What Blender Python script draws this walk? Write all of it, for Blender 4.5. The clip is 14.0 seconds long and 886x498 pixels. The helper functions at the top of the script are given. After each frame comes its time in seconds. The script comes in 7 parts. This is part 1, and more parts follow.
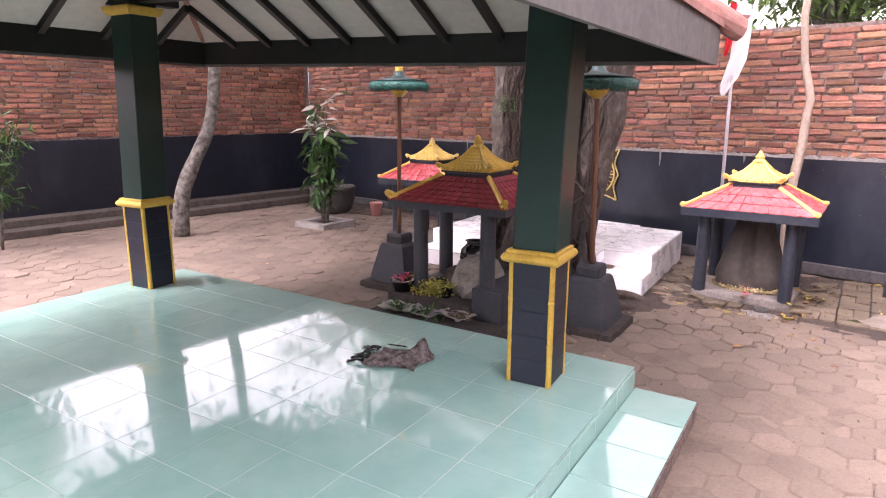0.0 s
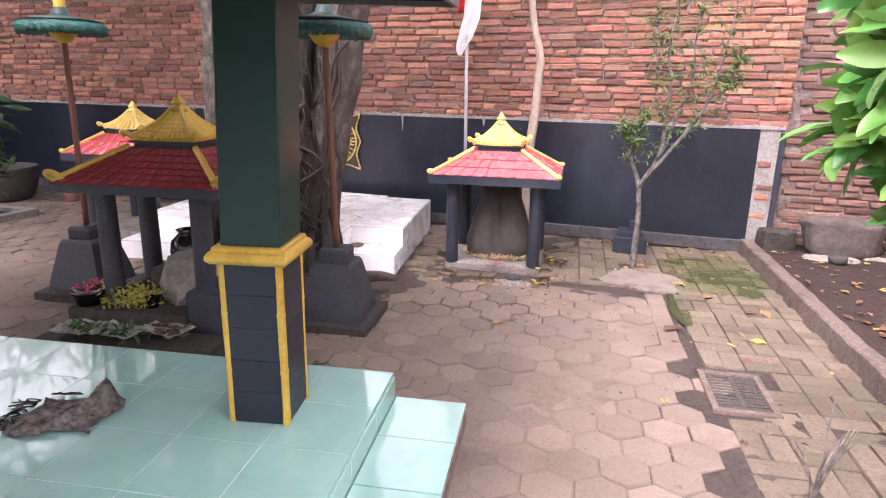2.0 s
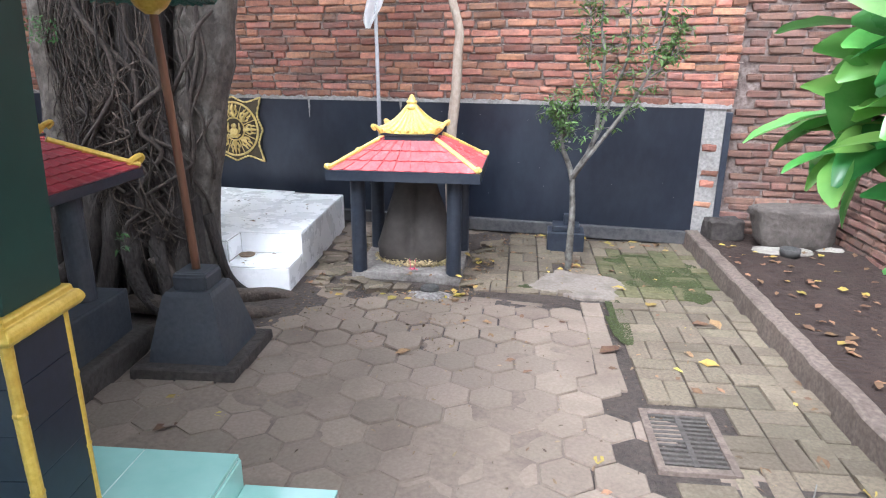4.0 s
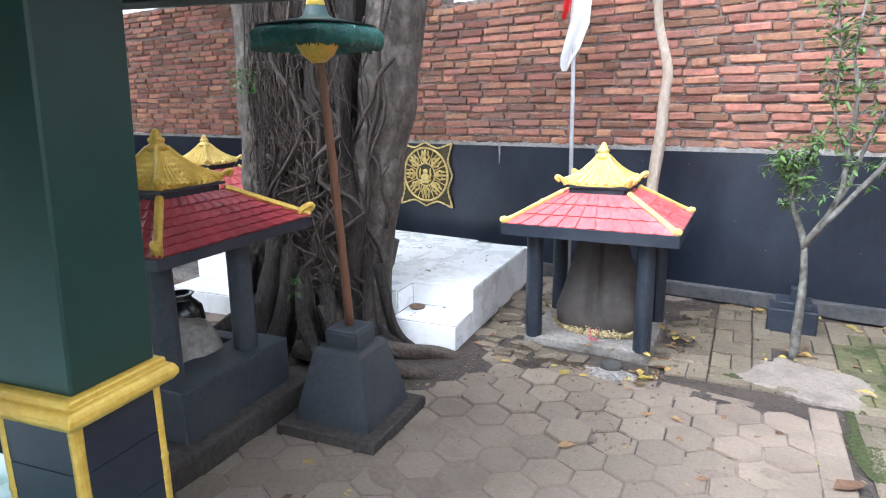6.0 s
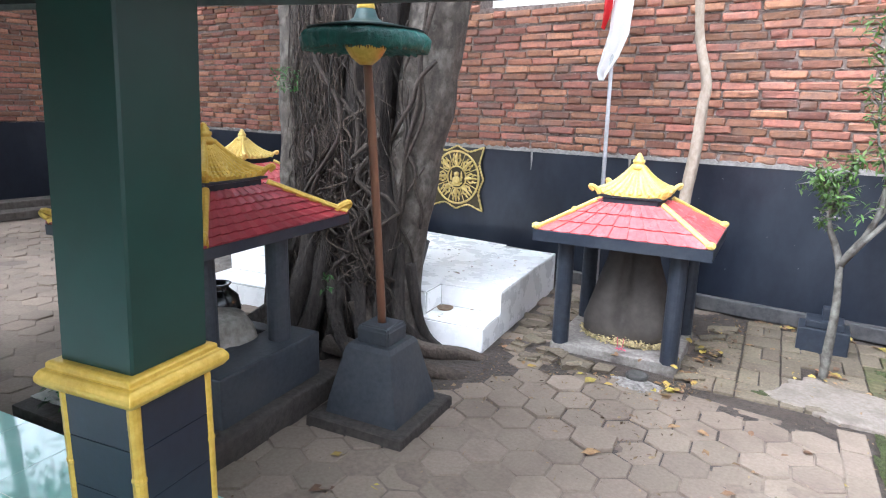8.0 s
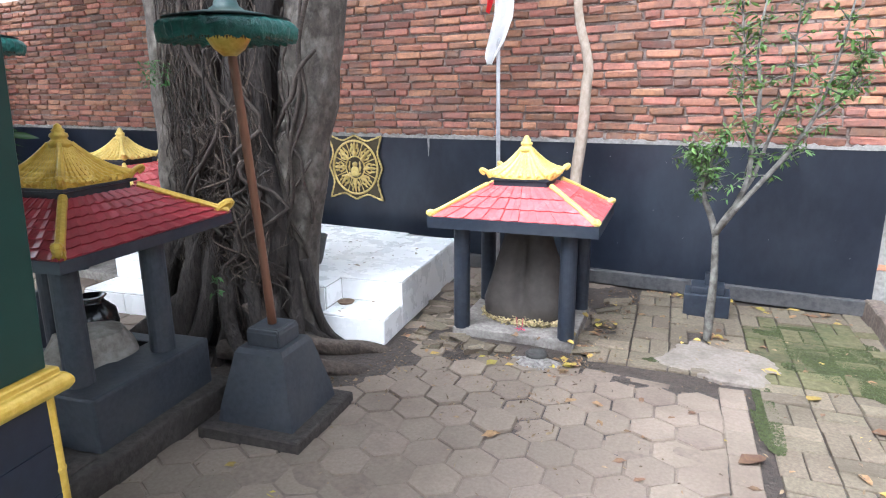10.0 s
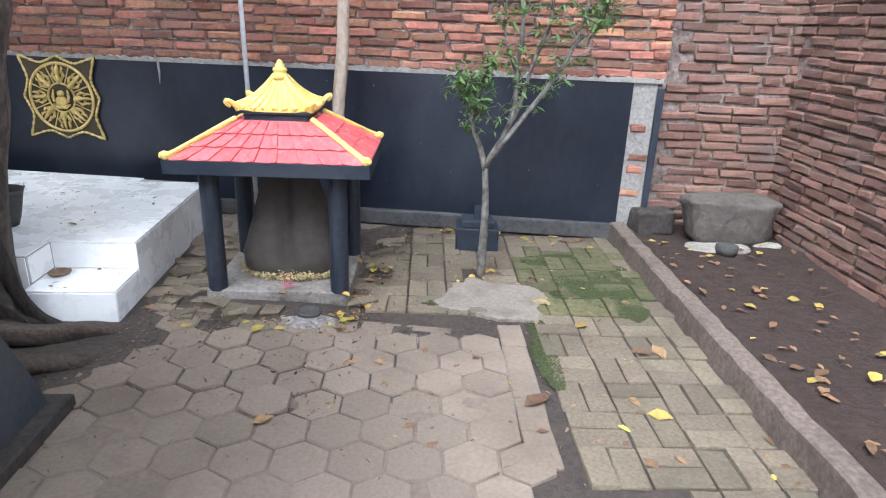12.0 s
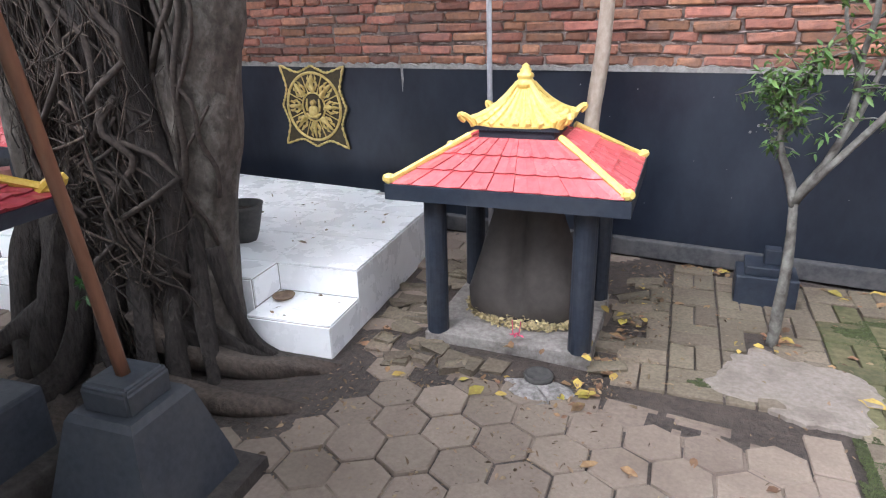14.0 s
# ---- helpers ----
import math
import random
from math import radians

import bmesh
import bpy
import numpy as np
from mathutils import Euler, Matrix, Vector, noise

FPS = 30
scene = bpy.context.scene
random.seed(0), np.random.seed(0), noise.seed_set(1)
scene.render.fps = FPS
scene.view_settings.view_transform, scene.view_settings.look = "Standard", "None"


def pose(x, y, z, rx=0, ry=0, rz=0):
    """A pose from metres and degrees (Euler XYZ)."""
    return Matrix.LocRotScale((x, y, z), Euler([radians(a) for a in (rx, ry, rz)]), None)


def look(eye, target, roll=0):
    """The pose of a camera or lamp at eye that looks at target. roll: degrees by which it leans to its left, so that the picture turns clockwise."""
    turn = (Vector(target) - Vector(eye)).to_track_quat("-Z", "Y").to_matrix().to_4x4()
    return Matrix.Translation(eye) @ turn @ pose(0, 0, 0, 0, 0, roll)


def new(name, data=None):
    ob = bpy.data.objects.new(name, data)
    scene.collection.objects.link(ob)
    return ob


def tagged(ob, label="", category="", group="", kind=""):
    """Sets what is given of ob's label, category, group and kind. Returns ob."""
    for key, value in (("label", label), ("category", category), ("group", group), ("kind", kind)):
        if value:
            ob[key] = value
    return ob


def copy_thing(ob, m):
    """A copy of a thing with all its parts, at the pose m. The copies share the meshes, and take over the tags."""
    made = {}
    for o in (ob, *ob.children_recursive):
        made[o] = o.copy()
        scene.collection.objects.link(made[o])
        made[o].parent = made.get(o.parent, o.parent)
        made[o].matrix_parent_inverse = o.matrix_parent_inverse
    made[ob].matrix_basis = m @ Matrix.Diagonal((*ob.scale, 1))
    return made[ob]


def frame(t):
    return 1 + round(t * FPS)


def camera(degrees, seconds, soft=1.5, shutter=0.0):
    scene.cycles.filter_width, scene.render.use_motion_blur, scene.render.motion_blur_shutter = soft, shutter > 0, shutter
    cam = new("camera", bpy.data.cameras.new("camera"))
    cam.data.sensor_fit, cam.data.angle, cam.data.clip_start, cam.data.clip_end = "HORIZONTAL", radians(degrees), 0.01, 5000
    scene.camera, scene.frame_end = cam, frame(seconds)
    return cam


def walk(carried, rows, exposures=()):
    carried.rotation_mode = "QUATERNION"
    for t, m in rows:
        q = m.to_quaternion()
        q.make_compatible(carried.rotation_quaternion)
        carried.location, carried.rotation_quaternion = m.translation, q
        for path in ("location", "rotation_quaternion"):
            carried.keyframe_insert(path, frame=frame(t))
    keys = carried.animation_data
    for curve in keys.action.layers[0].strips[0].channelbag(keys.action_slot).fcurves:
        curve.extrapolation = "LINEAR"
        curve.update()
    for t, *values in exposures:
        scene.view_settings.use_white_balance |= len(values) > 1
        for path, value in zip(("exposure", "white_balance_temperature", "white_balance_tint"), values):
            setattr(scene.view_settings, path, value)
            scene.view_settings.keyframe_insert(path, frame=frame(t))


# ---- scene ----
cam = camera(70.7, 14.0, soft=1.1)
PATH = [
    (0, (0.669, 0.283, 1.456), (-0.634, 1.736, 1.017), 0.2),
    (0.5, (0.577, 0.394, 1.442), (-0.392, 2.053, 0.886), -0.4),
    (1, (0.509, 0.559, 1.404), (-0.408, 2.246, 0.843), -0.7),
    (1.5, (0.478, 0.73, 1.416), (-0.402, 2.442, 0.872), 0.5),
    (2, (0.385, 0.926, 1.372), (-0.241, 2.752, 0.849), 1.0),
    (2.2, (0.381, 0.975, 1.385), (-0.171, 2.835, 0.9), 0.3),
    (4.3, (0.452, 1.75, 1.361), (-0.022, 3.601, 0.773), 0.3),
    (4.5, (0.446, 1.805, 1.361), (-0.122, 3.636, 0.792), -0.4),
    (5, (0.465, 1.985, 1.362), (-0.39, 3.722, 0.861), 1.3),
    (5.5, (0.481, 2.086, 1.35), (-0.534, 3.725, 0.814), -0.1),
    (6, (0.438, 2.081, 1.369), (-0.636, 3.705, 0.915), -0.7),
    (6.5, (0.406, 2.066, 1.365), (-0.711, 3.652, 0.878), 0.5),
    (7, (0.39, 2.039, 1.378), (-0.785, 3.594, 0.93), 0.8),
    (7.5, (0.427, 2.026, 1.38), (-0.672, 3.648, 0.978), 1.5),
    (8, (0.413, 2.018, 1.376), (-0.719, 3.606, 0.929), 1.5),
    (8.5, (0.439, 2.04, 1.384), (-0.616, 3.675, 0.919), 1.3),
    (8.7, (0.445, 2.058, 1.38), (-0.543, 3.734, 0.916), 0.0),
    (10.8, (0.558, 2.156, 1.384), (-0.236, 3.921, 0.879), -0.0),
    (11, (0.57, 2.178, 1.366), (-0.151, 3.97, 0.847), 0.4),
    (11.5, (0.505, 2.326, 1.325), (0.086, 4.184, 0.715), 4.2),
    (12, (0.37, 2.481, 1.343), (0.189, 4.352, 0.661), 2.1),
    (12.5, (0.351, 2.562, 1.334), (0.079, 4.418, 0.642), 1.0),
    (13, (0.327, 2.776, 1.347), (-0.214, 4.617, 0.783), 0.4),
    (13.5, (0.288, 2.909, 1.325), (-0.299, 4.724, 0.724), 1.0),
    (14, (0.159, 3.1, 1.323), (-0.73, 4.751, 0.629), -1.5),
]
walk(cam, [(t, look(eye, target, roll)) for t, eye, target, roll in PATH],
     [(0.0, 2.90, 6700, 37), (0.5, 2.80, 6600, 36), (2.2, 2.86, 6500, 30), (4.3, 2.72, 5600, 9), (5.5, 2.92, 5550, 8), (8.7, 2.97, 5650, 9), (11.5, 2.74, 5600, 8), (12.5, 2.42, 5700, 10), (14.0, 2.46, 5800, 12)])

# ---- light ----
world = bpy.data.worlds.new("sky")
scene.world = world
world.use_nodes = True
wn, wl = world.node_tree.nodes, world.node_tree.links
sky = wn.new("ShaderNodeTexSky")
sky.sky_type, sky.sun_disc = "NISHITA", False
sky.sun_elevation, sky.sun_rotation = radians(58), radians(200)
sky.dust_density, sky.ozone_density = 4.0, 0.5
pale = wn.new("ShaderNodeHueSaturation")
pale.inputs["Saturation"].default_value = 0.12
wl.new(sky.outputs[0], pale.inputs["Color"])
wl.new(pale.outputs[0], wn["Background"].inputs["Color"])
wn["Background"].inputs["Strength"].default_value = 0.15
sun = new("sun", bpy.data.lights.new("sun", "SUN"))
sun.data.energy, sun.data.angle, sun.data.color = 0.5, radians(30), (1.0, 0.97, 0.93)
sun.matrix_world = look((-3, -5, 10), (0, 3, 0))


# ---- materials ----


def mat(name, c1, c2, rough=0.7, grain=30.0, blot=2.0, bump=0.2, dirt=0.35, dirt_c=(0.06, 0.05, 0.045), vary=0.0, hue=0.0, metal=0.0, coat=0.0, thin=0.0, stretch=(1, 1, 1), island=False, dist=0.004):
    """Two-tone grain with larger stains, fine relief and a change from piece to piece."""
    m = bpy.data.materials.new(name)
    m.use_nodes = True
    n, l = m.node_tree.nodes, m.node_tree.links
    b = n["Principled BSDF"]
    geo = n.new("ShaderNodeNewGeometry")
    mp = n.new("ShaderNodeMapping")
    mp.inputs["Scale"].default_value = stretch
    l.new(geo.outputs["Position"], mp.inputs["Vector"])

    def noise_tex(scale, detail, rough_n=0.6):
        t = n.new("ShaderNodeTexNoise")
        t.inputs["Scale"].default_value, t.inputs["Detail"].default_value, t.inputs["Roughness"].default_value = scale, detail, rough_n
        l.new(mp.outputs[0], t.inputs["Vector"])
        return t

    def mix(kind, fac, a, c):
        x = n.new("ShaderNodeMix")
        x.data_type, x.blend_type = "RGBA", kind
        for sock, v in ((x.inputs[0], fac), (x.inputs[6], a), (x.inputs[7], c)):
            if isinstance(v, (float, int)):
                sock.default_value = v
            elif isinstance(v, tuple):
                sock.default_value = (*v, 1)
            else:
                l.new(v, sock)
        return x.outputs[2]

    def ramp(src, lo, hi):
        r = n.new("ShaderNodeMapRange")
        r.inputs[1].default_value, r.inputs[2].default_value = lo, hi
        l.new(src, r.inputs[0])
        return r.outputs[0]

    fine, big = noise_tex(grain, 6), noise_tex(blot, 7, 0.65)
    col = mix("MIX", ramp(fine.outputs[0], 0.35, 0.65), c1, c2)
    if vary or hue:
        rnd = geo.outputs["Random Per Island"] if island else n.new("ShaderNodeObjectInfo").outputs["Random"]
        hs = n.new("ShaderNodeHueSaturation")
        v = n.new("ShaderNodeMapRange")
        v.inputs[3].default_value, v.inputs[4].default_value = 1 - vary, 1 + vary
        l.new(rnd, v.inputs[0])
        l.new(v.outputs[0], hs.inputs["Value"])
        w = n.new("ShaderNodeMath")
        w.operation = "MULTIPLY"
        w.inputs[1].default_value = 7.31
        l.new(rnd, w.inputs[0])
        fr = n.new("ShaderNodeMath")
        fr.operation = "FRACT"
        l.new(w.outputs[0], fr.inputs[0])
        u = n.new("ShaderNodeMapRange")
        u.inputs[3].default_value, u.inputs[4].default_value = 0.5 - hue * 0.35, 0.5 + hue
        l.new(fr.outputs[0], u.inputs[0])
        l.new(u.outputs[0], hs.inputs["Hue"])
        l.new(col, hs.inputs["Color"])
        col = hs.outputs[0]
    if dirt:
        d = n.new("ShaderNodeMath")
        d.operation = "MULTIPLY"
        d.inputs[1].default_value = dirt
        l.new(ramp(big.outputs[0], 0.48, 0.72), d.inputs[0])
        col = mix("MIX", d.outputs[0], col, dirt_c)
    l.new(col, b.inputs["Base Color"])
    rr = n.new("ShaderNodeMapRange")
    rr.inputs[3].default_value, rr.inputs[4].default_value = max(rough - min(0.12, rough), 0.02), min(rough + min(0.12, rough), 1)
    l.new(big.outputs[0], rr.inputs[0])
    l.new(rr.outputs[0], b.inputs["Roughness"])
    b.inputs["Metallic"].default_value, b.inputs["Coat Weight"].default_value = metal, coat
    if bump:
        bp = n.new("ShaderNodeBump")
        bp.inputs["Strength"].default_value, bp.inputs["Distance"].default_value = bump, dist
        l.new(fine.outputs[0], bp.inputs["Height"])
        l.new(bp.outputs[0], b.inputs["Normal"])
    if thin:
        t = n.new("ShaderNodeBsdfTranslucent")
        l.new(col, t.inputs["Color"])
        s = n.new("ShaderNodeMixShader")
        s.inputs[0].default_value = thin
        l.new(b.outputs[0], s.inputs[1])
        l.new(t.outputs[0], s.inputs[2])
        l.new(s.outputs[0], n["Material Output"].inputs["Surface"])
    return m


M_BRICK = mat("brick", (0.34, 0.140, 0.094), (0.225, 0.098, 0.073), 0.92, 38, 5, 1.0, 0.75, (0.17, 0.118, 0.100), 0.50, 0.020, dist=0.008)
M_BRICK_J = mat("brick_joined", (0.34, 0.140, 0.094), (0.225, 0.098, 0.073), 0.92, 38, 5, 1.0, 0.75, (0.17, 0.118, 0.100), 0.50, 0.020, island=True, dist=0.008)
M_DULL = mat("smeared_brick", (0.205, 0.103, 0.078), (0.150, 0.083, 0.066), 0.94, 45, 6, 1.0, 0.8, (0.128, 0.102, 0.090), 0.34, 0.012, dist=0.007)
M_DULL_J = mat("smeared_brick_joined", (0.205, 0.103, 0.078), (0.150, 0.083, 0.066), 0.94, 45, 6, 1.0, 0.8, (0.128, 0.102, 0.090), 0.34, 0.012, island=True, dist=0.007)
M_MORTAR = mat("mortar", (0.135, 0.098, 0.082), (0.30, 0.24, 0.215), 0.95, 34, 4, 0.9, 0.8, (0.060, 0.043, 0.037))
M_CRUMB = mat("pale_mortar", (0.25, 0.195, 0.17), (0.38, 0.315, 0.28), 0.95, 60, 9, 0.6, 0.5, (0.16, 0.115, 0.095))
M_DADO = mat("black_wall_paint", (0.0058, 0.0085, 0.0165), (0.0095, 0.0130, 0.0225), 0.36, 18, 0.9, 0.15, 0.85, (0.036, 0.043, 0.058), stretch=(1, 1, 0.55))
M_CEMENT = mat("cement", (0.22, 0.208, 0.195), (0.33, 0.31, 0.29), 0.9, 50, 7, 0.6, 0.7, (0.12, 0.10, 0.09))
M_KERB = mat("kerb_cement", (0.098, 0.073, 0.059), (0.170, 0.131, 0.108), 0.92, 45, 5, 0.5, 0.7, (0.060, 0.045, 0.036))
M_PAVER = mat("hex_paver", (0.172, 0.132, 0.104), (0.212, 0.166, 0.132), 0.9, 70, 1.3, 0.45, 0.8, (0.112, 0.082, 0.063), 0.14, 0.006)
M_PAVER_J = mat("hex_paver_joined", (0.172, 0.132, 0.104), (0.212, 0.166, 0.132), 0.9, 70, 1.3, 0.45, 0.8, (0.112, 0.082, 0.063), 0.14, 0.006, island=True)
M_RECT = mat("rect_paver", (0.108, 0.085, 0.060), (0.160, 0.127, 0.091), 0.88, 70, 2.4, 0.45, 0.75, (0.066, 0.052, 0.035), 0.24, 0.012)
M_MOSSY = mat("mossy_paver", (0.058, 0.054, 0.024), (0.105, 0.092, 0.046), 0.94, 30, 4.0, 0.6, 1.0, (0.036, 0.050, 0.012), 0.30, 0.012)
M_SILT = mat("dust", (0.150, 0.114, 0.089), (0.200, 0.156, 0.123), 0.95, 45, 1.6, 0.8, 0.9, (0.075, 0.056, 0.044))
M_DIRT = mat("soil", (0.021, 0.0112, 0.0082), (0.041, 0.0235, 0.0170), 0.9, 30, 3, 1.0, 0.6, (0.027, 0.0155, 0.0115), dist=0.022)
M_MOSS = mat("moss", (0.026, 0.034, 0.010), (0.058, 0.070, 0.021), 0.95, 60, 8, 1.0, 0.6, (0.034, 0.030, 0.018), dist=0.008)
M_WHITE_TILE = mat("white_tile", (0.87, 0.87, 0.87), (0.90, 0.90, 0.90), 0.28, 14, 6, 0.03, 0.04, (0.6, 0.57, 0.52), 0.015)
M_GROUT = mat("grout", (0.32, 0.30, 0.28), (0.42, 0.40, 0.37), 0.9, 40, 8, 0.2, 0.4)
M_GREEN_TILE = mat("green_tile", (0.27, 0.50, 0.44), (0.31, 0.545, 0.485), 0.055, 6, 2.2, 0.015, 0.3, (0.37, 0.55, 0.49), 0.03, coat=0.6)
M_GREEN_GROUT = mat("pale_grout", (0.50, 0.60, 0.55), (0.58, 0.66, 0.62), 0.7, 40, 6, 0.1, 0.3, (0.3, 0.36, 0.33))
M_GREEN = mat("green_column_paint", (0.0024, 0.0265, 0.0205), (0.0036, 0.0335, 0.0260), 0.42, 12, 2.0, 0.06, 0.3, (0.009, 0.026, 0.020))
M_NAVY = mat("navy_stone_paint", (0.0032, 0.0075, 0.0185), (0.0060, 0.0115, 0.0260), 0.4, 30, 4, 0.12, 0.4, (0.022, 0.026, 0.036))
M_GOLD = mat("gold_paint", (0.56, 0.36, 0.045), (0.68, 0.46, 0.09), 0.36, 60, 8, 0.35, 0.4, (0.30, 0.17, 0.03), metal=0.25)
M_GOLD_PALE = mat("pale_gold_paint", (0.70, 0.49, 0.115), (0.80, 0.62, 0.21), 0.40, 60, 9, 0.35, 0.45, (0.42, 0.27, 0.06), metal=0.2)
M_RED = mat("red_roof_paint", (0.54, 0.085, 0.095), (0.62, 0.125, 0.13), 0.26, 35, 6, 0.2, 0.35, (0.36, 0.07, 0.07), 0.10)
M_RED_DARK = mat("dark_red_roof_paint", (0.23, 0.024, 0.034), (0.30, 0.036, 0.047), 0.36, 35, 6, 0.2, 0.3, (0.11, 0.02, 0.022), 0.12)
M_SLATE = mat("slate_grey_paint", (0.026, 0.031, 0.041), (0.042, 0.048, 0.060), 0.55, 45, 4, 0.3, 0.55, (0.075, 0.074, 0.075))
M_DARK_STONE = mat("dark_stained_stone", (0.032, 0.026, 0.023), (0.060, 0.050, 0.044), 0.9, 35, 5, 0.8, 0.7, (0.022, 0.017, 0.015), dist=0.012)
M_POST = mat("dark_post_paint", (0.011, 0.0155, 0.026), (0.019, 0.025, 0.038), 0.5, 35, 5, 0.2, 0.35, (0.07, 0.072, 0.078))
M_STONE = mat("carved_stone", (0.080, 0.066, 0.057), (0.120, 0.100, 0.087), 0.92, 25, 5, 1.0, 0.7, (0.040, 0.033, 0.029), dist=0.014)
M_PALE_STONE = mat("pale_stone", (0.23, 0.21, 0.18), (0.34, 0.315, 0.28), 0.92, 35, 7, 0.9, 0.6, (0.13, 0.11, 0.09), dist=0.012)
M_BARK = mat("fig_bark", (0.013, 0.0095, 0.008), (0.044, 0.034, 0.029), 0.94, 60, 8, 1.0, 0.5, (0.020, 0.015, 0.013), stretch=(1, 1, 0.3), dist=0.022)
M_BARK_BARE = mat("bare_fig_bark", (0.036, 0.028, 0.023), (0.082, 0.067, 0.055), 0.92, 22, 16, 1.0, 0.85, (0.165, 0.150, 0.128), stretch=(1, 1, 0.7), dist=0.022)
M_VINE = mat("aerial_root_bark", (0.024, 0.0165, 0.0125), (0.068, 0.050, 0.039), 0.95, 60, 6, 0.6, 0.6, (0.012, 0.009, 0.008), vary=0.7, island=True)
M_ROOT = mat("ground_root_bark", (0.050, 0.037, 0.029), (0.095, 0.072, 0.057), 0.95, 50, 6, 0.9, 0.7, (0.030, 0.022, 0.018), dist=0.014)
M_IDOL = mat("smooth_dark_stone", (0.050, 0.042, 0.037), (0.068, 0.058, 0.051), 0.8, 22, 4, 0.4, 0.6, (0.036, 0.030, 0.027), dist=0.006)
M_LEDGE = mat("worn_grey_ledge", (0.034, 0.034, 0.038), (0.058, 0.056, 0.058), 0.85, 40, 4, 0.5, 0.75, (0.11, 0.102, 0.096))
M_BARK_PALE = mat("pale_bark", (0.33, 0.26, 0.20), (0.45, 0.37, 0.30), 0.9, 40, 9, 0.8, 0.5, (0.2, 0.15, 0.11), stretch=(1, 1, 0.5), dist=0.008)
M_BARK_GREY = mat("lichen_bark", (0.050, 0.042, 0.036), (0.20, 0.19, 0.168), 0.92, 16, 10, 0.8, 0.6, (0.055, 0.045, 0.037), dist=0.006)
M_LEAF = mat("small_leaf", (0.080, 0.145, 0.034), (0.125, 0.205, 0.055), 0.5, 20, 5, 0.0, 0.2, (0.05, 0.09, 0.02), 0.40, 0.02, thin=0.3, island=True)
M_LEAF_DARK = mat("dark_leaf", (0.03, 0.085, 0.018), (0.05, 0.12, 0.028), 0.4, 20, 5, 0.0, 0.2, (0.02, 0.05, 0.01), 0.4, 0.02, thin=0.2, island=True)
M_LEAF_BIG = mat("glossy_leaf", (0.10, 0.24, 0.05), (0.19, 0.36, 0.085), 0.30, 12, 6, 0.0, 0.3, (0.04, 0.10, 0.03), 0.6, 0.05, thin=0.4)
M_LEAF_WHITE = mat("white_leaf", (0.62, 0.62, 0.54), (0.75, 0.74, 0.66), 0.6, 20, 6, 0.0, 0.2, (0.4, 0.45, 0.3), 0.1, thin=0.3, island=True)
M_FALLEN = mat("fallen_leaf", (0.22, 0.125, 0.062), (0.14, 0.070, 0.040), 0.8, 40, 30, 0.2, 0.3, (0.09, 0.045, 0.025), 0.5, 0.02)
M_FALLEN_Y = mat("yellow_leaf", (0.42, 0.31, 0.06), (0.30, 0.20, 0.05), 0.75, 40, 30, 0.2, 0.4, (0.18, 0.10, 0.04), 0.4, 0.02)
M_LITTER = mat("leaf_litter", (0.11, 0.070, 0.045), (0.22, 0.155, 0.095), 0.9, 30, 9, 0.0, 0.0, vary=0.55, hue=0.02, island=True)
M_UMB = mat("umbrella_cloth", (0.006, 0.075, 0.062), (0.016, 0.130, 0.105), 0.40, 40, 14, 1.0, 0.5, (0.005, 0.042, 0.036), dist=0.014)
M_UMB_TOP = mat("dark_umbrella_cloth", (0.012, 0.035, 0.035), (0.018, 0.05, 0.05), 0.5, 50, 10, 0.4, 0.2)
M_FRINGE = mat("umbrella_fringe", (0.09, 0.065, 0.03), (0.03, 0.03, 0.022), 0.7, 90, 12, 0.3, 0.2)
M_POLE_WOOD = mat("varnished_pole", (0.14, 0.060, 0.034), (0.20, 0.088, 0.048), 0.45, 50, 4, 0.15, 0.3, (0.08, 0.04, 0.025), stretch=(1, 1, 0.15))
M_STEEL = mat("flagpole_paint", (0.40, 0.40, 0.42), (0.50, 0.50, 0.52), 0.45, 40, 6, 0.05, 0.3, (0.25, 0.22, 0.2))
M_FLAG_R = mat("flag_red", (0.55, 0.02, 0.025), (0.62, 0.03, 0.035), 0.8, 90, 5, 0.1, 0.0, thin=0.35)
M_FLAG_W = mat("flag_white", (0.78, 0.78, 0.78), (0.83, 0.83, 0.82), 0.8, 90, 5, 0.1, 0.1, (0.6, 0.6, 0.58), thin=0.35)
M_BEAM = mat("black_green_beam_paint", (0.0055, 0.0095, 0.0100), (0.009, 0.014, 0.0145), 0.5, 20, 3, 0.05, 0.2)
M_BOARD = mat("white_ceiling_board", (0.50, 0.49, 0.46), (0.56, 0.55, 0.52), 0.7, 18, 2, 0.05, 0.2, (0.45, 0.42, 0.38))
M_GUTTER = mat("grey_fascia", (0.105, 0.102, 0.098), (0.15, 0.146, 0.14), 0.55, 25, 4, 0.1, 0.4, (0.06, 0.055, 0.05))
M_ROOFTILE = mat("clay_roof_tile", (0.36, 0.17, 0.14), (0.44, 0.23, 0.19), 0.85, 30, 4, 0.4, 0.4, vary=0.2)
M_BLACK = mat("black_glaze", (0.008, 0.008, 0.009), (0.014, 0.014, 0.015), 0.22, 30, 5, 0.1, 0.2)
M_POT = mat("dark_pot", (0.035, 0.033, 0.032), (0.06, 0.056, 0.052), 0.8, 40, 6, 0.4, 0.4, (0.1, 0.09, 0.08))
M_CLOTH = mat("grey_woven_cloth", (0.075, 0.064, 0.062), (0.46, 0.40, 0.38), 0.95, 34, 14, 0.6, 0.35, (0.05, 0.042, 0.042), dist=0.006)
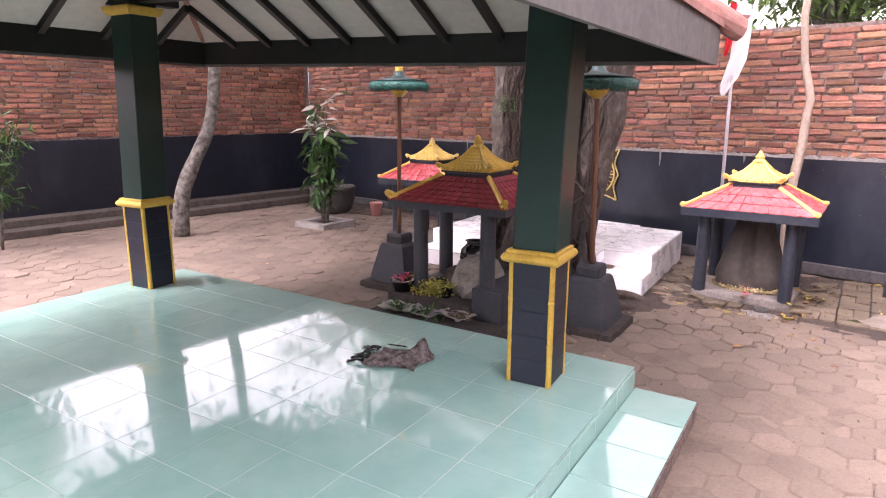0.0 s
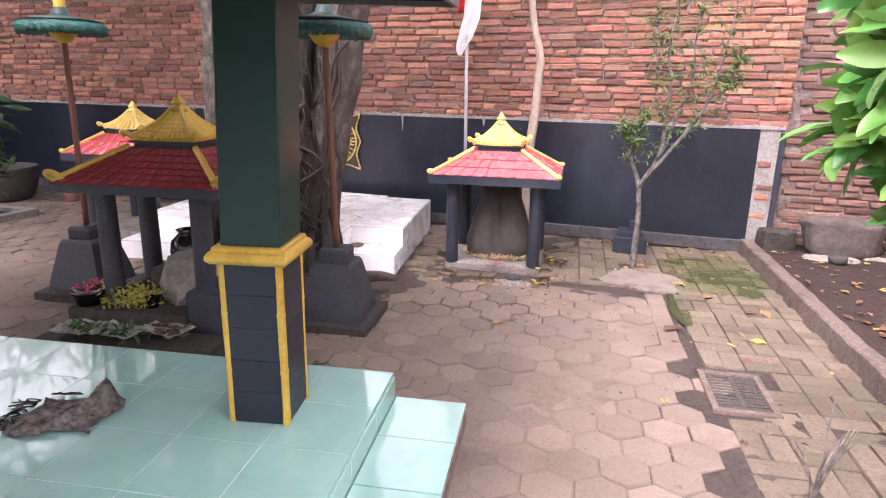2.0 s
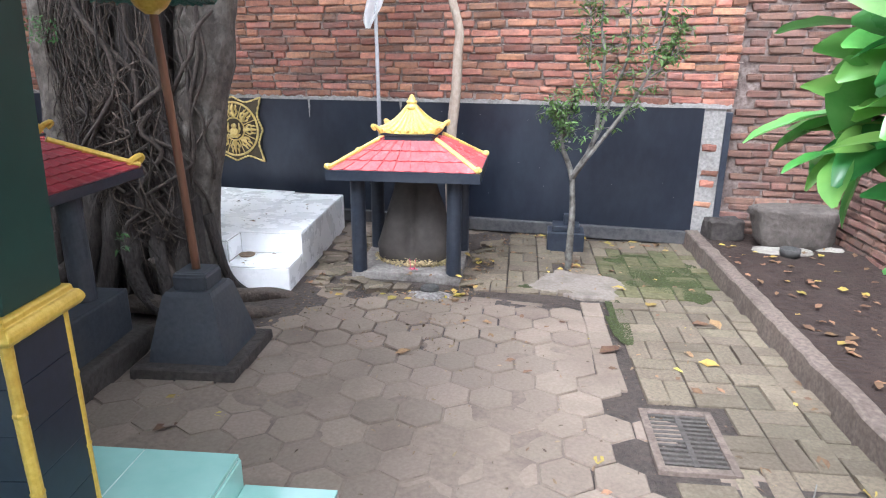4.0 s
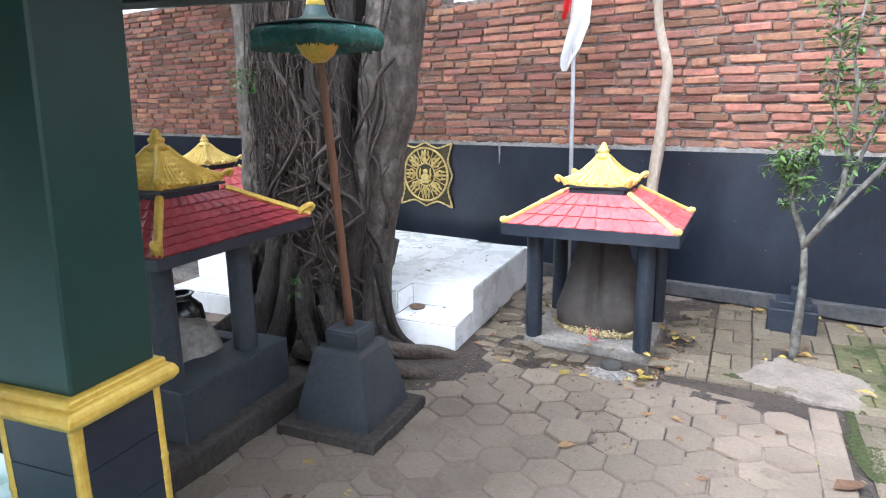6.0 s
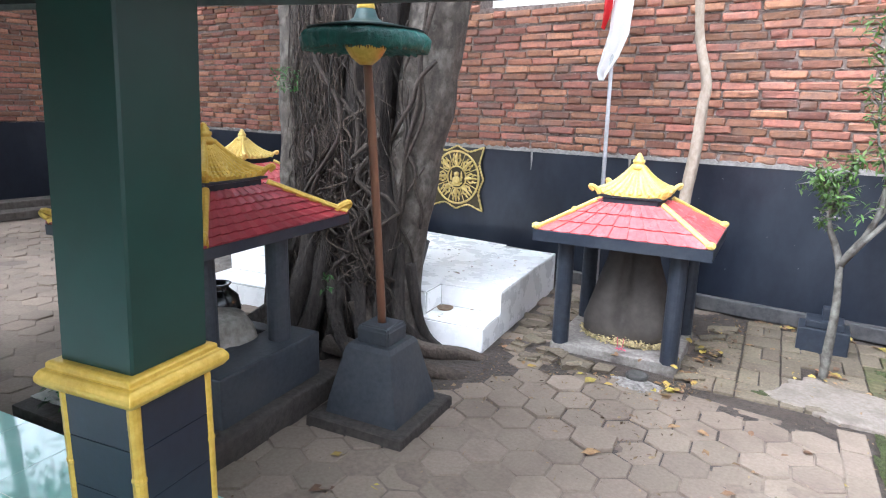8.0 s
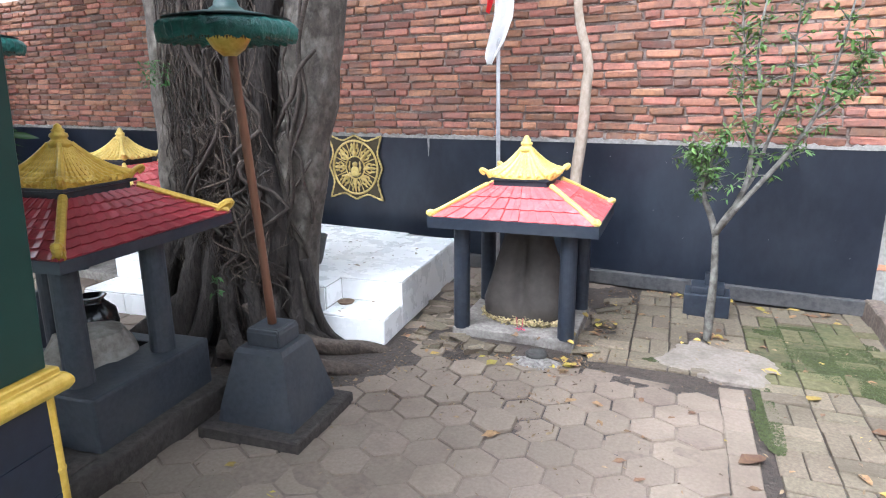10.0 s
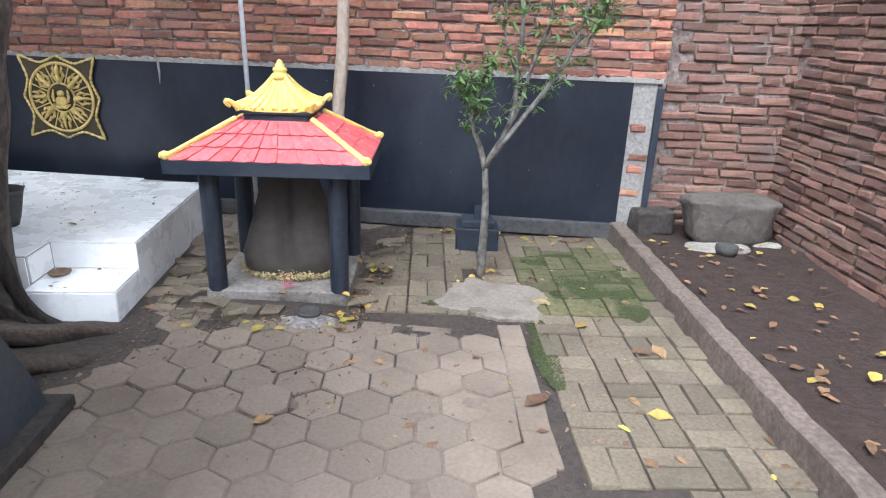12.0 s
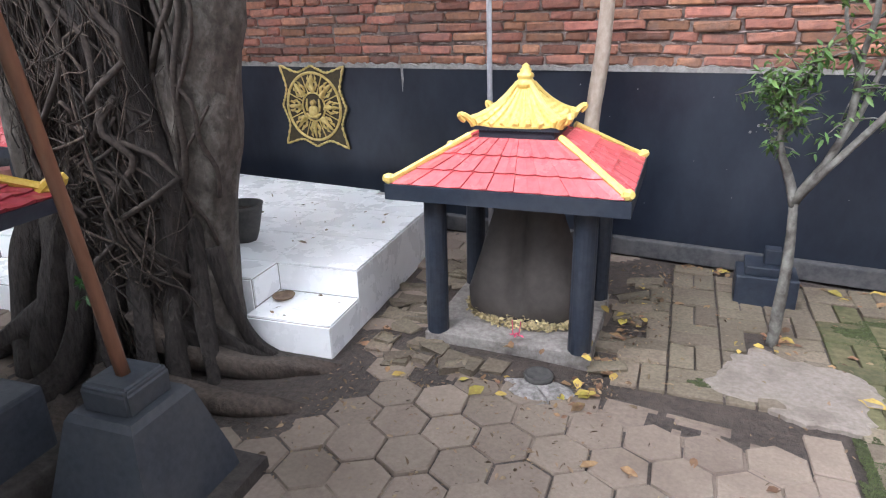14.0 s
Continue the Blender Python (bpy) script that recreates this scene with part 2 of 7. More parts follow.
M_CLOTH_W = mat("white_wrapper", (0.50, 0.49, 0.47), (0.64, 0.63, 0.60), 0.8, 25, 12, 0.5, 0.4, (0.25, 0.22, 0.18))
M_PETAL = mat("yellow_petals", (0.36, 0.29, 0.16), (0.48, 0.39, 0.20), 0.85, 60, 12, 0.2, 0.3, (0.22, 0.15, 0.09), 0.40, island=True)
M_PETAL_P = mat("pink_petals", (0.55, 0.05, 0.12), (0.65, 0.10, 0.18), 0.7, 60, 12, 0.1, 0.0, vary=0.3, island=True)
M_PETAL_G = mat("yellow_green_flowers", (0.36, 0.33, 0.06), (0.46, 0.40, 0.10), 0.8, 60, 12, 0.1, 0.2, vary=0.4, hue=0.02, island=True)
M_IRON = mat("grate_iron", (0.055, 0.047, 0.042), (0.095, 0.083, 0.074), 0.75, 60, 8, 0.4, 0.4, metal=0.2)
M_PINK = mat("pink_plastic", (0.62, 0.28, 0.25), (0.68, 0.33, 0.30), 0.5, 30, 8, 0.05, 0.2)
M_PATCH = mat("pale_cement", (0.165, 0.138, 0.115), (0.225, 0.192, 0.164), 0.92, 50, 6, 0.6, 0.75, (0.115, 0.092, 0.074), dist=0.006)
M_PLINTH = mat("stained_cement", (0.165, 0.146, 0.130), (0.265, 0.242, 0.222), 0.9, 45, 5, 0.7, 0.9, (0.055, 0.043, 0.036), dist=0.008)
M_ASH = mat("ash", (0.15, 0.135, 0.125), (0.30, 0.28, 0.265), 0.95, 60, 14, 0.8, 0.8, (0.06, 0.05, 0.045), dist=0.008)
M_DAMP_OR_DEEP = mat("damp_or_deep_soil", (0.026, 0.019, 0.016), (0.056, 0.042, 0.034), 0.7, 40, 3.0, 1.0, 0.45, (0.090, 0.068, 0.054), dist=0.012)

# ---- building helpers ----
ROT = 7.5
PAV = 9.6
CR, SR = math.cos(radians(ROT)), math.sin(radians(ROT))


def part(name, bm, material, parent=None, label="", smooth=False):
    me = bpy.data.meshes.new(name)
    bm.to_mesh(me)
    bm.free()
    me.materials.append(material)
    if smooth:
        me.shade_smooth()
    ob = new(name, me)
    ob.parent = parent
    if label:
        ob["label"] = label
    return ob


def raw(name, verts, faces, material, parent=None, label="", smooth=False):
    me = bpy.data.meshes.new(name)
    me.from_pydata([tuple(v) for v in verts], [], [tuple(f) for f in faces])
    me.materials.append(material)
    if smooth:
        me.shade_smooth()
    ob = new(name, me)
    ob.parent = parent
    if label:
        ob["label"] = label
    return ob


def thing(name, m, label, category, group="", kind=""):
    ob = new(name)
    ob.empty_display_size = 0.1
    ob.matrix_world = m
    return tagged(ob, label, category, group, kind)


def place(ob, m):
    ob.matrix_basis = m
    return ob


def loc(u, v, z=0.0, base=(0.0, 0.0)):
    """A point of the turned grid on which the paving and the pavilion lie."""
    return (base[0] + u * CR - v * SR, base[1] + u * SR + v * CR, z)


def ploc(u, v, z=0.0):
    """A point of the pavilion's own grid."""
    c, s_ = math.cos(radians(PAV)), math.sin(radians(PAV))
    return (PB[0] + u * c - v * s_, PB[1] + u * s_ + v * c, z)


def to_pavilion(x, y):
    c, s_ = math.cos(radians(PAV)), math.sin(radians(PAV))
    dx, dy = x - PB[0], y - PB[1]
    return dx * c + dy * s_, -dx * s_ + dy * c


def box(bm, x0, y0, z0, x1, y1, z1, bev=0.0, m=None):
    vs = [bm.verts.new((x, y, z)) for z in (z0, z1) for y in (y0, y1) for x in (x0, x1)]
    fs = [bm.faces.new([vs[i] for i in f]) for f in ((0, 2, 3, 1), (4, 5, 7, 6), (0, 1, 5, 4), (2, 6, 7, 3), (0, 4, 6, 2), (1, 3, 7, 5))]
    if bev:
        es = list({e for f in fs for e in f.edges})
        r = bmesh.ops.bevel(bm, geom=es, offset=bev, segments=2, affect="EDGES", profile=0.6)
        vs = list({v for f in r["faces"] for v in f.verts} | {v for v in vs if v.is_valid})
    if m is not None:
        bmesh.ops.transform(bm, matrix=m, verts=[v for v in vs if v.is_valid])
    return vs


def boxes(*rows, bev=0.0):
    bm = bmesh.new()
    for r in rows:
        box(bm, *r, bev=bev)
    return bm


def loft(bm, rings, cap=True):
    """Skin a list of closed rings that have the same number of points."""
    vr = [[bm.verts.new(p) for p in r] for r in rings]
    k = len(vr[0])
    for a, b in zip(vr, vr[1:]):
        for i in range(k):
            bm.faces.new((a[i], a[(i + 1) % k], b[(i + 1) % k], b[i]))
    if cap:
        bm.faces.new(list(reversed(vr[0])))
        bm.faces.new(vr[-1])
    return vr


def lathe(profile, k=24, bm=None, at=(0, 0, 0)):
    bm = bm or bmesh.new()
    loft(bm, [[(at[0] + r * math.cos(2 * math.pi * i / k), at[1] + r * math.sin(2 * math.pi * i / k), at[2] + z) for i in range(k)] for r, z in profile])
    return bm


def square(h, z, hy=None, n=1, cx=0.0, cy=0.0):
    hy = h if hy is None else hy
    c = [(-h, -hy), (h, -hy), (h, hy), (-h, hy)]
    out = []
    for i in range(4):
        a, b = c[i], c[(i + 1) % 4]
        for j in range(n):
            f = j / n
            out.append((cx + a[0] + (b[0] - a[0]) * f, cy + a[1] + (b[1] - a[1]) * f, z))
    return out


def tube(bm, pts, radii, k=8, rough=0.0, seed=0, flat=1.0):
    """A tapering limb along a line of points."""
    P = [Vector(p) for p in pts]
    rings = []
    ref = Vector((0.31, 0.95, 0.05))
    for i, p in enumerate(P):
        d = (P[min(i + 1, len(P) - 1)] - P[max(i - 1, 0)]).normalized()
        a = d.cross(ref).normalized()
        b = d.cross(a).normalized()
        ring = []
        for j in range(k):
            t = 2 * math.pi * j / k
            r = radii[i]
            if rough:
                r *= 1 + rough * noise.noise(Vector((math.cos(t) * 1.7 + seed * 3.1, math.sin(t) * 1.7, p.z * 3.0 + seed)))
            ring.append(p + a * math.cos(t) * r + b * math.sin(t) * r * flat)
        rings.append(ring)
    loft(bm, rings)


def curve(pts, n):
    """Points of a smooth line through the given ones."""
    P = [Vector(p) for p in pts]
    P = [P[0] * 2 - P[1]] + P + [P[-1] * 2 - P[-2]]
    out = []
    seg = len(P) - 3
    for i in range(n + 1):
        s = min(i / n * seg, seg - 1e-6)
        j = int(s)
        t = s - j
        a, b, c, d = P[j:j + 4]
        out.append(0.5 * ((2 * b) + (c - a) * t + (2 * a - 5 * b + 4 * c - d) * t * t + (3 * b - a - 3 * c + d) * t ** 3))
    return out


def lerp_list(a, b, n):
    return [a + (b - a) * i / n for i in range(n + 1)]


LEAF_V = np.array([(0, 0, 0), (0.28, 0.2, 0.03), (0.30, 0.55, 0.02), (0, 1, -0.1), (-0.30, 0.55, 0.02), (-0.28, 0.2, 0.03), (0, 0.3, -0.03), (0, 0.62, -0.05)])
LEAF_F = [(0, 1, 6), (1, 2, 7, 6), (2, 3, 7), (0, 6, 5), (6, 7, 4, 5), (7, 3, 4)]


def leaves(name, spots, material, parent, label="", droop=0.4, rng=None):
    """Many leaves as one mesh: rows of (place, length, width over length, heading or None)."""
    rng = rng or random.Random(5)
    V, F = [], []
    for p, size, wide, head in spots:
        yaw = rng.uniform(0, 360) if head is None else head + rng.uniform(-40, 40)
        m = pose(p[0], p[1], p[2], rng.gauss(-droop * 60, 28), rng.gauss(0, 25), yaw)
        R, T = np.array(m.to_3x3()), np.array(m.translation)
        s = size * rng.uniform(0.7, 1.25)
        k = len(V)
        V.extend((LEAF_V * (s * wide * 1.6, s, s)) @ R.T + T)
        F.extend([tuple(i + k for i in f) for f in LEAF_F])
    return tagged(raw(name, V, F, material, parent, label, smooth=True), kind="stuff")

# ---- walls ----
WALL_Y, WALL_TOP, DADO_TOP = 6.675, 2.175, 1.03


def chamfered(lx, ly, lz, bev, seed, wob):
    """A worn block: a chamfered box with uneven corners, as arrays."""
    bm = bmesh.new()
    box(bm, -lx / 2, -ly / 2, -lz / 2, lx / 2, ly / 2, lz / 2)
    bmesh.ops.bevel(bm, geom=bm.edges[:], offset=bev, segments=1, affect="EDGES")
    bm.verts.ensure_lookup_table()
    r = random.Random(seed)
    V = np.array([tuple(v.co) for v in bm.verts]) + np.array([[r.gauss(0, wob) for _ in range(3)] for _ in bm.verts])
    F = [tuple(v.index for v in f.verts) for f in bm.faces]
    bm.free()
    return V, F


BRICKS = [chamfered(w, 0.06, 0.0470, 0.008, i, 0.0034) for i, w in enumerate((0.215, 0.208, 0.225, 0.20, 0.212, 0.12, 0.105, 0.218))]
BRICK_MESH = []
for V_, F_ in BRICKS:
    me_ = bpy.data.meshes.new("brick")
    me_.from_pydata([tuple(v) for v in V_], [], F_)
    me_.materials.append(M_BRICK)
    BRICK_MESH.append(me_)
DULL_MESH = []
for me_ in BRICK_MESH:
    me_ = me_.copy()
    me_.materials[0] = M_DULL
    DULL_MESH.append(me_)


def brick_rows(length, z0, z1, seed, pitch=0.0612):
    """Rows of (x, z, kind) of a rough running bond."""
    rng = random.Random(seed)
    out = []
    z, row = z0 + 0.03, 0
    while z < z1 - 0.02:
        x = -rng.uniform(0, 0.11) - (0.11 if row % 2 else 0)
        while x < length:
            k = rng.choice((0, 1, 2, 3, 4, 7, 0, 1, 2, 5, 6))
            w = (0.215, 0.208, 0.225, 0.20, 0.212, 0.12, 0.105, 0.218)[k]
            if x + w > length:
                k = 6
                x = min(x, length - 0.105)
                w = 0.106
            if x >= -0.06:
                out.append((x + w / 2, z + rng.gauss(0, 0.0032) + 0.007 * math.sin(x * 1.1 + row * 0.4), k))
            x += w + rng.uniform(0.007, 0.020)
        z += pitch
        row += 1
    return out


def lay_bricks(wall, length, z0, z1, seed, near, skip=None, dull=False):
    """Bricks on a wall whose face runs along its x; those inside the near stretch are parts of their own."""
    rng = random.Random(seed + 50)
    V, F, n = [], [], 0
    for x, z, k in brick_rows(length, z0, z1, seed):
        if skip and skip(x, z):
            continue
        m = pose(x, 0.028 + rng.gauss(0, 0.0045), z, rng.gauss(0, 1.2), rng.gauss(0, 0.7), rng.gauss(0, 1.0))
        if near[0] < x < near[1] and near[2] < z < near[3] and n < 300:
            ob = new("brick", (DULL_MESH if dull else BRICK_MESH)[k])
            ob.parent, ob.matrix_basis = wall, m
            n += 1
        else:
            Vb, Fb = BRICKS[k]
            R, T, j = np.array(m.to_3x3()), np.array(m.translation), len(V)
            V.extend(Vb @ R.T + T)
            F.extend([tuple(i + j for i in f) for f in Fb])
    if V:
        tagged(raw("brickwork", V, F, M_DULL_J if dull else M_BRICK_J, wall), kind="stuff")


def ragged(x0, x1, y0, y1, z0, z1, seed, step=0.03, amp=0.012):
    """A slab with an uneven upper edge."""
    n = max(int((x1 - x0) / step), 2)
    r = random.Random(seed)
    V, F = [], []
    for i in range(n + 1):
        x = x0 + (x1 - x0) * i / n
        t = z1 + r.uniform(-amp, amp)
        V += [(x, y0, z0), (x, y0, t), (x, y1, t), (x, y1, z0)]
    for i in range(n):
        a, b = i * 4, i * 4 + 4
        F += [(a, b, b + 1, a + 1), (a + 1, b + 1, b + 2, a + 2), (a + 2, b + 2, b + 3, a + 3)]
    F += [(0, 1, 2, 3), (n * 4 + 3, n * 4 + 2, n * 4 + 1, n * 4)]
    return V, F


NX0, NX1 = -8.05, 1.34
wall_n = part("wall_north", boxes((0, 0.018, 0, NX1 - NX0, 0.22, WALL_TOP), (0, 0.018, WALL_TOP, 5.45, 0.22, 2.48)), M_MORTAR)
wall_n.location = (NX0, WALL_Y, 0)
tagged(wall_n, "red brick courtyard wall above a black painted dado", "wall", kind="structure")
# the painted dado, its mortar lip and the low ledge at its foot
raw("dado", *ragged(0, 1.14 - NX0, -0.022, 0.03, 0, DADO_TOP, 3, 0.05, 0.006), M_DADO, wall_n, "black painted plaster dado")
raw("dado_lip", *ragged(0, 1.32 - NX0, -0.028, 0.03, DADO_TOP - 0.004, DADO_TOP + 0.022, 4, 0.025, 0.012), M_CEMENT, wall_n, "rough cement lip on the dado")
raw("dado_end", *ragged(1.14 - NX0, 1.29 - NX0, -0.010, 0.03, 0, DADO_TOP, 5), M_CEMENT, wall_n, "bare cement end of the dado")
part("dado_edge", boxes((1.29 - NX0, -0.03, 0, 1.335 - NX0, 0.03, DADO_TOP - 0.03), bev=0.006), M_POST, wall_n, "dark edge strip of the dado")
for i, bz in enumerate((0.31, 0.47, 0.55, 0.74)):
    ob = new("brick", BRICK_MESH[6 if i % 2 else 5])
    ob.parent, ob.matrix_basis = wall_n, pose(1.205 - NX0 + 0.012 * (i % 3), 0.013, bz, 0, 2 - i, 0)
part("ledge", boxes((-0.0, -0.085, 0, 1.2 - NX0, -0.024, 0.10), bev=0.010), M_LEDGE, wall_n, "low grey cement ledge")
# pale streaks of spilt mortar that run down over the paint
rs = random.Random(12)
for i, (sx, sl) in enumerate([(-2.02, 0.15), (-1.20, 0.07), (-4.35, 0.30), (-4.18, 0.26), (-4.50, 0.34), (-4.02, 0.2), (-4.62, 0.22), (-3.9, 0.28), (0.12, 0.05)]):
    bm = bmesh.new()
    w = rs.uniform(0.010, 0.018)
    tube(bm, [(sx - NX0, -0.024, DADO_TOP), (sx - NX0 + 0.004, -0.025, DADO_TOP - sl * 0.5), (sx - NX0, -0.024, DADO_TOP - sl)], [w, w * 0.7, 0.002], 6, 0.4, i, 0.35)
    part("mortar_drip", bm, M_CEMENT, wall_n, "pale drip of mortar")
splash = random.Random(4)
bm = bmesh.new()
for i in range(34):
    a, b = (0.10 + splash.gauss(0, 0.05), 0.77 + splash.gauss(0, 0.028)) if i < 14 else (splash.uniform(-1.6, 1.0), splash.uniform(0.2, 0.98))
    s = splash.uniform(0.002, 0.009 if i < 14 else 0.004)
    lathe([(s, 0), (s * 0.6, 0.002)], 6, bm, (0, 0, 0))
    bmesh.ops.transform(bm, matrix=pose(a - NX0, -0.0225, b, 90, 0, 0), verts=list(bm.verts)[-12:])
part("paint_flecks", bm, M_CEMENT, wall_n, "white flecks on the black paint")

wall_e2 = part("wall_recess", boxes((0, 0.018, 0, 1.0, 0.22, WALL_TOP)), M_MORTAR)
wall_e2.location = (1.345, 6.80, 0)
tagged(wall_e2, "bare red brick wall bay beside the dado", "wall", kind="structure")
wall_e = part("wall_east", boxes((0, 0.018, 0, 11, 0.22, WALL_TOP)), M_MORTAR)
wall_e.matrix_world = pose(2.14, 6.84, 0, 0, 0, -90 + ROT)
tagged(wall_e, "bare red brick side wall", "wall", kind="structure")
wall_w = part("wall_west", boxes((0, 0.018, 0, 11, 0.22, 2.48)), M_MORTAR)
wall_w.matrix_world = pose(-8.05, -4.3, 0, 0, 0, 90)
tagged(wall_w, "red brick side wall above a black dado", "wall", kind="structure")
raw("dado", *ragged(0, 10.95, -0.022, 0.03, 0, 1.06, 13, 0.05, 0.006), M_DADO, wall_w, "black painted plaster dado")
part("ledge", boxes((0, -0.55, 0, 10.9, -0.024, 0.09), (0, -0.30, 0.09, 10.9, -0.024, 0.17), bev=0.012), M_STONE, wall_w, "low stepped ledge of dark stone")
wall_s = part("wall_south", boxes((-8.3, -4.5, 0, 4.6, -4.3, WALL_TOP)), M_MORTAR)
tagged(wall_s, "plain rendered wall behind the pavilion", "wall", kind="structure")

# ---- ground ----
bm = bmesh.new()
bmesh.ops.create_grid(bm, x_segments=8, y_segments=8, size=120)
ground = part("ground", bm, M_DIRT)
ground.location = (0, 0, -0.030)
tagged(ground, "bare brown soil under the paving", "ground", kind="structure")

# raised soil bed behind the kerb
bm = bmesh.new()
n1, n2 = 46, 110
grid = {}
for i in range(n1 + 1):
    for j in range(n2 + 1):
        u, v = 0.0 + 1.25 * i / n1, -10.4 * j / n2
        p = loc(u, v, 0, (1.15, 6.78))
        z = 0.075 + 0.022 * noise.noise(Vector((p[0] * 2.3, p[1] * 2.3, 0))) + 0.012 * noise.noise(Vector((p[0] * 9, p[1] * 9, 4)))
        grid[i, j] = bm.verts.new((p[0], p[1], z))
for i in range(n1):
    for j in range(n2):
        bm.faces.new((grid[i, j], grid[i, j + 1], grid[i + 1, j + 1], grid[i + 1, j]))
bed = part("soil_bed", bm, M_DIRT, smooth=True)
tagged(bed, "raised bed of damp brown soil beside the kerb", "soil", kind="structure")

rk = random.Random(21)
V, F = [], []
nk = 120
for i in range(nk + 1):
    v = -10.2 * i / nk
    a, b, c = rk.uniform(-0.006, 0.006), rk.uniform(-0.006, 0.006), rk.uniform(-0.005, 0.005)
    for u, z in ((-0.008 + a, -0.03), (0 + a, 0.102 + c), (0.010 + a, 0.111 + c), (0.088 + b, 0.110 + c), (0.100 + b, 0.10 + c), (0.105, -0.03)):
        V.append(loc(u, v, z, (1.102, 6.62)))
for i in range(nk):
    for j in range(5):
        a = i * 6 + j
        F.append((a, a + 1, a + 7, a + 6))
F += [(0, 5, 4, 3, 2, 1)]
kerb = raw("kerb", V, F, M_KERB)
tagged(kerb, "worn cement kerb along the soil bed", "kerb", kind="structure")

# ---- pavilion ----
PB = (-0.565, 3.10)
podium_core = part("floor", boxes((-3.6, -3.5, -0.03, -0.006, -0.006, 0.1965)), M_GREEN_GROUT)
podium_core.matrix_world = pose(PB[0], PB[1], 0, 0, 0, PAV)
tagged(podium_core, "raised pavilion floor of glossy sea-green tiles", "floor", kind="structure")
TS = 0.30
TILE = {}


def slab_mesh(key, lx, ly, lz, bev, material, name):
    """A tile with eased edges, shared by all that have its size."""
    key = (key, round(lx, 4), round(ly, 4), round(lz, 4))
    if key not in TILE:
        V_, F_ = chamfered(lx, ly, lz, bev, 1, 0.0)
        me = bpy.data.meshes.new(name)
        me.from_pydata([tuple(v) for v in V_], [], F_)
        me.materials.append(material)
        TILE[key] = me
    return TILE[key]


def lay_slab(parent, name, key, x0, x1, y0, y1, z0, z1, bev, material, m=None):
    ob = new(name, slab_mesh(key, x1 - x0, y1 - y0, z1 - z0, bev, material, name))
    ob.parent = parent
    ob.matrix_basis = (m or Matrix()) @ Matrix.Translation(((x0 + x1) / 2, (y0 + y1) / 2, (z0 + z1) / 2))
    return ob


for i in range(12):
    for j in range(12):
        x1, y1 = -i * TS, -j * TS
        x0, y0 = max(x1 - TS, -3.6), max(y1 - TS, -3.5)
        if x1 - x0 > 0.02 and y1 - y0 > 0.02:
            lay_slab(podium_core, "floor_tile", "g", x0 + 0.0015, x1 - 0.0015, y0 + 0.0015, y1 - 0.0015, 0.184, 0.198, 0.0008, M_GREEN_TILE)
for j in range(12):
    y1 = -j * TS
    y0 = max(y1 - TS, -3.5)
    lay_slab(podium_core, "riser_tile", "r", -0.004, 0.006, y0 + 0.002, y1 - 0.002, -0.02, 0.180, 0.002, M_GREEN_TILE)
    lay_slab(podium_core, "riser_tile", "b", -(j * TS) - TS + 0.002, -(j * TS) - 0.002, -0.004, 0.006, -0.02, 0.180, 0.002, M_GREEN_TILE)
step = part("floor_step", boxes((0.007, -3.5, -0.03, 0.30, -0.004, 0.078)), M_GREEN_GROUT)
step.matrix_world = pose(PB[0], PB[1], 0, 0, 0, PAV)
tagged(step, "low entrance step of glossy sea-green tiles", "step", kind="structure")
for j in range(12):
    y1 = -j * TS
    y0 = max(y1 - TS, -3.5)
    lay_slab(step, "step_tile", "s", 0.009, 0.304, y0 + 0.002, y1 - 0.002, 0.076, 0.090, 0.002, M_GREEN_TILE)
    lay_slab(step, "step_riser", "sr", 0.299, 0.306, y0 + 0.002, y1 - 0.002, -0.02, 0.074, 0.002, M_MORTAR)


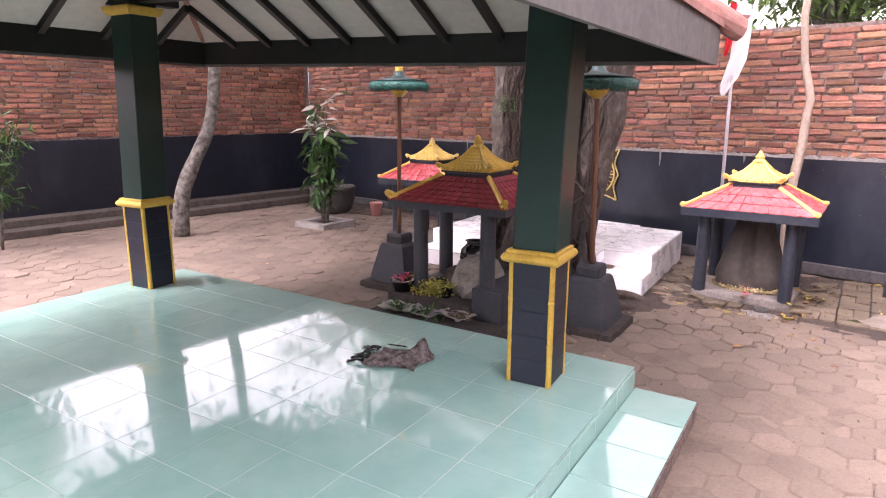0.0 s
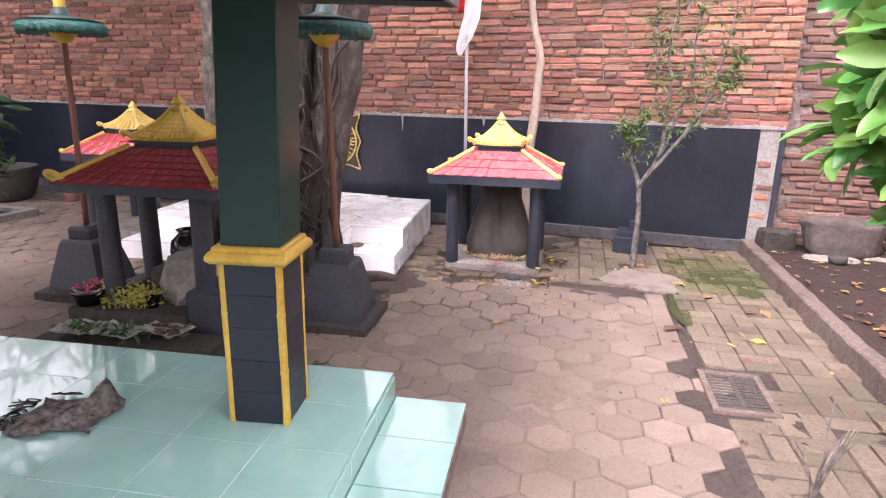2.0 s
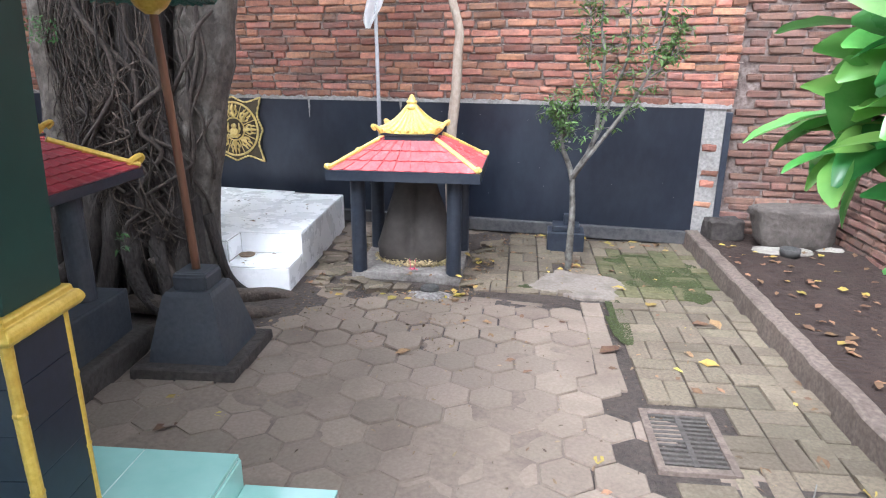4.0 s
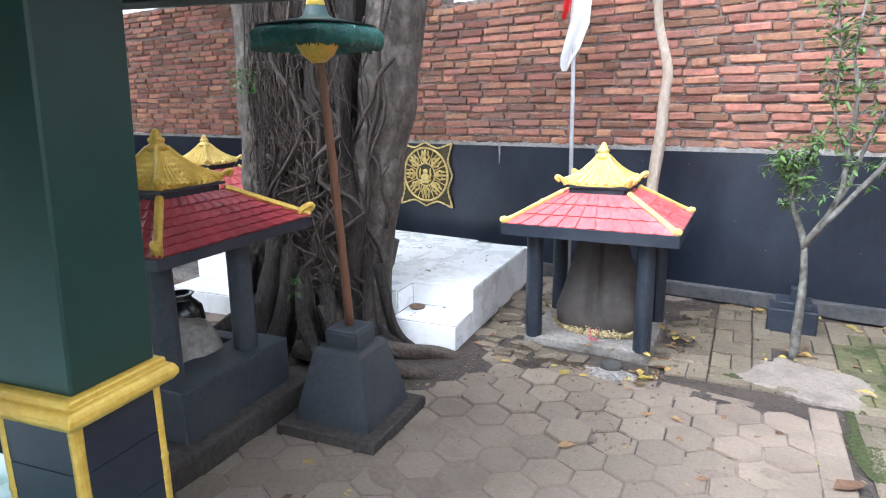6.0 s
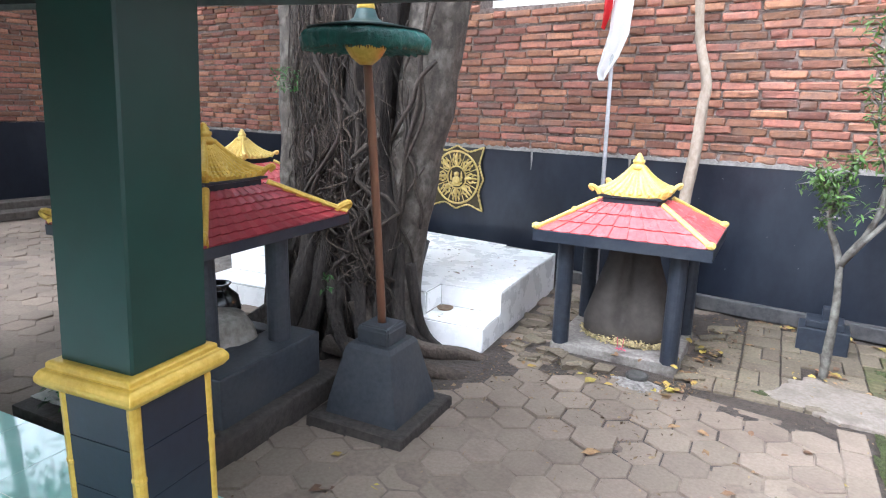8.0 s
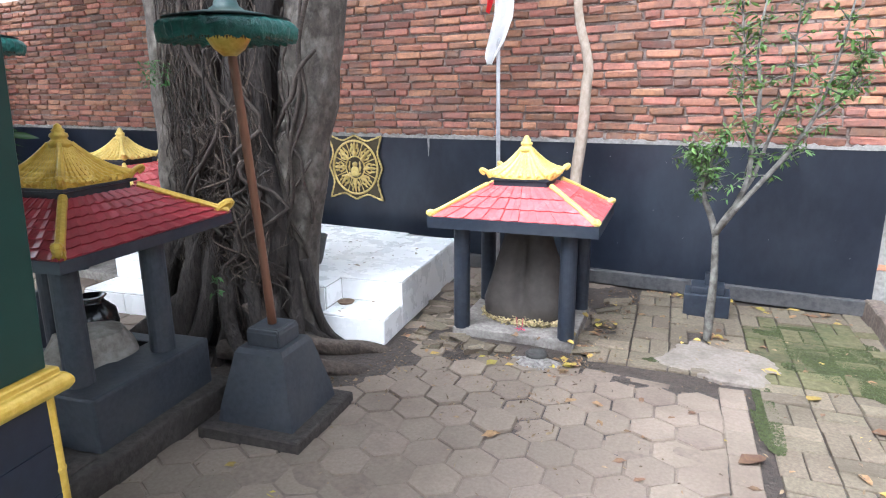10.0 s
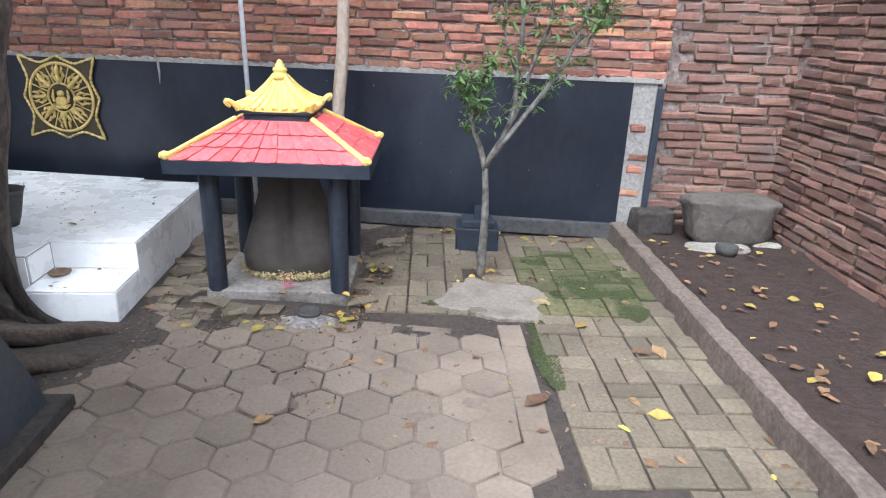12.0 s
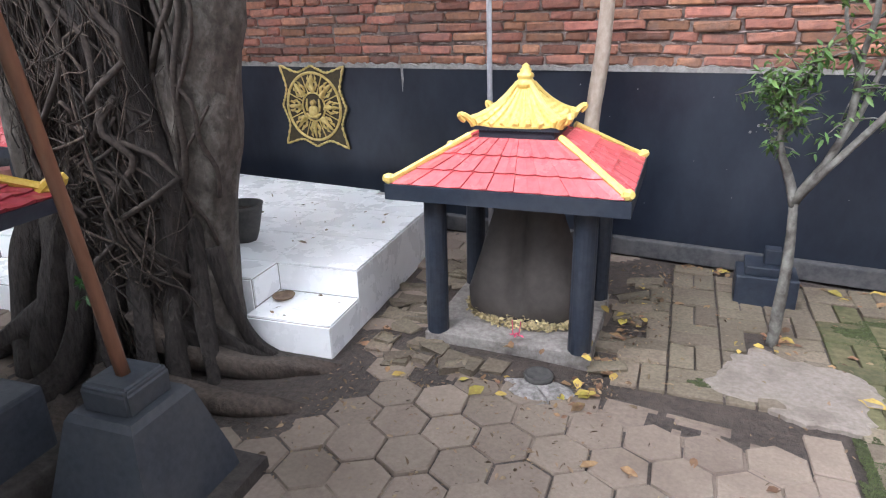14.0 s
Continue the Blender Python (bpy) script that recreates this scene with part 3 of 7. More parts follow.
def column(u, v):
    c = thing("column", pose(*ploc(u, v, 0.198), 0, 0, PAV + 3.4), "green square pavilion column with navy base and gold trim", "column", "pavilion columns")
    bm = bmesh.new()
    loft(bm, [square(0.104, 0), square(0.103, 0.60)])
    bmesh.ops.bevel(bm, geom=bm.edges[:], offset=0.004, segments=1, affect="EDGES")
    base = part("base", bm, M_NAVY, c, "navy tiled base")
    for j in range(5):
        for a in range(4):
            bm = boxes((-0.089, -0.1065, 0.006 + j * 0.117, 0.089, -0.100, 0.122 + j * 0.117), bev=0.0015)
            place(part("base_tile", bm, M_NAVY, base), pose(0, 0, 0, 0, 0, 90 * a))
    for a in range(4):
        bm = bmesh.new()
        tube(bm, [(0.0965, -0.0965, z) for z in (0.003, 0.06, 0.195, 0.2, 0.205, 0.21, 0.3, 0.4, 0.405, 0.41, 0.415, 0.5, 0.595)], [0.0150, 0.0140, 0.0140, 0.0155, 0.0155, 0.0136, 0.0140, 0.0140, 0.0155, 0.0155, 0.0136, 0.0135, 0.0140], 12, 0.15, a)
        place(part("corner_trim", bm, M_GOLD, base, "gold corner trim"), pose(0, 0, 0, 0, 0, 90 * a))
    bm = bmesh.new()
    loft(bm, [square(h, z) for h, z in ((0.109, 0.582), (0.127, 0.583), (0.132, 0.588), (0.138, 0.597), (0.138, 0.607), (0.133, 0.617), (0.128, 0.623), (0.121, 0.624), (0.120, 0.637), (0.113, 0.641), (0.103, 0.641))])
    bmesh.ops.bevel(bm, geom=bm.edges[:], offset=0.002, segments=1, affect="EDGES")
    part("moulding", bm, M_GOLD, c, "gold stepped moulding")
    bm = bmesh.new()
    loft(bm, [square(0.102, 0.638, cx=0.004, cy=0.002), square(0.100, 1.98, cx=0.048, cy=0.024)])
    bmesh.ops.bevel(bm, geom=bm.edges[:], offset=0.005, segments=1, affect="EDGES")
    part("shaft", bm, M_GREEN, c, "dark green painted shaft")
    bm = bmesh.new()
    loft(bm, [square(h, z, cx=0.042, cy=0.020) for h, z in ((0.098, 1.845), (0.115, 1.85), (0.13, 1.875), (0.135, 1.89), (0.135, 1.90))])
    part("capital", bm, M_GOLD, c, "gold capital")
    return c


for u, v in ((-0.372, -0.374), (-3.38, -0.40), (-0.395, -3.2), (-3.38, -3.2)):
    column(u, v)

roof = thing("pavilion_roof", pose(PB[0], PB[1], 0, 0, 1.6, PAV), "hipped pavilion roof with white boards, dark beams and grey fascia", "roof", kind="structure")
EU0, EU1, EV0, EV1, EZ = -3.90, 0.075, -3.73, 0.55, 1.865
AP = ((EU0 + EU1) / 2, (EV0 + EV1) / 2, EZ + 2.0 * math.tan(radians(31)))
for a, b in (((-3.38, -0.375), (-0.395, -0.375)), ((-3.38, -3.2), (-0.395, -3.2))):
    part("beam", boxes((a[0] - 0.3, a[1] - 0.055, 2.03, b[0] + 0.3, a[1] + 0.055, 2.13), bev=0.006), M_BEAM, roof)
for u in (-3.38, -0.395):
    part("beam", boxes((u - 0.05, -3.5, 2.035, u + 0.05, -0.07, 2.125), bev=0.006), M_BEAM, roof)
corners = [(EU0, EV0), (EU1, EV0), (EU1, EV1), (EU0, EV1)]


def roof_ring(inset, dz):
    t = inset / 2.0
    return [(c[0] + (AP[0] - c[0]) * t, c[1] + (AP[1] - c[1]) * t, EZ + (AP[2] - EZ) * t + dz) for c in corners]


for s in range(4):
    bm = bmesh.new()
    lo, hi, lo2, hi2 = roof_ring(0, 0.0), roof_ring(1.99, 0.0), roof_ring(0, 0.02), roof_ring(1.99, 0.02)
    k = (s + 1) % 4
    loft(bm, [[lo[s], lo[k], hi[k], hi[s]], [lo2[s], lo2[k], hi2[k], hi2[s]]])
    part("ceiling_board", bm, M_BOARD, roof, "white ceiling boards")
    bm = bmesh.new()
    a1, a2, b1, b2 = roof_ring(-0.05, 0.024), roof_ring(1.98, 0.024), roof_ring(-0.05, 0.055), roof_ring(1.98, 0.055)
    loft(bm, [[a1[s], a1[k], a2[k], a2[s]], [b1[s], b1[k], b2[k], b2[s]]])
    part("tile_slope", bm, M_ROOFTILE, roof, "clay roof tiles")
    # rafters under the boards
    c0, c1 = Vector(corners[s]).to_3d(), Vector(corners[k]).to_3d()
    e = (c1 - c0).normalized()
    inward = Vector((-e.y, e.x, 0))
    n = 10
    for i in range(1, n):
        w = i / n
        foot = c0 + (c1 - c0) * w
        deep = (EV1 - EV0) / 2 if s % 2 == 0 else (EU1 - EU0) / 2
        run = deep * min(w, 1 - w) * 2 * 0.97
        top = foot + inward * run
        za, zb = EZ - 0.004, EZ + (AP[2] - EZ) * run / deep - 0.004
        bm = bmesh.new()
        h = e * 0.022
        loft(bm, [[(*(foot - h).to_2d(), za), (*(foot + h).to_2d(), za), (*(foot + h).to_2d(), za - 0.05), (*(foot - h).to_2d(), za - 0.05)],
                  [(*(top - h).to_2d(), zb), (*(top + h).to_2d(), zb), (*(top + h).to_2d(), zb - 0.05), (*(top - h).to_2d(), zb - 0.05)]])
        part("rafter", bm, M_BEAM, roof)
    # fascia board and soffit strip along the eave
    bm = bmesh.new()
    o0, o1 = c0 - e * 0.03 - inward * 0.03, c1 + e * 0.03 - inward * 0.03
    i0, i1 = o0 + inward * 0.022 + e * 0.022, o1 + inward * 0.022 - e * 0.022
    loft(bm, [[(o0.x, o0.y, EZ - 0.185), (o1.x, o1.y, EZ - 0.185), (i1.x, i1.y, EZ - 0.185), (i0.x, i0.y, EZ - 0.185)],
              [(o0.x, o0.y, EZ + 0.03), (o1.x, o1.y, EZ + 0.03), (i1.x, i1.y, EZ + 0.03), (i0.x, i0.y, EZ + 0.03)]])
    part("fascia", bm, M_GUTTER, roof, "grey fascia board")
    j0, j1 = i0 + inward * 0.003 + e * 0.003, i1 + inward * 0.003 - e * 0.003
    k0, k1 = j0 + inward * 0.02 + e * 0.02, j1 + inward * 0.02 - e * 0.02
    bm = bmesh.new()
    loft(bm, [[(q.x, q.y, EZ - 0.165) for q in (j0, j1, k1, k0)], [(q.x, q.y, EZ + 0.02) for q in (j0, j1, k1, k0)]])
    part("inner_fascia", bm, M_BEAM, roof, "black-green board inside the eave")
    # hip cap of clay, curled at its lower end
    bm = bmesh.new()
    b0, b1 = Vector(roof_ring(-0.10, 0.06)[s]), Vector(roof_ring(1.98, 0.06)[s])
    pts = [b0 + Vector((0, 0, 0.06))] + [b0 + (b1 - b0) * (i / 12) for i in range(13)]
    tube(bm, pts, [0.05] + [0.065] * 13, 10, 0.1, s)
    part("hip_cap", bm, M_ROOFTILE, roof, "clay hip cap")

# ---- shrines ----


def roof_tiles(parent, hx, hy, z0, ix, iy, z1, rows, cols, material, sag=0.0):
    """Four hipped slopes of overlapping tiles; each tile is a piece."""
    for a, half, dep, inh, ind, nc in ((0, hx, hy, ix, iy, cols), (1, hy, hx, iy, ix, max(3, round(cols * hy / hx)))):
        def at(f, t):
            return (f * (half + (inh - half) * t), -(dep + (ind - dep) * t), z0 + (z1 - z0) * t - sag * math.sin(math.pi * t))
        nrm = Vector((0, -(z1 - z0), dep - ind)).normalized()
        for r in range(rows):
            t0, t1 = r / rows - 0.02, (r + 1) / rows
            for c in range(nc):
                f0, f1 = -1 + 2 * c / nc, -1 + 2 * (c + 1) / nc
                g = 0.0013 / half
                q = [at(f0 + g, max(t0, -0.03)), at(f1 - g, max(t0, -0.03)), at(f1 - g, t1), at(f0 + g, t1)]
                V = [Vector(p) + nrm * (0.013 if i < 2 else 0.004) + nrm * (0.004 if i in (1, 2) else 0) for i, p in enumerate(q)]
                mid_lo, mid_hi = (V[0] + V[1]) / 2 - nrm * 0.006, (V[2] + V[3]) / 2 - nrm * 0.003
                V = [V[0], mid_lo, V[1], V[2], mid_hi, V[3]] + [Vector(p) - nrm * 0.004 for p in q]
                me = bpy.data.meshes.new("roof_tile")
                me.from_pydata([tuple(v) for v in V], [], [(0, 1, 4, 5), (1, 2, 3, 4), (0, 6, 7, 2, 1), (2, 7, 8, 3), (3, 8, 9, 5, 4), (5, 9, 6, 0), (9, 8, 7, 6)])
                me.materials.append(material)
                for turn in (a, a + 2):
                    ob = new("roof_tile", me)
                    ob.parent, ob.matrix_basis = parent, pose(0, 0, 0, 0, 0, 90 * turn)


def curl(bm, p, yaw, s):
    """A scrolled corner ornament."""
    pts, rad = [], []
    for i in range(12):
        t = i / 11
        ang = t * 4.6
        r = s * (1 - 0.62 * t)
        pts.append((s * 0.9 - r * math.cos(ang) * 0.9, 0, s * 0.62 + r * math.sin(ang - 0.9) * 0.75))
        rad.append(s * 0.34 * (1 - 0.45 * t))
    k = len(bm.verts)
    tube(bm, pts, rad, 7, 0, 0, 1.3)
    bm.verts.ensure_lookup_table()
    bmesh.ops.transform(bm, matrix=Matrix.Translation(p) @ pose(0, 0, 0, 0, 0, yaw), verts=bm.verts[k:])


def crown_roof(parent, hx, hy, z0, rise, ribs, gold, knop=1.2):
    """The concave gold top roof with rib tiles, corner scrolls and a knop."""
    prof = [(1.0, 0.0), (1.0, 0.05), (0.82, 0.15), (0.64, 0.31), (0.48, 0.49), (0.33, 0.70), (0.20, 0.92), (0.16, 1.0)]
    bm = bmesh.new()
    rings = []
    for f, t in prof:
        ring = []
        for p in square(hx * f, z0 + rise * t, hy * f, n=10):
            ex, ey = abs(p[0]) / (hx * f), abs(p[1]) / (hy * f)
            ring.append((p[0], p[1], p[2] + hx * 0.10 * min(ex, ey) ** 4 * (f ** 2)))
        rings.append(ring)
    loft(bm, rings)
    parent = part("top_roof", bm, gold, parent, "gold painted concave top roof")
    for a, w, d, n in ((0, hx, hy, ribs), (1, hy, hx, max(4, round(ribs * hy / hx)))):
        for i in range(n):
            s = -0.86 + 1.72 * i / (n - 1)
            bm = bmesh.new()
            pts = [(s * w * f, -d * f, z0 + rise * t + 0.001 + hx * 0.10 * abs(s) ** 4 * f * f) for f, t in prof[1:7]]
            fine = curve(pts, 14)
            tube(bm, fine, [hx * (0.092 - 0.068 * q / 14) * (1.16 if q % 2 else 0.84) for q in range(15)], 6)
            ob = place(part("rib", bm, gold, parent), pose(0, 0, 0, 0, 0, 90 * a))
            twin = new("rib", ob.data)
            twin.parent, twin.matrix_basis = parent, pose(0, 0, 0, 0, 0, 90 * a + 180)
    for sx, sy in ((1, -1), (1, 1), (-1, 1), (-1, -1)):
        bm = bmesh.new()
        pts = [(sx * hx * f, sy * hy * f, z0 + rise * t + 0.004 + hx * 0.10 * f * f) for f, t in prof[1:]]
        tube(bm, pts, [hx * q for q in (0.075, 0.085, 0.08, 0.075, 0.07, 0.06, 0.055)], 8)
        curl(bm, (sx * hx * 0.93, sy * hy * 0.93, z0 + rise * 0.03), math.degrees(math.atan2(sy * hy, sx * hx)), hx * 0.23)
        part("hip_scroll", bm, gold, parent, "gold hip ridge with scrolled end")
    k = knop
    bm = lathe([(0.034 * k, -0.01), (0.036 * k, 0.012), (0.026 * k, 0.020), (0.024 * k, 0.026), (0.029 * k, 0.034), (0.027 * k, 0.044), (0.018 * k, 0.050), (0.021 * k, 0.058), (0.012 * k, 0.068), (0.013 * k, 0.074), (0.003 * k, 0.084)], 16, None, (0, 0, z0 + rise * 0.98))
    part("finial", bm, gold, parent, "turned gold finial", smooth=True)


def hips(parent, hx, hy, z0, ix, iy, z1, gold, r, scroll):
    for a, (sx, sy) in enumerate(((1, -1), (1, 1), (-1, 1), (-1, -1))):
        bm = bmesh.new()
        p0, p1 = Vector((sx * hx, sy * hy, z0 + 0.012)), Vector((sx * ix, sy * iy, z1 + 0.012))
        pts = [p0 + (p1 - p0) * (i / 6) for i in range(7)]
        tube(bm, pts, [r * 1.25] + [r] * 6, 8, 0.25, a)
        yaw = math.degrees(math.atan2(sy * hy, sx * hx))
        if scroll:
            curl(bm, (sx * hx * 0.90, sy * hy * 0.90, z0 - 0.008), yaw, scroll)
        else:
            d = Vector((sx, sy, 0)).normalized()
            tube(bm, [p0 - d * 0.04, p0 + Vector((0, 0, 0.010)), p0 + d * 0.018 + Vector((0, 0, 0.014))], [r * 1.3, r * 1.6, r * 0.9], 8)
        part("hip_ridge", bm, gold, parent, "gold painted hip ridge")


def rough_block(x0, y0, z0, x1, y1, z1, amp, seed, n=14):
    """A hand-laid block with wavering faces, as arrays."""
    V, F = [], []
    for z, k in ((z0, 1.0), (z0 + (z1 - z0) * 0.5, 1.0), (z1 - 0.012, 1.0), (z1, 0.97)):
        for x, y, _ in square((x1 - x0) / 2 * k, z, (y1 - y0) / 2 * k, n, (x0 + x1) / 2, (y0 + y1) / 2):
            q = Vector((x * 5, y * 5, z * 7 + seed))
            V.append((x + amp * noise.noise(q), y + amp * noise.noise(q + Vector((9, 2, 5))), z + amp * 0.5 * noise.noise(q * 1.3)))
    m = 4 * n
    for r in range(3):
        F += [(r * m + i, r * m + (i + 1) % m, (r + 1) * m + (i + 1) % m, (r + 1) * m + i) for i in range(m)]
    F.append(tuple(3 * m + i for i in range(m)))
    return V, F


def eave(parent, hx, hy, z0, depth, material, lip=0.012):
    bm = bmesh.new()
    loft(bm, [square(hx - 0.05, z0 - depth, hy - 0.05), square(hx + lip, z0 - depth, hy + lip), square(hx + lip, z0, hy + lip), square(hx - 0.02, z0 + 0.01, hy - 0.02)])
    part("eave_board", bm, material, parent, "dark painted eave board")


def small_shrine(x, y, rot, label):
    s = thing("shrine", pose(x, y, 0, 0, 0, rot), label, "shrine", "small roofed shrines")
    bm = boxes((-0.352, -0.29, -0.03, 0.352, 0.335, 0.060), bev=0.010)
    part("plinth", bm, M_PLINTH, s, "stained bare cement plinth slab")
    for px in (-0.303, 0.303):
        for py in (-0.25, 0.28):
            part("post", lathe([(0.047, 0.055), (0.046, 0.64), (0.044, 0.67)], 20, None, (px, py, 0)), M_POST, s, "round dark painted post", smooth=False)
    eave(s, 0.455, 0.355, 0.718, 0.060, M_POST)
    part("ceiling_board", boxes((-0.41, -0.31, 0.668, 0.41, 0.31, 0.676)), M_POST, s)
    bm = bmesh.new()
    loft(bm, [square(0.455, 0.716, 0.355), square(0.178, 0.876, 0.165)])
    core = part("roof_core", bm, M_RED, s, "red painted roof slab")
    roof_tiles(core, 0.452, 0.352, 0.718, 0.178, 0.165, 0.876, 3, 9, M_RED)
    hips(s, 0.455, 0.355, 0.718, 0.178, 0.165, 0.878, M_GOLD_PALE, 0.014, 0)
    bm = bmesh.new()
    loft(bm, [square(0.150, 0.865, 0.14), square(0.150, 0.905, 0.14), square(0.172, 0.908, 0.155), square(0.172, 0.922, 0.155)])
    part("neck", bm, M_POST, s, "dark neck band")
    crown_roof(s, 0.182, 0.158, 0.918, 0.150, 7, M_GOLD_PALE)
    return s


shrine_a = small_shrine(-0.747, 5.51, 7, "small shrine with red tiled roof, gold crown and black posts")
shrine_b = copy_thing(shrine_a, pose(-3.983, 5.29, 0, 0, 0, 7))
shrine_b["label"] = "small red-roofed shrine standing beyond the fig tree"

# the carved stone under the nearer small shrine, with petals at its foot
bm = bmesh.new()
rings = []
for z, wx, wy in ((0.08, 0.225, 0.13), (0.11, 0.252, 0.15), (0.19, 0.258, 0.15), (0.30, 0.225, 0.135), (0.42, 0.185, 0.12), (0.54, 0.150, 0.10), (0.625, 0.130, 0.09), (0.66, 0.10, 0.07)):
    ring = []
    for i in range(56):
        t = 2 * math.pi * i / 56
        c, s_ = math.cos(t), math.sin(t)
        q = (abs(c) ** 3 + abs(s_) ** 3) ** (-1 / 3)
        front = -0.055 * max(0, -s_) * math.exp(-((c + 0.05) / 0.16) ** 2) * (0.18 < z < 0.6)
        w = 1 + 0.05 * noise.noise(Vector((c * 2, s_ * 2, z * 6)))
        ring.append((c * q * wx * w, s_ * q * wy * w - front, z))
    rings.append(ring)
loft(bm, rings)
stone = part("carved_stone", bm, M_IDOL, smooth=True)
stone.matrix_world = pose(-0.735, 5.545, -0.015, 0, 0, 7)
tagged(stone, "weathered brown carved stone with a grooved face", "stone")
rp = random.Random(8)
pet = leaves("petals", [((-0.735 + 0.28 * math.cos(a) * rp.uniform(0.8, 1.0), 5.535 - 0.17 * abs(math.sin(a)) * rp.uniform(0.8, 1.15), 0.064 + abs(rp.gauss(0, 0.015))), 0.018, 0.6, None) for a in [rp.uniform(0, math.pi) for _ in range(1300)]], M_PETAL, None, droop=0.0, rng=rp)
tagged(pet, "dried yellow petals strewn round the stone", "petals", kind="stuff")
inc = thing("incense_offering", pose(-0.685, 5.29, 0.066), "small pink offering with two incense sticks", "offering")
leaves("offering_petals", [((rp.gauss(0, 0.011), rp.gauss(0, 0.007), 0.005), 0.013, 0.5, None) for _ in range(24)], M_PETAL_P, inc, droop=0.0, rng=rp)
for dx in (-0.012, 0.014):
    bm = bmesh.new()
    tube(bm, [(dx, 0, 0), (dx * 1.5, 0.002, 0.07)], [0.0022, 0.0018], 6)
    part("incense_stick", bm, M_PETAL_P, inc)
# censer on a small ash heap before the shrine
cen = thing("censer", pose(-0.515, 5.10, 0), "small dark clay censer in a heap of ash", "censer")
part("bowl", lathe([(0.045, 0.0), (0.056, 0.012), (0.058, 0.032), (0.048, 0.034), (0.043, 0.02), (0.01, 0.016)], 20), M_POT, cen, "dark clay bowl", smooth=True)
bm = bmesh.new()
loft(bm, [[(math.cos(t) * r * (1 + 0.55 * noise.noise(Vector((math.cos(t) * 2.2, math.sin(t) * 2.2, r * 5)))), math.sin(t) * r * 0.8 - 0.05, z) for t in [2 * math.pi * i / 36 for i in range(36)]] for r, z in ((0.14, -0.012), (0.105, 0.002), (0.07, 0.012), (0.02, 0.016))])
part("ash", bm, M_ASH, cen, "pale grey ash", smooth=True)

# the larger shrine beside the pavilion
S1 = thing("large_shrine", pose(-2.015, 3.63, 0, 0, 0, 10), "larger shrine with dark red tiled roof on a grey walled base", "shrine")
part("floor_slab", boxes((-0.50, -0.38, -0.03, 0.165, 0.185, 0.20), bev=0.012), M_DARK_STONE, S1, "dark stone floor slab")
part("front_step", boxes((-0.52, -0.63, -0.03, 0.40, -0.385, 0.12), bev=0.012), M_DARK_STONE, S1, "low dark stone step")
raw("foundation", *rough_block(0.18, -0.60, -0.03, 0.455, 0.32, 0.112, 0.026, 7), M_DARK_STONE, S1, "uneven dark stone foundation", smooth=True)
part("side_wall", boxes((0.168, -0.37, 0.09, 0.395, 0.26, 0.325), bev=0.012), M_SLATE, S1, "slate grey side wall")
part("side_wall", boxes((-0.395, -0.10, -0.03, -0.285, 0.26, 0.25), bev=0.012), M_SLATE, S1, "slate grey side wall")
part("back_wall", boxes((-0.28, 0.19, -0.03, 0.27, 0.27, 0.30), bev=0.008), M_SLATE, S1, "slate grey back wall")
for px, py, pz in ((-0.31, -0.24, 0.19), (0.23, -0.27, 0.31), (-0.325, 0.12, 0.24), (0.29, 0.10, 0.31)):
    part("post", lathe([(0.052, pz), (0.050, 0.79), (0.048, 0.815)], 20, None, (px, py, 0)), M_SLATE, S1, "round slate grey post")
eave(S1, 0.425, 0.44, 0.862, 0.042, M_POST)
bm = bmesh.new()
loft(bm, [square(0.425, 0.860, 0.44), square(0.31, 0.915, 0.315), square(0.19, 1.0, 0.18)])
core = part("roof_core", bm, M_RED_DARK, S1, "dark red roof slab")
roof_tiles(core, 0.427, 0.442, 0.864, 0.185, 0.185, 1.012, 6, 10, M_RED_DARK, 0.008)
hips(S1, 0.427, 0.442, 0.862, 0.18, 0.18, 1.010, M_GOLD, 0.016, 0.056)
bm = bmesh.new()
loft(bm, [square(0.165, 0.99, 0.16), square(0.165, 1.035, 0.16), square(0.185, 1.04, 0.18), square(0.185, 1.05, 0.18)])
part("neck", bm, M_POST, S1, "dark neck band")
crown_roof(S1, 0.175, 0.175, 1.046, 0.155, 10, M_GOLD)
bm = bmesh.new()
loft(bm, [[(0.155 * math.cos(t) * r * (1 + 0.25 * noise.noise(Vector((math.cos(t) * 2, math.sin(t) * 2, z * 9)))), 0.17 * math.sin(t) * r * (1 + 0.25 * noise.noise(Vector((math.cos(t) * 2, math.sin(t) * 2, z * 9 + 7)))), z) for t in [2 * math.pi * i / 18 for i in range(18)]] for z, r in ((0.0, 1.1), (0.08, 1.15), (0.17, 1.0), (0.23, 0.8), (0.25, 0.35))])
st = part("rough_stone", bm, M_PALE_STONE)
st.location = (-1.965, 3.60, 0.198)
tagged(st, "rough pale stone lying inside the larger shrine", "stone")
jar = part("black_jar", lathe([(0.05, 0.0), (0.085, 0.03), (0.105, 0.09), (0.095, 0.15), (0.06, 0.185), (0.05, 0.20), (0.066, 0.215), (0.058, 0.216), (0.04, 0.20)], 24), M_BLACK, None, smooth=True)
jar.location = (-2.10, 3.71, 0.316)
tagged(jar, "round glossy black jar on the altar block", "jar")
alt = part("altar_block", boxes((-0.16, -0.10, 0.0, 0.16, 0.08, 0.115), bev=0.030), M_STONE)
alt.matrix_world = pose(-2.14, 3.70, 0.201, 0, 0, 10)
tagged(alt, "dark stone altar block inside the larger shrine", "altar")

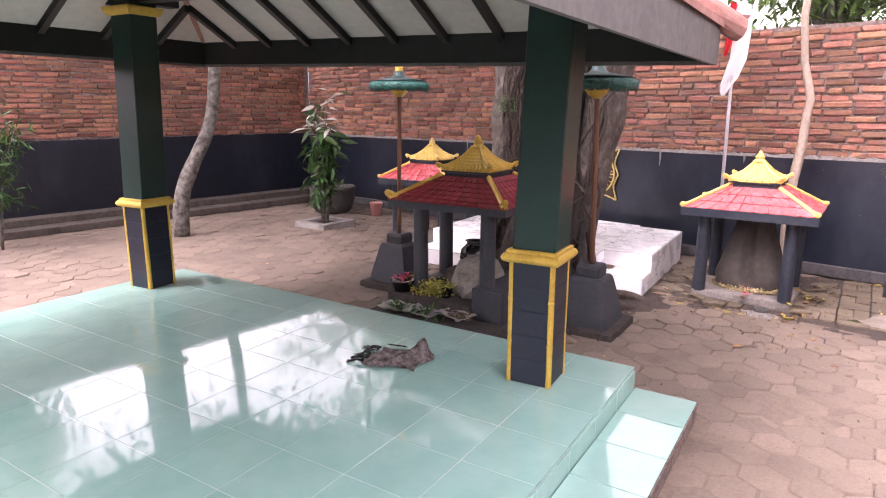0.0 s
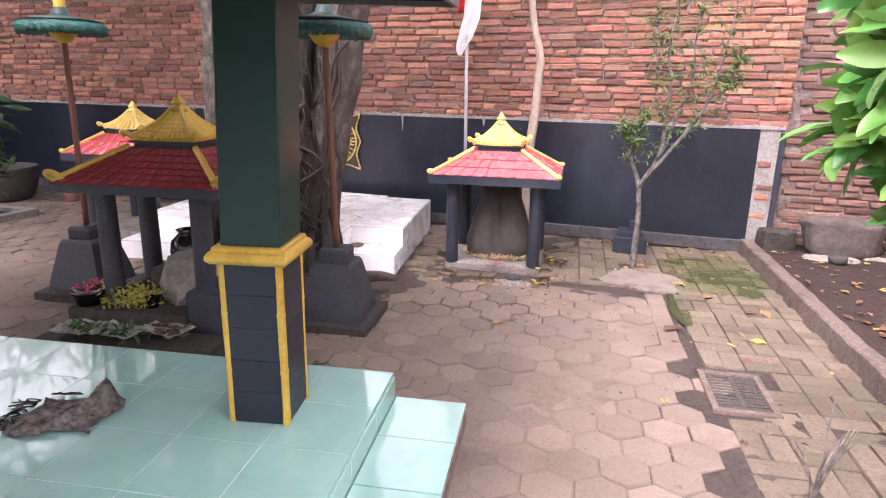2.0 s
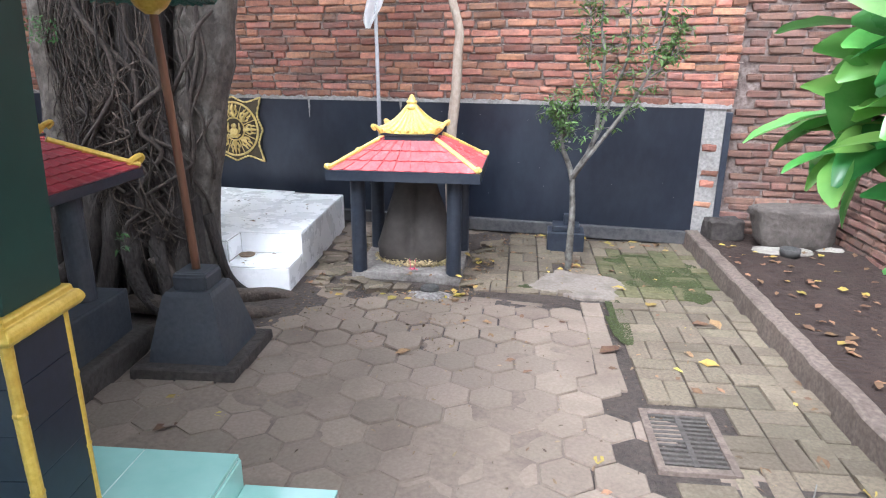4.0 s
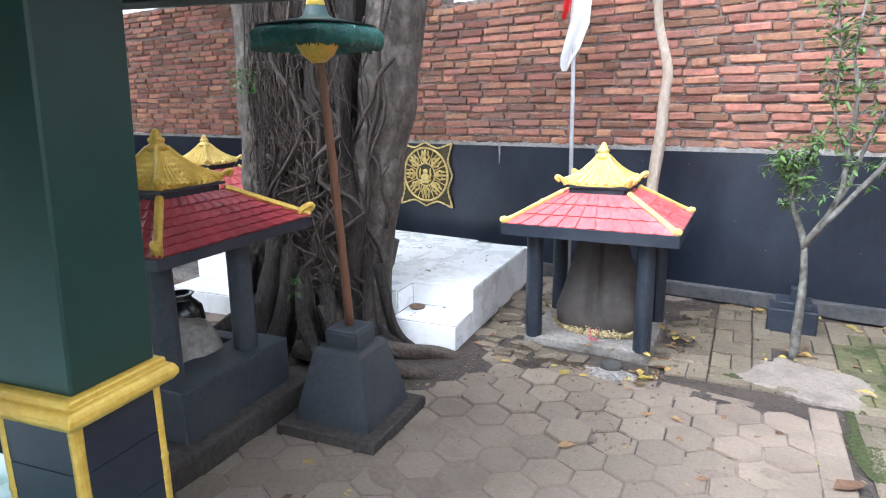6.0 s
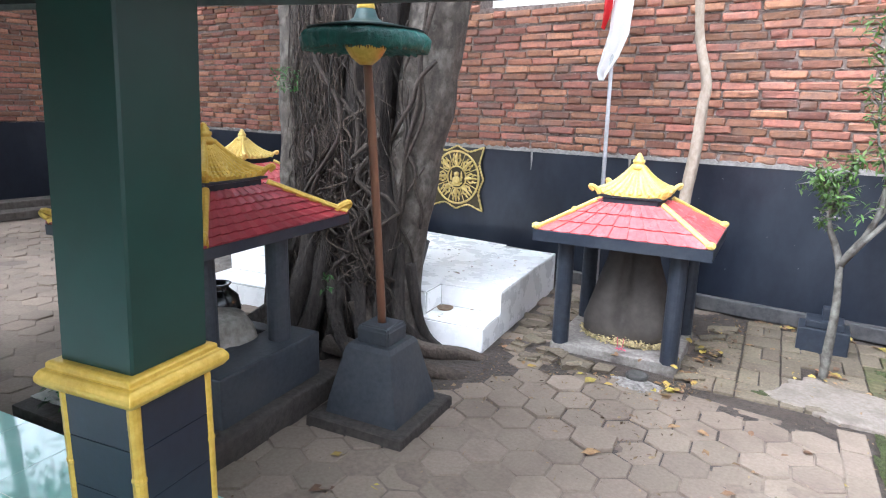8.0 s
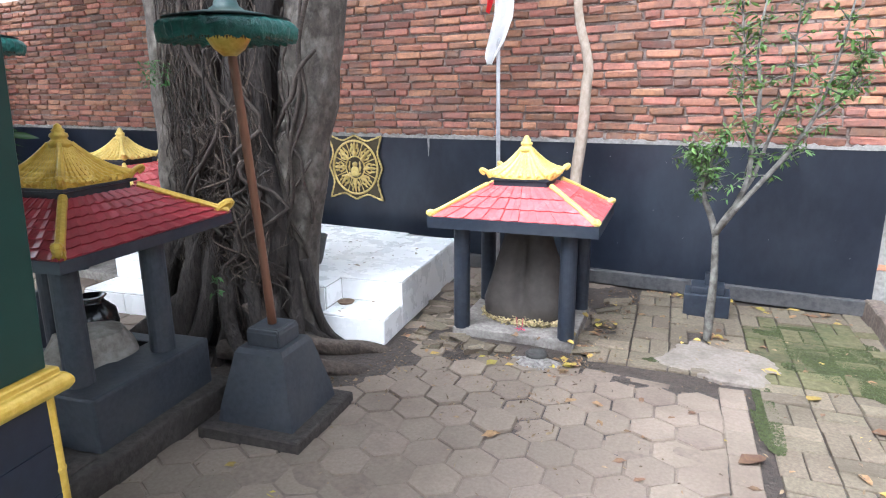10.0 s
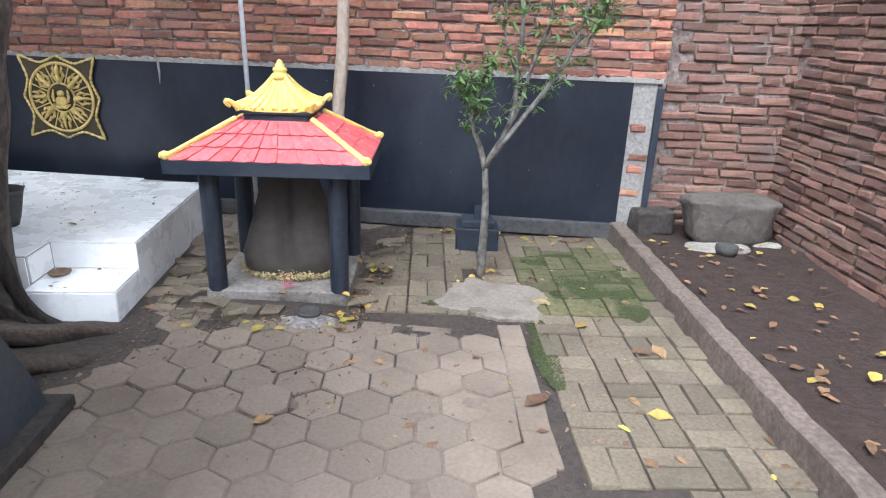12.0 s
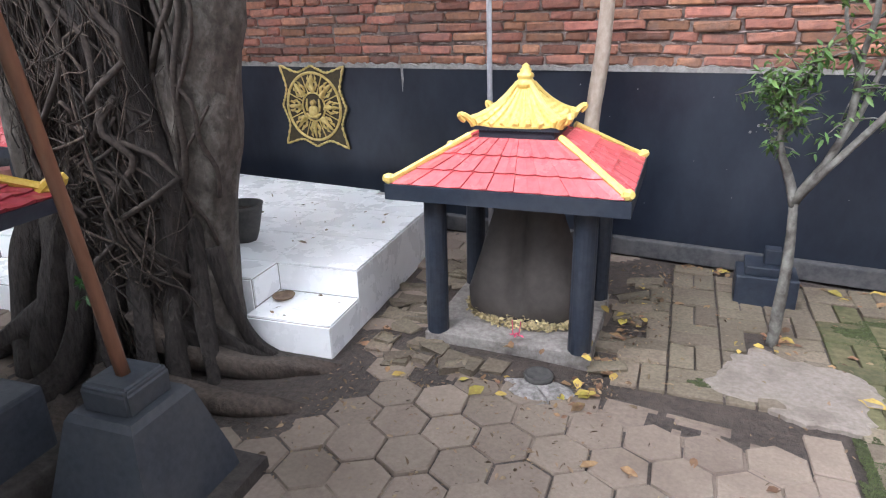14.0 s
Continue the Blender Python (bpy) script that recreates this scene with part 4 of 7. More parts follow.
# offerings before it
pot = thing("flower_pot", pose(-2.38, 3.26, 0.20), "round black pot of pink flowers", "flower pot")
part("pot", lathe([(0.06, 0.0), (0.085, 0.07), (0.09, 0.08), (0.08, 0.08), (0.07, 0.06)], 20), M_BLACK, pot, smooth=True)
leaves("flowers", [((rp.gauss(0, 0.03), rp.gauss(0, 0.03), 0.085 + rp.random() * 0.03), 0.03, 0.35, None) for _ in range(60)], M_PETAL_P, pot, "pink flowers", 0.0, rp)
fl = thing("flower_heap", pose(-2.21, 3.35, 0.20), "heap of yellow-green flowers on the stone step", "flowers")
leaves("flowers", [((rp.gauss(0, 0.085), rp.gauss(0, 0.05), 0.008 + 0.11 * rp.random() * rp.random()), 0.030, 0.45, None) for _ in range(700)], M_PETAL_G, fl, "", 0.0, rp)
pot2 = thing("flower_pot", pose(-2.04, 3.34, 0.20), "small black pot of yellow flowers", "flower pot")
part("pot", lathe([(0.03, 0.0), (0.04, 0.06), (0.045, 0.065), (0.038, 0.065), (0.035, 0.05)], 16), M_BLACK, pot2, smooth=True)
leaves("flowers", [((rp.gauss(0, 0.03), rp.gauss(0, 0.03), 0.07 + rp.random() * 0.03), 0.03, 0.4, None) for _ in range(50)], M_PETAL_G, pot2, "", 0.0, rp)


def tray(x, y, z, rot, w, d, seed):
    """A crumpled wrapper with offerings on it."""
    t = thing("offering_tray", pose(x, y, z, 0, 0, rot), "crumpled pale wrapper with dry leaf offerings", "offering", "offerings before the shrine")
    bm = bmesh.new()
    n = 10
    g = [[bm.verts.new(((i / n - 0.5) * w, (j / n - 0.5) * d, 0.006 + 0.035 * max(abs(i / n - 0.5), abs(j / n - 0.5)) ** 2 * 4 + 0.016 * (noise.noise(Vector((i * 0.5, j * 0.5, seed))) + 0.4))) for j in range(n + 1)] for i in range(n + 1)]
    for i in range(n):
        for j in range(n):
            bm.faces.new((g[i][j], g[i + 1][j], g[i + 1][j + 1], g[i][j + 1]))
    bmesh.ops.solidify(bm, geom=bm.faces[:], thickness=0.003)
    part("wrapper", bm, M_CLOTH_W, t, "crumpled pale wrapper")
    r = random.Random(seed)
    leaves("dry_leaves", [((r.gauss(0, w * 0.2), r.gauss(0, d * 0.2), 0.025 + r.random() * 0.03), 0.06, 0.3, None) for _ in range(46)], M_LEAF_DARK if seed % 2 else M_LITTER, t, "dry leaves", 0.0, r)


tray(-2.22, 3.07, 0.12, 12, 0.26, 0.16, 1)
tray(-1.83, 3.20, 0.12, -8, 0.24, 0.15, 2)
tray(-2.02, 3.10, 0.12, 5, 0.22, 0.14, 3)

# ---- umbrellas on pedestals ----


def pedestal(x, y, rot):
    p = thing("pedestal", pose(x, y, 0, 0, 0, rot), "slate grey tapered cement pedestal for a ceremonial umbrella", "pedestal", "umbrella pedestals")
    bm = bmesh.new()
    loft(bm, [square(0.240, -0.03), square(0.237, 0.045), square(0.230, 0.052)])
    part("foot_slab", bm, M_DARK_STONE, p, "worn stone foot slab")
    bm = bmesh.new()
    loft(bm, [square(h, z, n=3) for h, z in ((0.178, 0.052), (0.168, 0.12), (0.115, 0.345), (0.102, 0.365))])
    bmesh.ops.bevel(bm, geom=[e for e in bm.edges if e.is_boundary or e.calc_face_angle(0) > 0.6], offset=0.008, segments=2, affect="EDGES")
    part("body", bm, M_SLATE, p, "slate grey tapered body")
    bm = bmesh.new()
    loft(bm, [square(h, z) for h, z in ((0.078, 0.360), (0.080, 0.43), (0.070, 0.445))])
    bmesh.ops.bevel(bm, geom=bm.edges[:], offset=0.007, segments=2, affect="EDGES")
    part("socket_block", bm, M_SLATE, p, "slate grey socket block")


def umbrella(x, y, dx, dy, ztop, label):
    """A flat temple umbrella whose pole stands in the pedestal."""
    u = thing("ceremonial_umbrella", pose(x, y, 0.43), label, "umbrella", "ceremonial umbrellas")
    h = ztop - 0.43
    bm = bmesh.new()
    tube(bm, curve([(0, 0, 0), (dx * 0.4, dy * 0.4, h * 0.45), (dx, dy, h)], 10), lerp_list(0.0185, 0.016, 10), 12, 0.12, 2)
    part("pole", bm, M_POLE_WOOD, u, "varnished brown wooden pole", smooth=True)
    R = 0.238
    K = 110
    r_ = random.Random(3)
    wav = [r_.uniform(-1, 1) for _ in range(K)]
    bm = bmesh.new()
    prof = [(0.02, 0.045, 0), (0.13, 0.04, 0), (0.212, 0.03, 0.2), (R - 0.01, 0.018, 0.6), (R, 0.002, 1), (R - 0.003, -0.022, 1), (R - 0.010, -0.038, 1.2), (R - 0.03, -0.034, 0.5), (0.12, -0.005, 0), (0.02, 0.0, 0)]
    loft(bm, [[((r + 0.007 * wav[i] * w) * math.cos(2 * math.pi * i / K) + dx, (r + 0.007 * wav[i] * w) * math.sin(2 * math.pi * i / K) + dy, h + z + 0.005 * w * math.sin(i * 1.9) + 0.004 * w * wav[(i * 5) % K]) for i in range(K)] for r, z, w in prof])
    canopy = part("canopy", bm, M_UMB, u, "flat green satin canopy with gathered rim", smooth=True)
    part("canopy_top", lathe([(0.218, 0.0), (0.13, 0.018), (0.065, 0.030), (0.044, 0.046), (0.034, 0.075)], 36, None, (dx, dy, h + 0.036)), M_UMB_TOP, u, "dark cloth top", smooth=True)
    bm = bmesh.new()
    for i in range(150):
        t = 2 * math.pi * i / 150
        l_ = 0.004 + 0.003 * ((i * 7) % 3)
        c, s_ = math.cos(t) * (R - 0.012) + dx, math.sin(t) * (R - 0.012) + dy
        a, b = -math.sin(t) * 0.004, math.cos(t) * 0.004
        vs = [bm.verts.new(q) for q in ((c - a, s_ - b, h - 0.034), (c + a, s_ + b, h - 0.034), (c + a * 0.3, s_ + b * 0.3, h - 0.036 - l_), (c - a * 0.3, s_ - b * 0.3, h - 0.036 - l_))]
        bm.faces.new(vs)
    tagged(part("fringe", bm, M_FRINGE, canopy, "thin gold and black fringe"), kind="stuff")
    part("hub", lathe([(0.024, -0.085), (0.055, -0.06), (0.075, -0.03), (0.085, 0.0), (0.02, 0.002)], 20, None, (dx, dy, h - 0.002)), M_GOLD, u, "orange-gold hub under the canopy", smooth=True)
    part("finial", lathe([(0.032, 0.0), (0.034, 0.02), (0.030, 0.03), (0.034, 0.06), (0.030, 0.10), (0.02, 0.12), (0.004, 0.15)], 16, None, (dx, dy, h + 0.10)), M_GOLD, u, "yellow gold finial", smooth=True)


pedestal(-1.307, 3.985, 9)
umbrella(-1.307, 3.985, 0.055, -0.16, 1.605, "leaning green satin ceremonial umbrella on a wooden pole")
pedestal(-3.02, 3.85, 9)
umbrella(-3.02, 3.85, 0.02, 0.0, 1.63, "green satin ceremonial umbrella on an upright wooden pole")

# ---- white tiled platform ----
PL = pose(-1.398, 5.178, 0, 0, 0, 10.3)
BACK_Y = 6.37


def back_of(x):
    """How far back the platform reaches: its rear edge runs along the wall, not along its front."""
    return (BACK_Y - 5.178 - x * math.sin(radians(10.3))) / math.cos(radians(10.3))


bm = boxes((-0.40, -0.28, -0.03, -0.008, 0.004, 0.138), (-0.64, -0.20, -0.03, -0.407, 0.004, 0.276), (-2.15, -0.28, -0.03, -1.50, 0.004, 0.138))
foot = [(-2.15, 0.008), (-0.008, 0.008), (-0.008, back_of(-0.008)), (-2.15, back_of(-2.15))]
loft(bm, [[(x, y, -0.03) for x, y in foot], [(x, y, 0.276) for x, y in foot]])
plat = part("platform", bm, M_GROUT)
plat.matrix_world = PL
tagged(plat, "low white tiled platform with two steps round the fig tree", "platform", kind="structure")


def tiled(x0, x1, y0, y1, z, t=0.3, axis="z", fit_back=False):
    """Square white tiles on a face of the platform."""
    nx, ny = max(1, round((x1 - x0) / t)), max(1, round((y1 - y0) / t))
    for i in range(nx):
        for j in range(ny):
            a0, a1 = x0 + (x1 - x0) * i / nx + 0.0015, x0 + (x1 - x0) * (i + 1) / nx - 0.0015
            b0, b1 = y0 + (y1 - y0) * j / ny + 0.0015, y0 + (y1 - y0) * (j + 1) / ny - 0.0015
            if axis == "z" and fit_back and b1 > min(back_of(a0), back_of(a1)):
                if b0 < min(back_of(a0), back_of(a1)) - 0.02:
                    V = [(x, y, h) for h in (z - 0.008, z) for x, y in ((a0, b0), (a1, b0), (a1, min(b1, back_of(a1))), (a0, min(b1, back_of(a0))))]
                    raw("tile", V, [(3, 2, 1, 0), (4, 5, 6, 7), (0, 1, 5, 4), (1, 2, 6, 5), (2, 3, 7, 6), (3, 0, 4, 7)], M_WHITE_TILE, plat)
                continue
            if axis == "z":
                lay_slab(plat, "tile", "w", a0, a1, b0, b1, z - 0.008, z, 0.0012, M_WHITE_TILE)
            elif axis == "y":
                lay_slab(plat, "tile", "w", a0, a1, z, z + 0.008, b0, b1, 0.0012, M_WHITE_TILE)
            else:
                lay_slab(plat, "tile", "w", z - 0.008, z, a0, a1, b0, b1, 0.0012, M_WHITE_TILE)


tiled(-2.15, 0, 0, 1.6, 0.285, 0.4, fit_back=True)
tiled(-0.40, 0, -0.28, 0, 0.147, 0.40)
tiled(-0.64, -0.407, -0.20, 0, 0.285, 0.3)
tiled(-2.15, -1.50, -0.28, 0, 0.147, 0.3)
tiled(-0.40, 0, 0.147, 0.276, 0.0, 0.4, "y")
tiled(-1.50, -0.64, 0.0, 0.276, 0.0, 0.4, "y")
tiled(-2.15, -1.50, 0.147, 0.276, 0.0, 0.4, "y")
tiled(-0.40, 0, -0.02, 0.138, -0.288, 0.5, "y")
tiled(-2.15, -1.50, -0.02, 0.138, -0.288, 0.4, "y")
tiled(-0.64, -0.407, -0.02, 0.276, -0.208, 0.4, "y")
tiled(0.0, back_of(0), -0.02, 0.276, 0.001, 0.4, "x")
tiled(-0.28, -0.001, -0.02, 0.138, 0.001, 0.4, "x")
tiled(-0.20, -0.001, 0.15, 0.276, -0.399, 0.4, "x")
rw = random.Random(31)
lit = leaves("leaf_litter", [(tuple((PL @ Vector((rw.uniform(-1.3, -0.05), rw.uniform(0.05, 1.1), 0.2875))).to_tuple()), rw.choice((0.015, 0.03, 0.05)), 0.35, None) for _ in range(75)] + [(tuple((PL @ Vector((rw.uniform(-0.33, -0.05), rw.uniform(-0.25, -0.02), 0.1495))).to_tuple()), 0.03, 0.4, None) for _ in range(6)], M_LITTER, None, droop=0.0, rng=rw)
tagged(lit, "small dry leaves scattered on the white tiles", "leaf litter", kind="stuff")
pt = thing("plant_pot", pose(-2.16, 5.28, 0.285), "dark clay pot standing on the white platform", "pot")
part("pot", lathe([(0.06, 0), (0.075, 0.04), (0.105, 0.17), (0.112, 0.19), (0.098, 0.19), (0.085, 0.15), (0.01, 0.14)], 24), M_POT, pt, smooth=True)
part("soil", lathe([(0.088, 0.155), (0.02, 0.162)], 16), M_DIRT, pt)
cp = part("leaf_saucer", lathe([(0.03, 0.0), (0.045, 0.004), (0.052, 0.014), (0.046, 0.014), (0.02, 0.008)], 18), M_LITTER, None, smooth=True)
cp.location = tuple(PL @ Vector((-0.335, -0.08, 0.147)))
tagged(cp, "small brown saucer of dry leaves on the step", "saucer")

# ---- wall medallion ----
med = thing("wall_medallion", pose(-2.745, WALL_Y - 0.024, 0.757, 90, 0, 0), "gold eight-pointed sun medallion with dark ground", "medallion")
RM = 0.30
star = []
for i in range(64):
    t = 2 * math.pi * i / 64
    ph = (t / (2 * math.pi) * 8) % 1.0
    diag = int(round(t / (2 * math.pi) * 8)) % 2
    tip = 0.40 if diag else 0.285
    w = abs(ph - 0.5) * 2
    star.append((math.cos(t) * (0.262 + (tip - 0.262) * w ** 2.2), math.sin(t) * (0.262 + (tip - 0.262) * w ** 2.2)))
M_ANTIQUE = mat("antique_gold", (0.56, 0.42, 0.13), (0.68, 0.53, 0.22), 0.38, 60, 20, 0.4, 0.5, (0.20, 0.13, 0.04), metal=0.25)
M_MED = mat("medallion_ground", (0.035, 0.024, 0.010), (0.06, 0.042, 0.015), 0.6, 60, 20, 0.5, 0.3)
bm = bmesh.new()
loft(bm, [[(x, y, 0) for x, y in star], [(x, y, 0.018) for x, y in star]])
part("ground_plate", bm, M_MED, med, "dark bronze star plate")
bm = bmesh.new()
P = [Vector((x * 0.985, y * 0.985, 0.02)) for x, y in star]
for i in range(64):
    q0, q1 = P[i], P[(i + 1) % 64]
    tube(bm, [q0, q0.lerp(q1, 0.5), q1], [0.005, 0.0105, 0.005], 6)
part("rim", bm, M_ANTIQUE, med, "gold beaded star rim")


def ring_part(r, w, z, name):
    bm = bmesh.new()
    g = [[bm.verts.new(((r + w * math.cos(b)) * math.cos(a), (r + w * math.cos(b)) * math.sin(a), z + w * math.sin(b))) for b in [math.pi * 2 * j / 8 for j in range(8)]] for a in [math.pi * 2 * i / 64 for i in range(64)]]
    for i in range(64):
        for j in range(8):
            bm.faces.new((g[i][j], g[(i + 1) % 64][j], g[(i + 1) % 64][(j + 1) % 8], g[i][(j + 1) % 8]))
    part(name, bm, M_ANTIQUE, med, "gold ring")


ring_part(0.232, 0.010, 0.022, "ring")
ring_part(0.098, 0.007, 0.022, "ring")
for i in range(8):
    bm = bmesh.new()
    pts = [(0, 0.105, 0.022), (0, 0.13, 0.028), (0, 0.155, 0.03), (0, 0.18, 0.028), (0, 0.205, 0.024), (0, 0.222, 0.02)]
    tube(bm, pts, [0.026, 0.030, 0.017, 0.019, 0.013, 0.004], 10, 0.3, i, 0.6)
    for sx in (-1, 1):
        tube(bm, [(sx * 0.022, 0.118, 0.024), (sx * 0.040, 0.150, 0.026), (sx * 0.036, 0.178, 0.022)], [0.008, 0.011, 0.004], 7)
        tube(bm, [(sx * 0.020, 0.165, 0.024), (sx * 0.034, 0.195, 0.024), (sx * 0.028, 0.214, 0.021)], [0.006, 0.009, 0.003], 7)
    place(part("ray_figure", bm, M_ANTIQUE, med, "gold ray ornament"), pose(0, 0, 0, 0, 0, 45 * i))
    bm = bmesh.new()
    tube(bm, [(0, 0.10, 0.022), (0, 0.16, 0.023), (0, 0.225, 0.022)], [0.0045, 0.004, 0.0045], 6)
    place(part("ray", bm, M_ANTIQUE, med), pose(0, 0, 0, 0, 0, 45 * i + 22.5))
bm = bmesh.new()
lathe([(0.040, 0.0), (0.042, 0.016), (0.030, 0.028), (0.015, 0.032)], 20, bm, (0, -0.03, 0.018))
lathe([(0.022, 0.0), (0.020, 0.020), (0.008, 0.030)], 16, bm, (0, 0.028, 0.018))
tube(bm, [(-0.062, -0.045, 0.03), (-0.03, -0.066, 0.036), (0.03, -0.066, 0.036), (0.062, -0.045, 0.03)], [0.006, 0.013, 0.013, 0.006], 8)
tube(bm, [(-0.052, 0.055, 0.026), (-0.058, 0.0, 0.03), (-0.05, -0.03, 0.03)], [0.005, 0.010, 0.008], 8)
tube(bm, [(0.052, 0.055, 0.026), (0.058, 0.0, 0.03), (0.05, -0.03, 0.03)], [0.005, 0.010, 0.008], 8)
part("centre_boss", bm, M_ANTIQUE, med, "gold centre ornament", smooth=True)

# ---- fig tree with aerial roots ----
fig = thing("fig_tree", pose(-2.10, 4.78, 0), "old fig tree with buttressed trunk wrapped in aerial roots", "tree")
rf = random.Random(77)
bm = bmesh.new()
stems = [
    ([(-0.10, -0.03, -0.05), (-0.10, -0.03, 0.6), (-0.06, 0.0, 1.2), (-0.05, 0.05, 1.9), (0.0, 0.1, 2.6), (0.1, 0.3, 3.6)], [0.27, 0.23, 0.22, 0.23, 0.22, 0.15]),
    ([(-0.02, 0.02, -0.05), (0.0, 0.08, 0.7), (0.02, 0.15, 1.5), (-0.1, 0.3, 3.0)], [0.24, 0.21, 0.22, 0.16]),
    ([(-0.25, 0.06, -0.05), (-0.22, 0.10, 0.8), (-0.2, 0.14, 1.8), (-0.3, 0.2, 2.8)], [0.26, 0.23, 0.22, 0.16]),
]


def stem_radii(rad, n):
    return [float(np.interp(j / n * (len(rad) - 1), range(len(rad)), rad)) for j in range(n + 1)]


for i, (pts, rad) in enumerate(stems):
    tube(bm, curve(pts, 30), stem_radii(rad, 30), 30, 0.4, i)
# slender fused stems that flute the trunk
for i in range(11):
    a = -2.95 + 2.2 * i / 10
    w = rf.uniform(0.9, 1.08)
    pts = [(-0.07 + (0.36 + 0.05 * (1 - z / 2)) * w * math.cos(a + rf.gauss(0, 0.10)), (0.21 + 0.06 * (1 - z / 2)) * w * math.sin(a + rf.gauss(0, 0.10)), z) for z in (-0.05, 0.3, 0.7, 1.1, 1.5, 1.9, 2.4)]
    r0 = rf.uniform(0.026, 0.072)
    tube(bm, curve(pts, 26), [r0 * (1.25 - 0.3 * j / 26) for j in range(27)], 12, 0.6, i + 40)
part("trunk", bm, M_BARK, fig, "dark fluted trunk", smooth=True)
for pts, rad, sd in (
        ([(-0.34, -0.20, 0.10), (-0.36, -0.19, 0.55), (-0.385, -0.16, 0.9), (-0.375, -0.13, 1.5), (-0.42, -0.08, 2.2), (-0.6, 0.1, 3.4)], [0.09, 0.125, 0.145, 0.15, 0.155, 0.13], 5),
        ([(0.26, -0.05, -0.05), (0.24, -0.04, 0.25), (0.26, 0.0, 0.55), (0.31, 0.02, 1.0), (0.39, 0.05, 1.5), (0.47, 0.08, 2.0), (0.62, 0.1, 2.7), (0.9, 0.2, 3.8)], [0.165, 0.13, 0.125, 0.15, 0.155, 0.15, 0.14, 0.11], 9)):
    bm = bmesh.new()
    tube(bm, curve(pts, 36), stem_radii(rad, 36), 28, 0.28, sd)
    part("bare_stem", bm, M_BARK_BARE, fig, "bare grey-brown stem with pale lichen", smooth=True)
# buttress roots that run down and spread over the ground
for i, (pts, r0, r1) in enumerate([
    ([(0.12, -0.17, 1.0), (0.16, -0.25, 0.55), (0.22, -0.33, 0.22), (0.33, -0.41, 0.06), (0.46, -0.47, 0.0), (0.60, -0.50, -0.03)], 0.045, 0.030),
    ([(0.20, -0.15, 0.85), (0.24, -0.20, 0.45), (0.30, -0.27, 0.16), (0.38, -0.34, 0.02), (0.46, -0.40, -0.03)], 0.045, 0.030),
    ([(0.30, -0.10, 0.62), (0.34, -0.15, 0.32), (0.40, -0.20, 0.10), (0.47, -0.26, -0.03)], 0.040, 0.024),
    ([(0.05, -0.22, 0.9), (0.07, -0.30, 0.45), (0.09, -0.40, 0.16), (0.10, -0.52, -0.03)], 0.045, 0.032),
    ([(-0.04, -0.22, 0.85), (-0.05, -0.32, 0.55), (-0.07, -0.40, 0.25), (-0.09, -0.50, 0.05), (-0.07, -0.68, -0.03)], 0.062, 0.058),
    ([(-0.10, -0.30, 0.48), (-0.20, -0.38, 0.30), (-0.34, -0.44, 0.18), (-0.50, -0.47, 0.08), (-0.68, -0.5, -0.03)], 0.055, 0.045),
    ([(-0.16, -0.26, 0.70), (-0.27, -0.30, 0.60), (-0.38, -0.30, 0.45), (-0.44, -0.30, 0.22), (-0.50, -0.34, -0.03)], 0.045, 0.035),
    ([(-0.42, -0.14, 0.8), (-0.50, -0.20, 0.4), (-0.60, -0.25, 0.12), (-0.75, -0.28, -0.03)], 0.055, 0.035),
    ([(0.05, -0.60, 0.0), (0.28, -0.85, 0.015), (0.40, -1.10, 0.015), (0.36, -1.40, 0.015), (0.20, -1.65, 0.0), (0.05, -1.8, -0.04)], 0.042, 0.035),
    ([(0.16, -0.30, 0.30), (0.26, -0.26, 0.12), (0.38, -0.19, 0.065), (0.55, -0.15, 0.045), (0.72, -0.04, 0.025), (0.84, 0.12, -0.06)], 0.058, 0.030),
    ([(0.10, -0.45, 0.08), (0.32, -0.42, 0.055), (0.52, -0.38, 0.045), (0.67, -0.35, 0.035), (0.80, -0.28, 0.015), (0.92, -0.17, -0.06)], 0.050, 0.024),
    ([(0.10, -0.26, 0.80), (0.20, -0.24, 0.42), (0.32, -0.18, 0.15), (0.44, -0.10, 0.03), (0.54, -0.04, -0.03)], 0.040, 0.028),
    ([(0.20, -0.20, 0.60), (0.29, -0.18, 0.30), (0.40, -0.08, 0.08), (0.50, 0.04, -0.03)], 0.034, 0.024),
    ([(0.36, -0.06, 0.50), (0.40, -0.03, 0.22), (0.45, 0.0, 0.06), (0.52, 0.06, -0.03)], 0.034, 0.022),
    ([(-0.30, -0.24, 0.75), (-0.40, -0.32, 0.52), (-0.42, -0.38, 0.30), (-0.36, -0.44, 0.10), (-0.30, -0.50, -0.04)], 0.060, 0.065),
    ([(-0.12, -0.28, 0.80), (-0.14, -0.38, 0.50), (-0.17, -0.44, 0.25), (-0.18, -0.50, -0.04)], 0.070, 0.060),
    ([(0.00, -0.30, 0.5), (0.10, -0.40, 0.22), (0.24, -0.46, 0.07), (0.40, -0.46, 0.02), (0.56, -0.34, -0.03)], 0.036, 0.024)]):
    bm = bmesh.new()
    tube(bm, curve(pts, 22), lerp_list(r0, r1, 22), 12, 0.7, i + 20)
    part("buttress_root", bm, M_ROOT if i in (8, 9, 10) else M_BARK, fig, "thick exposed root", smooth=True)
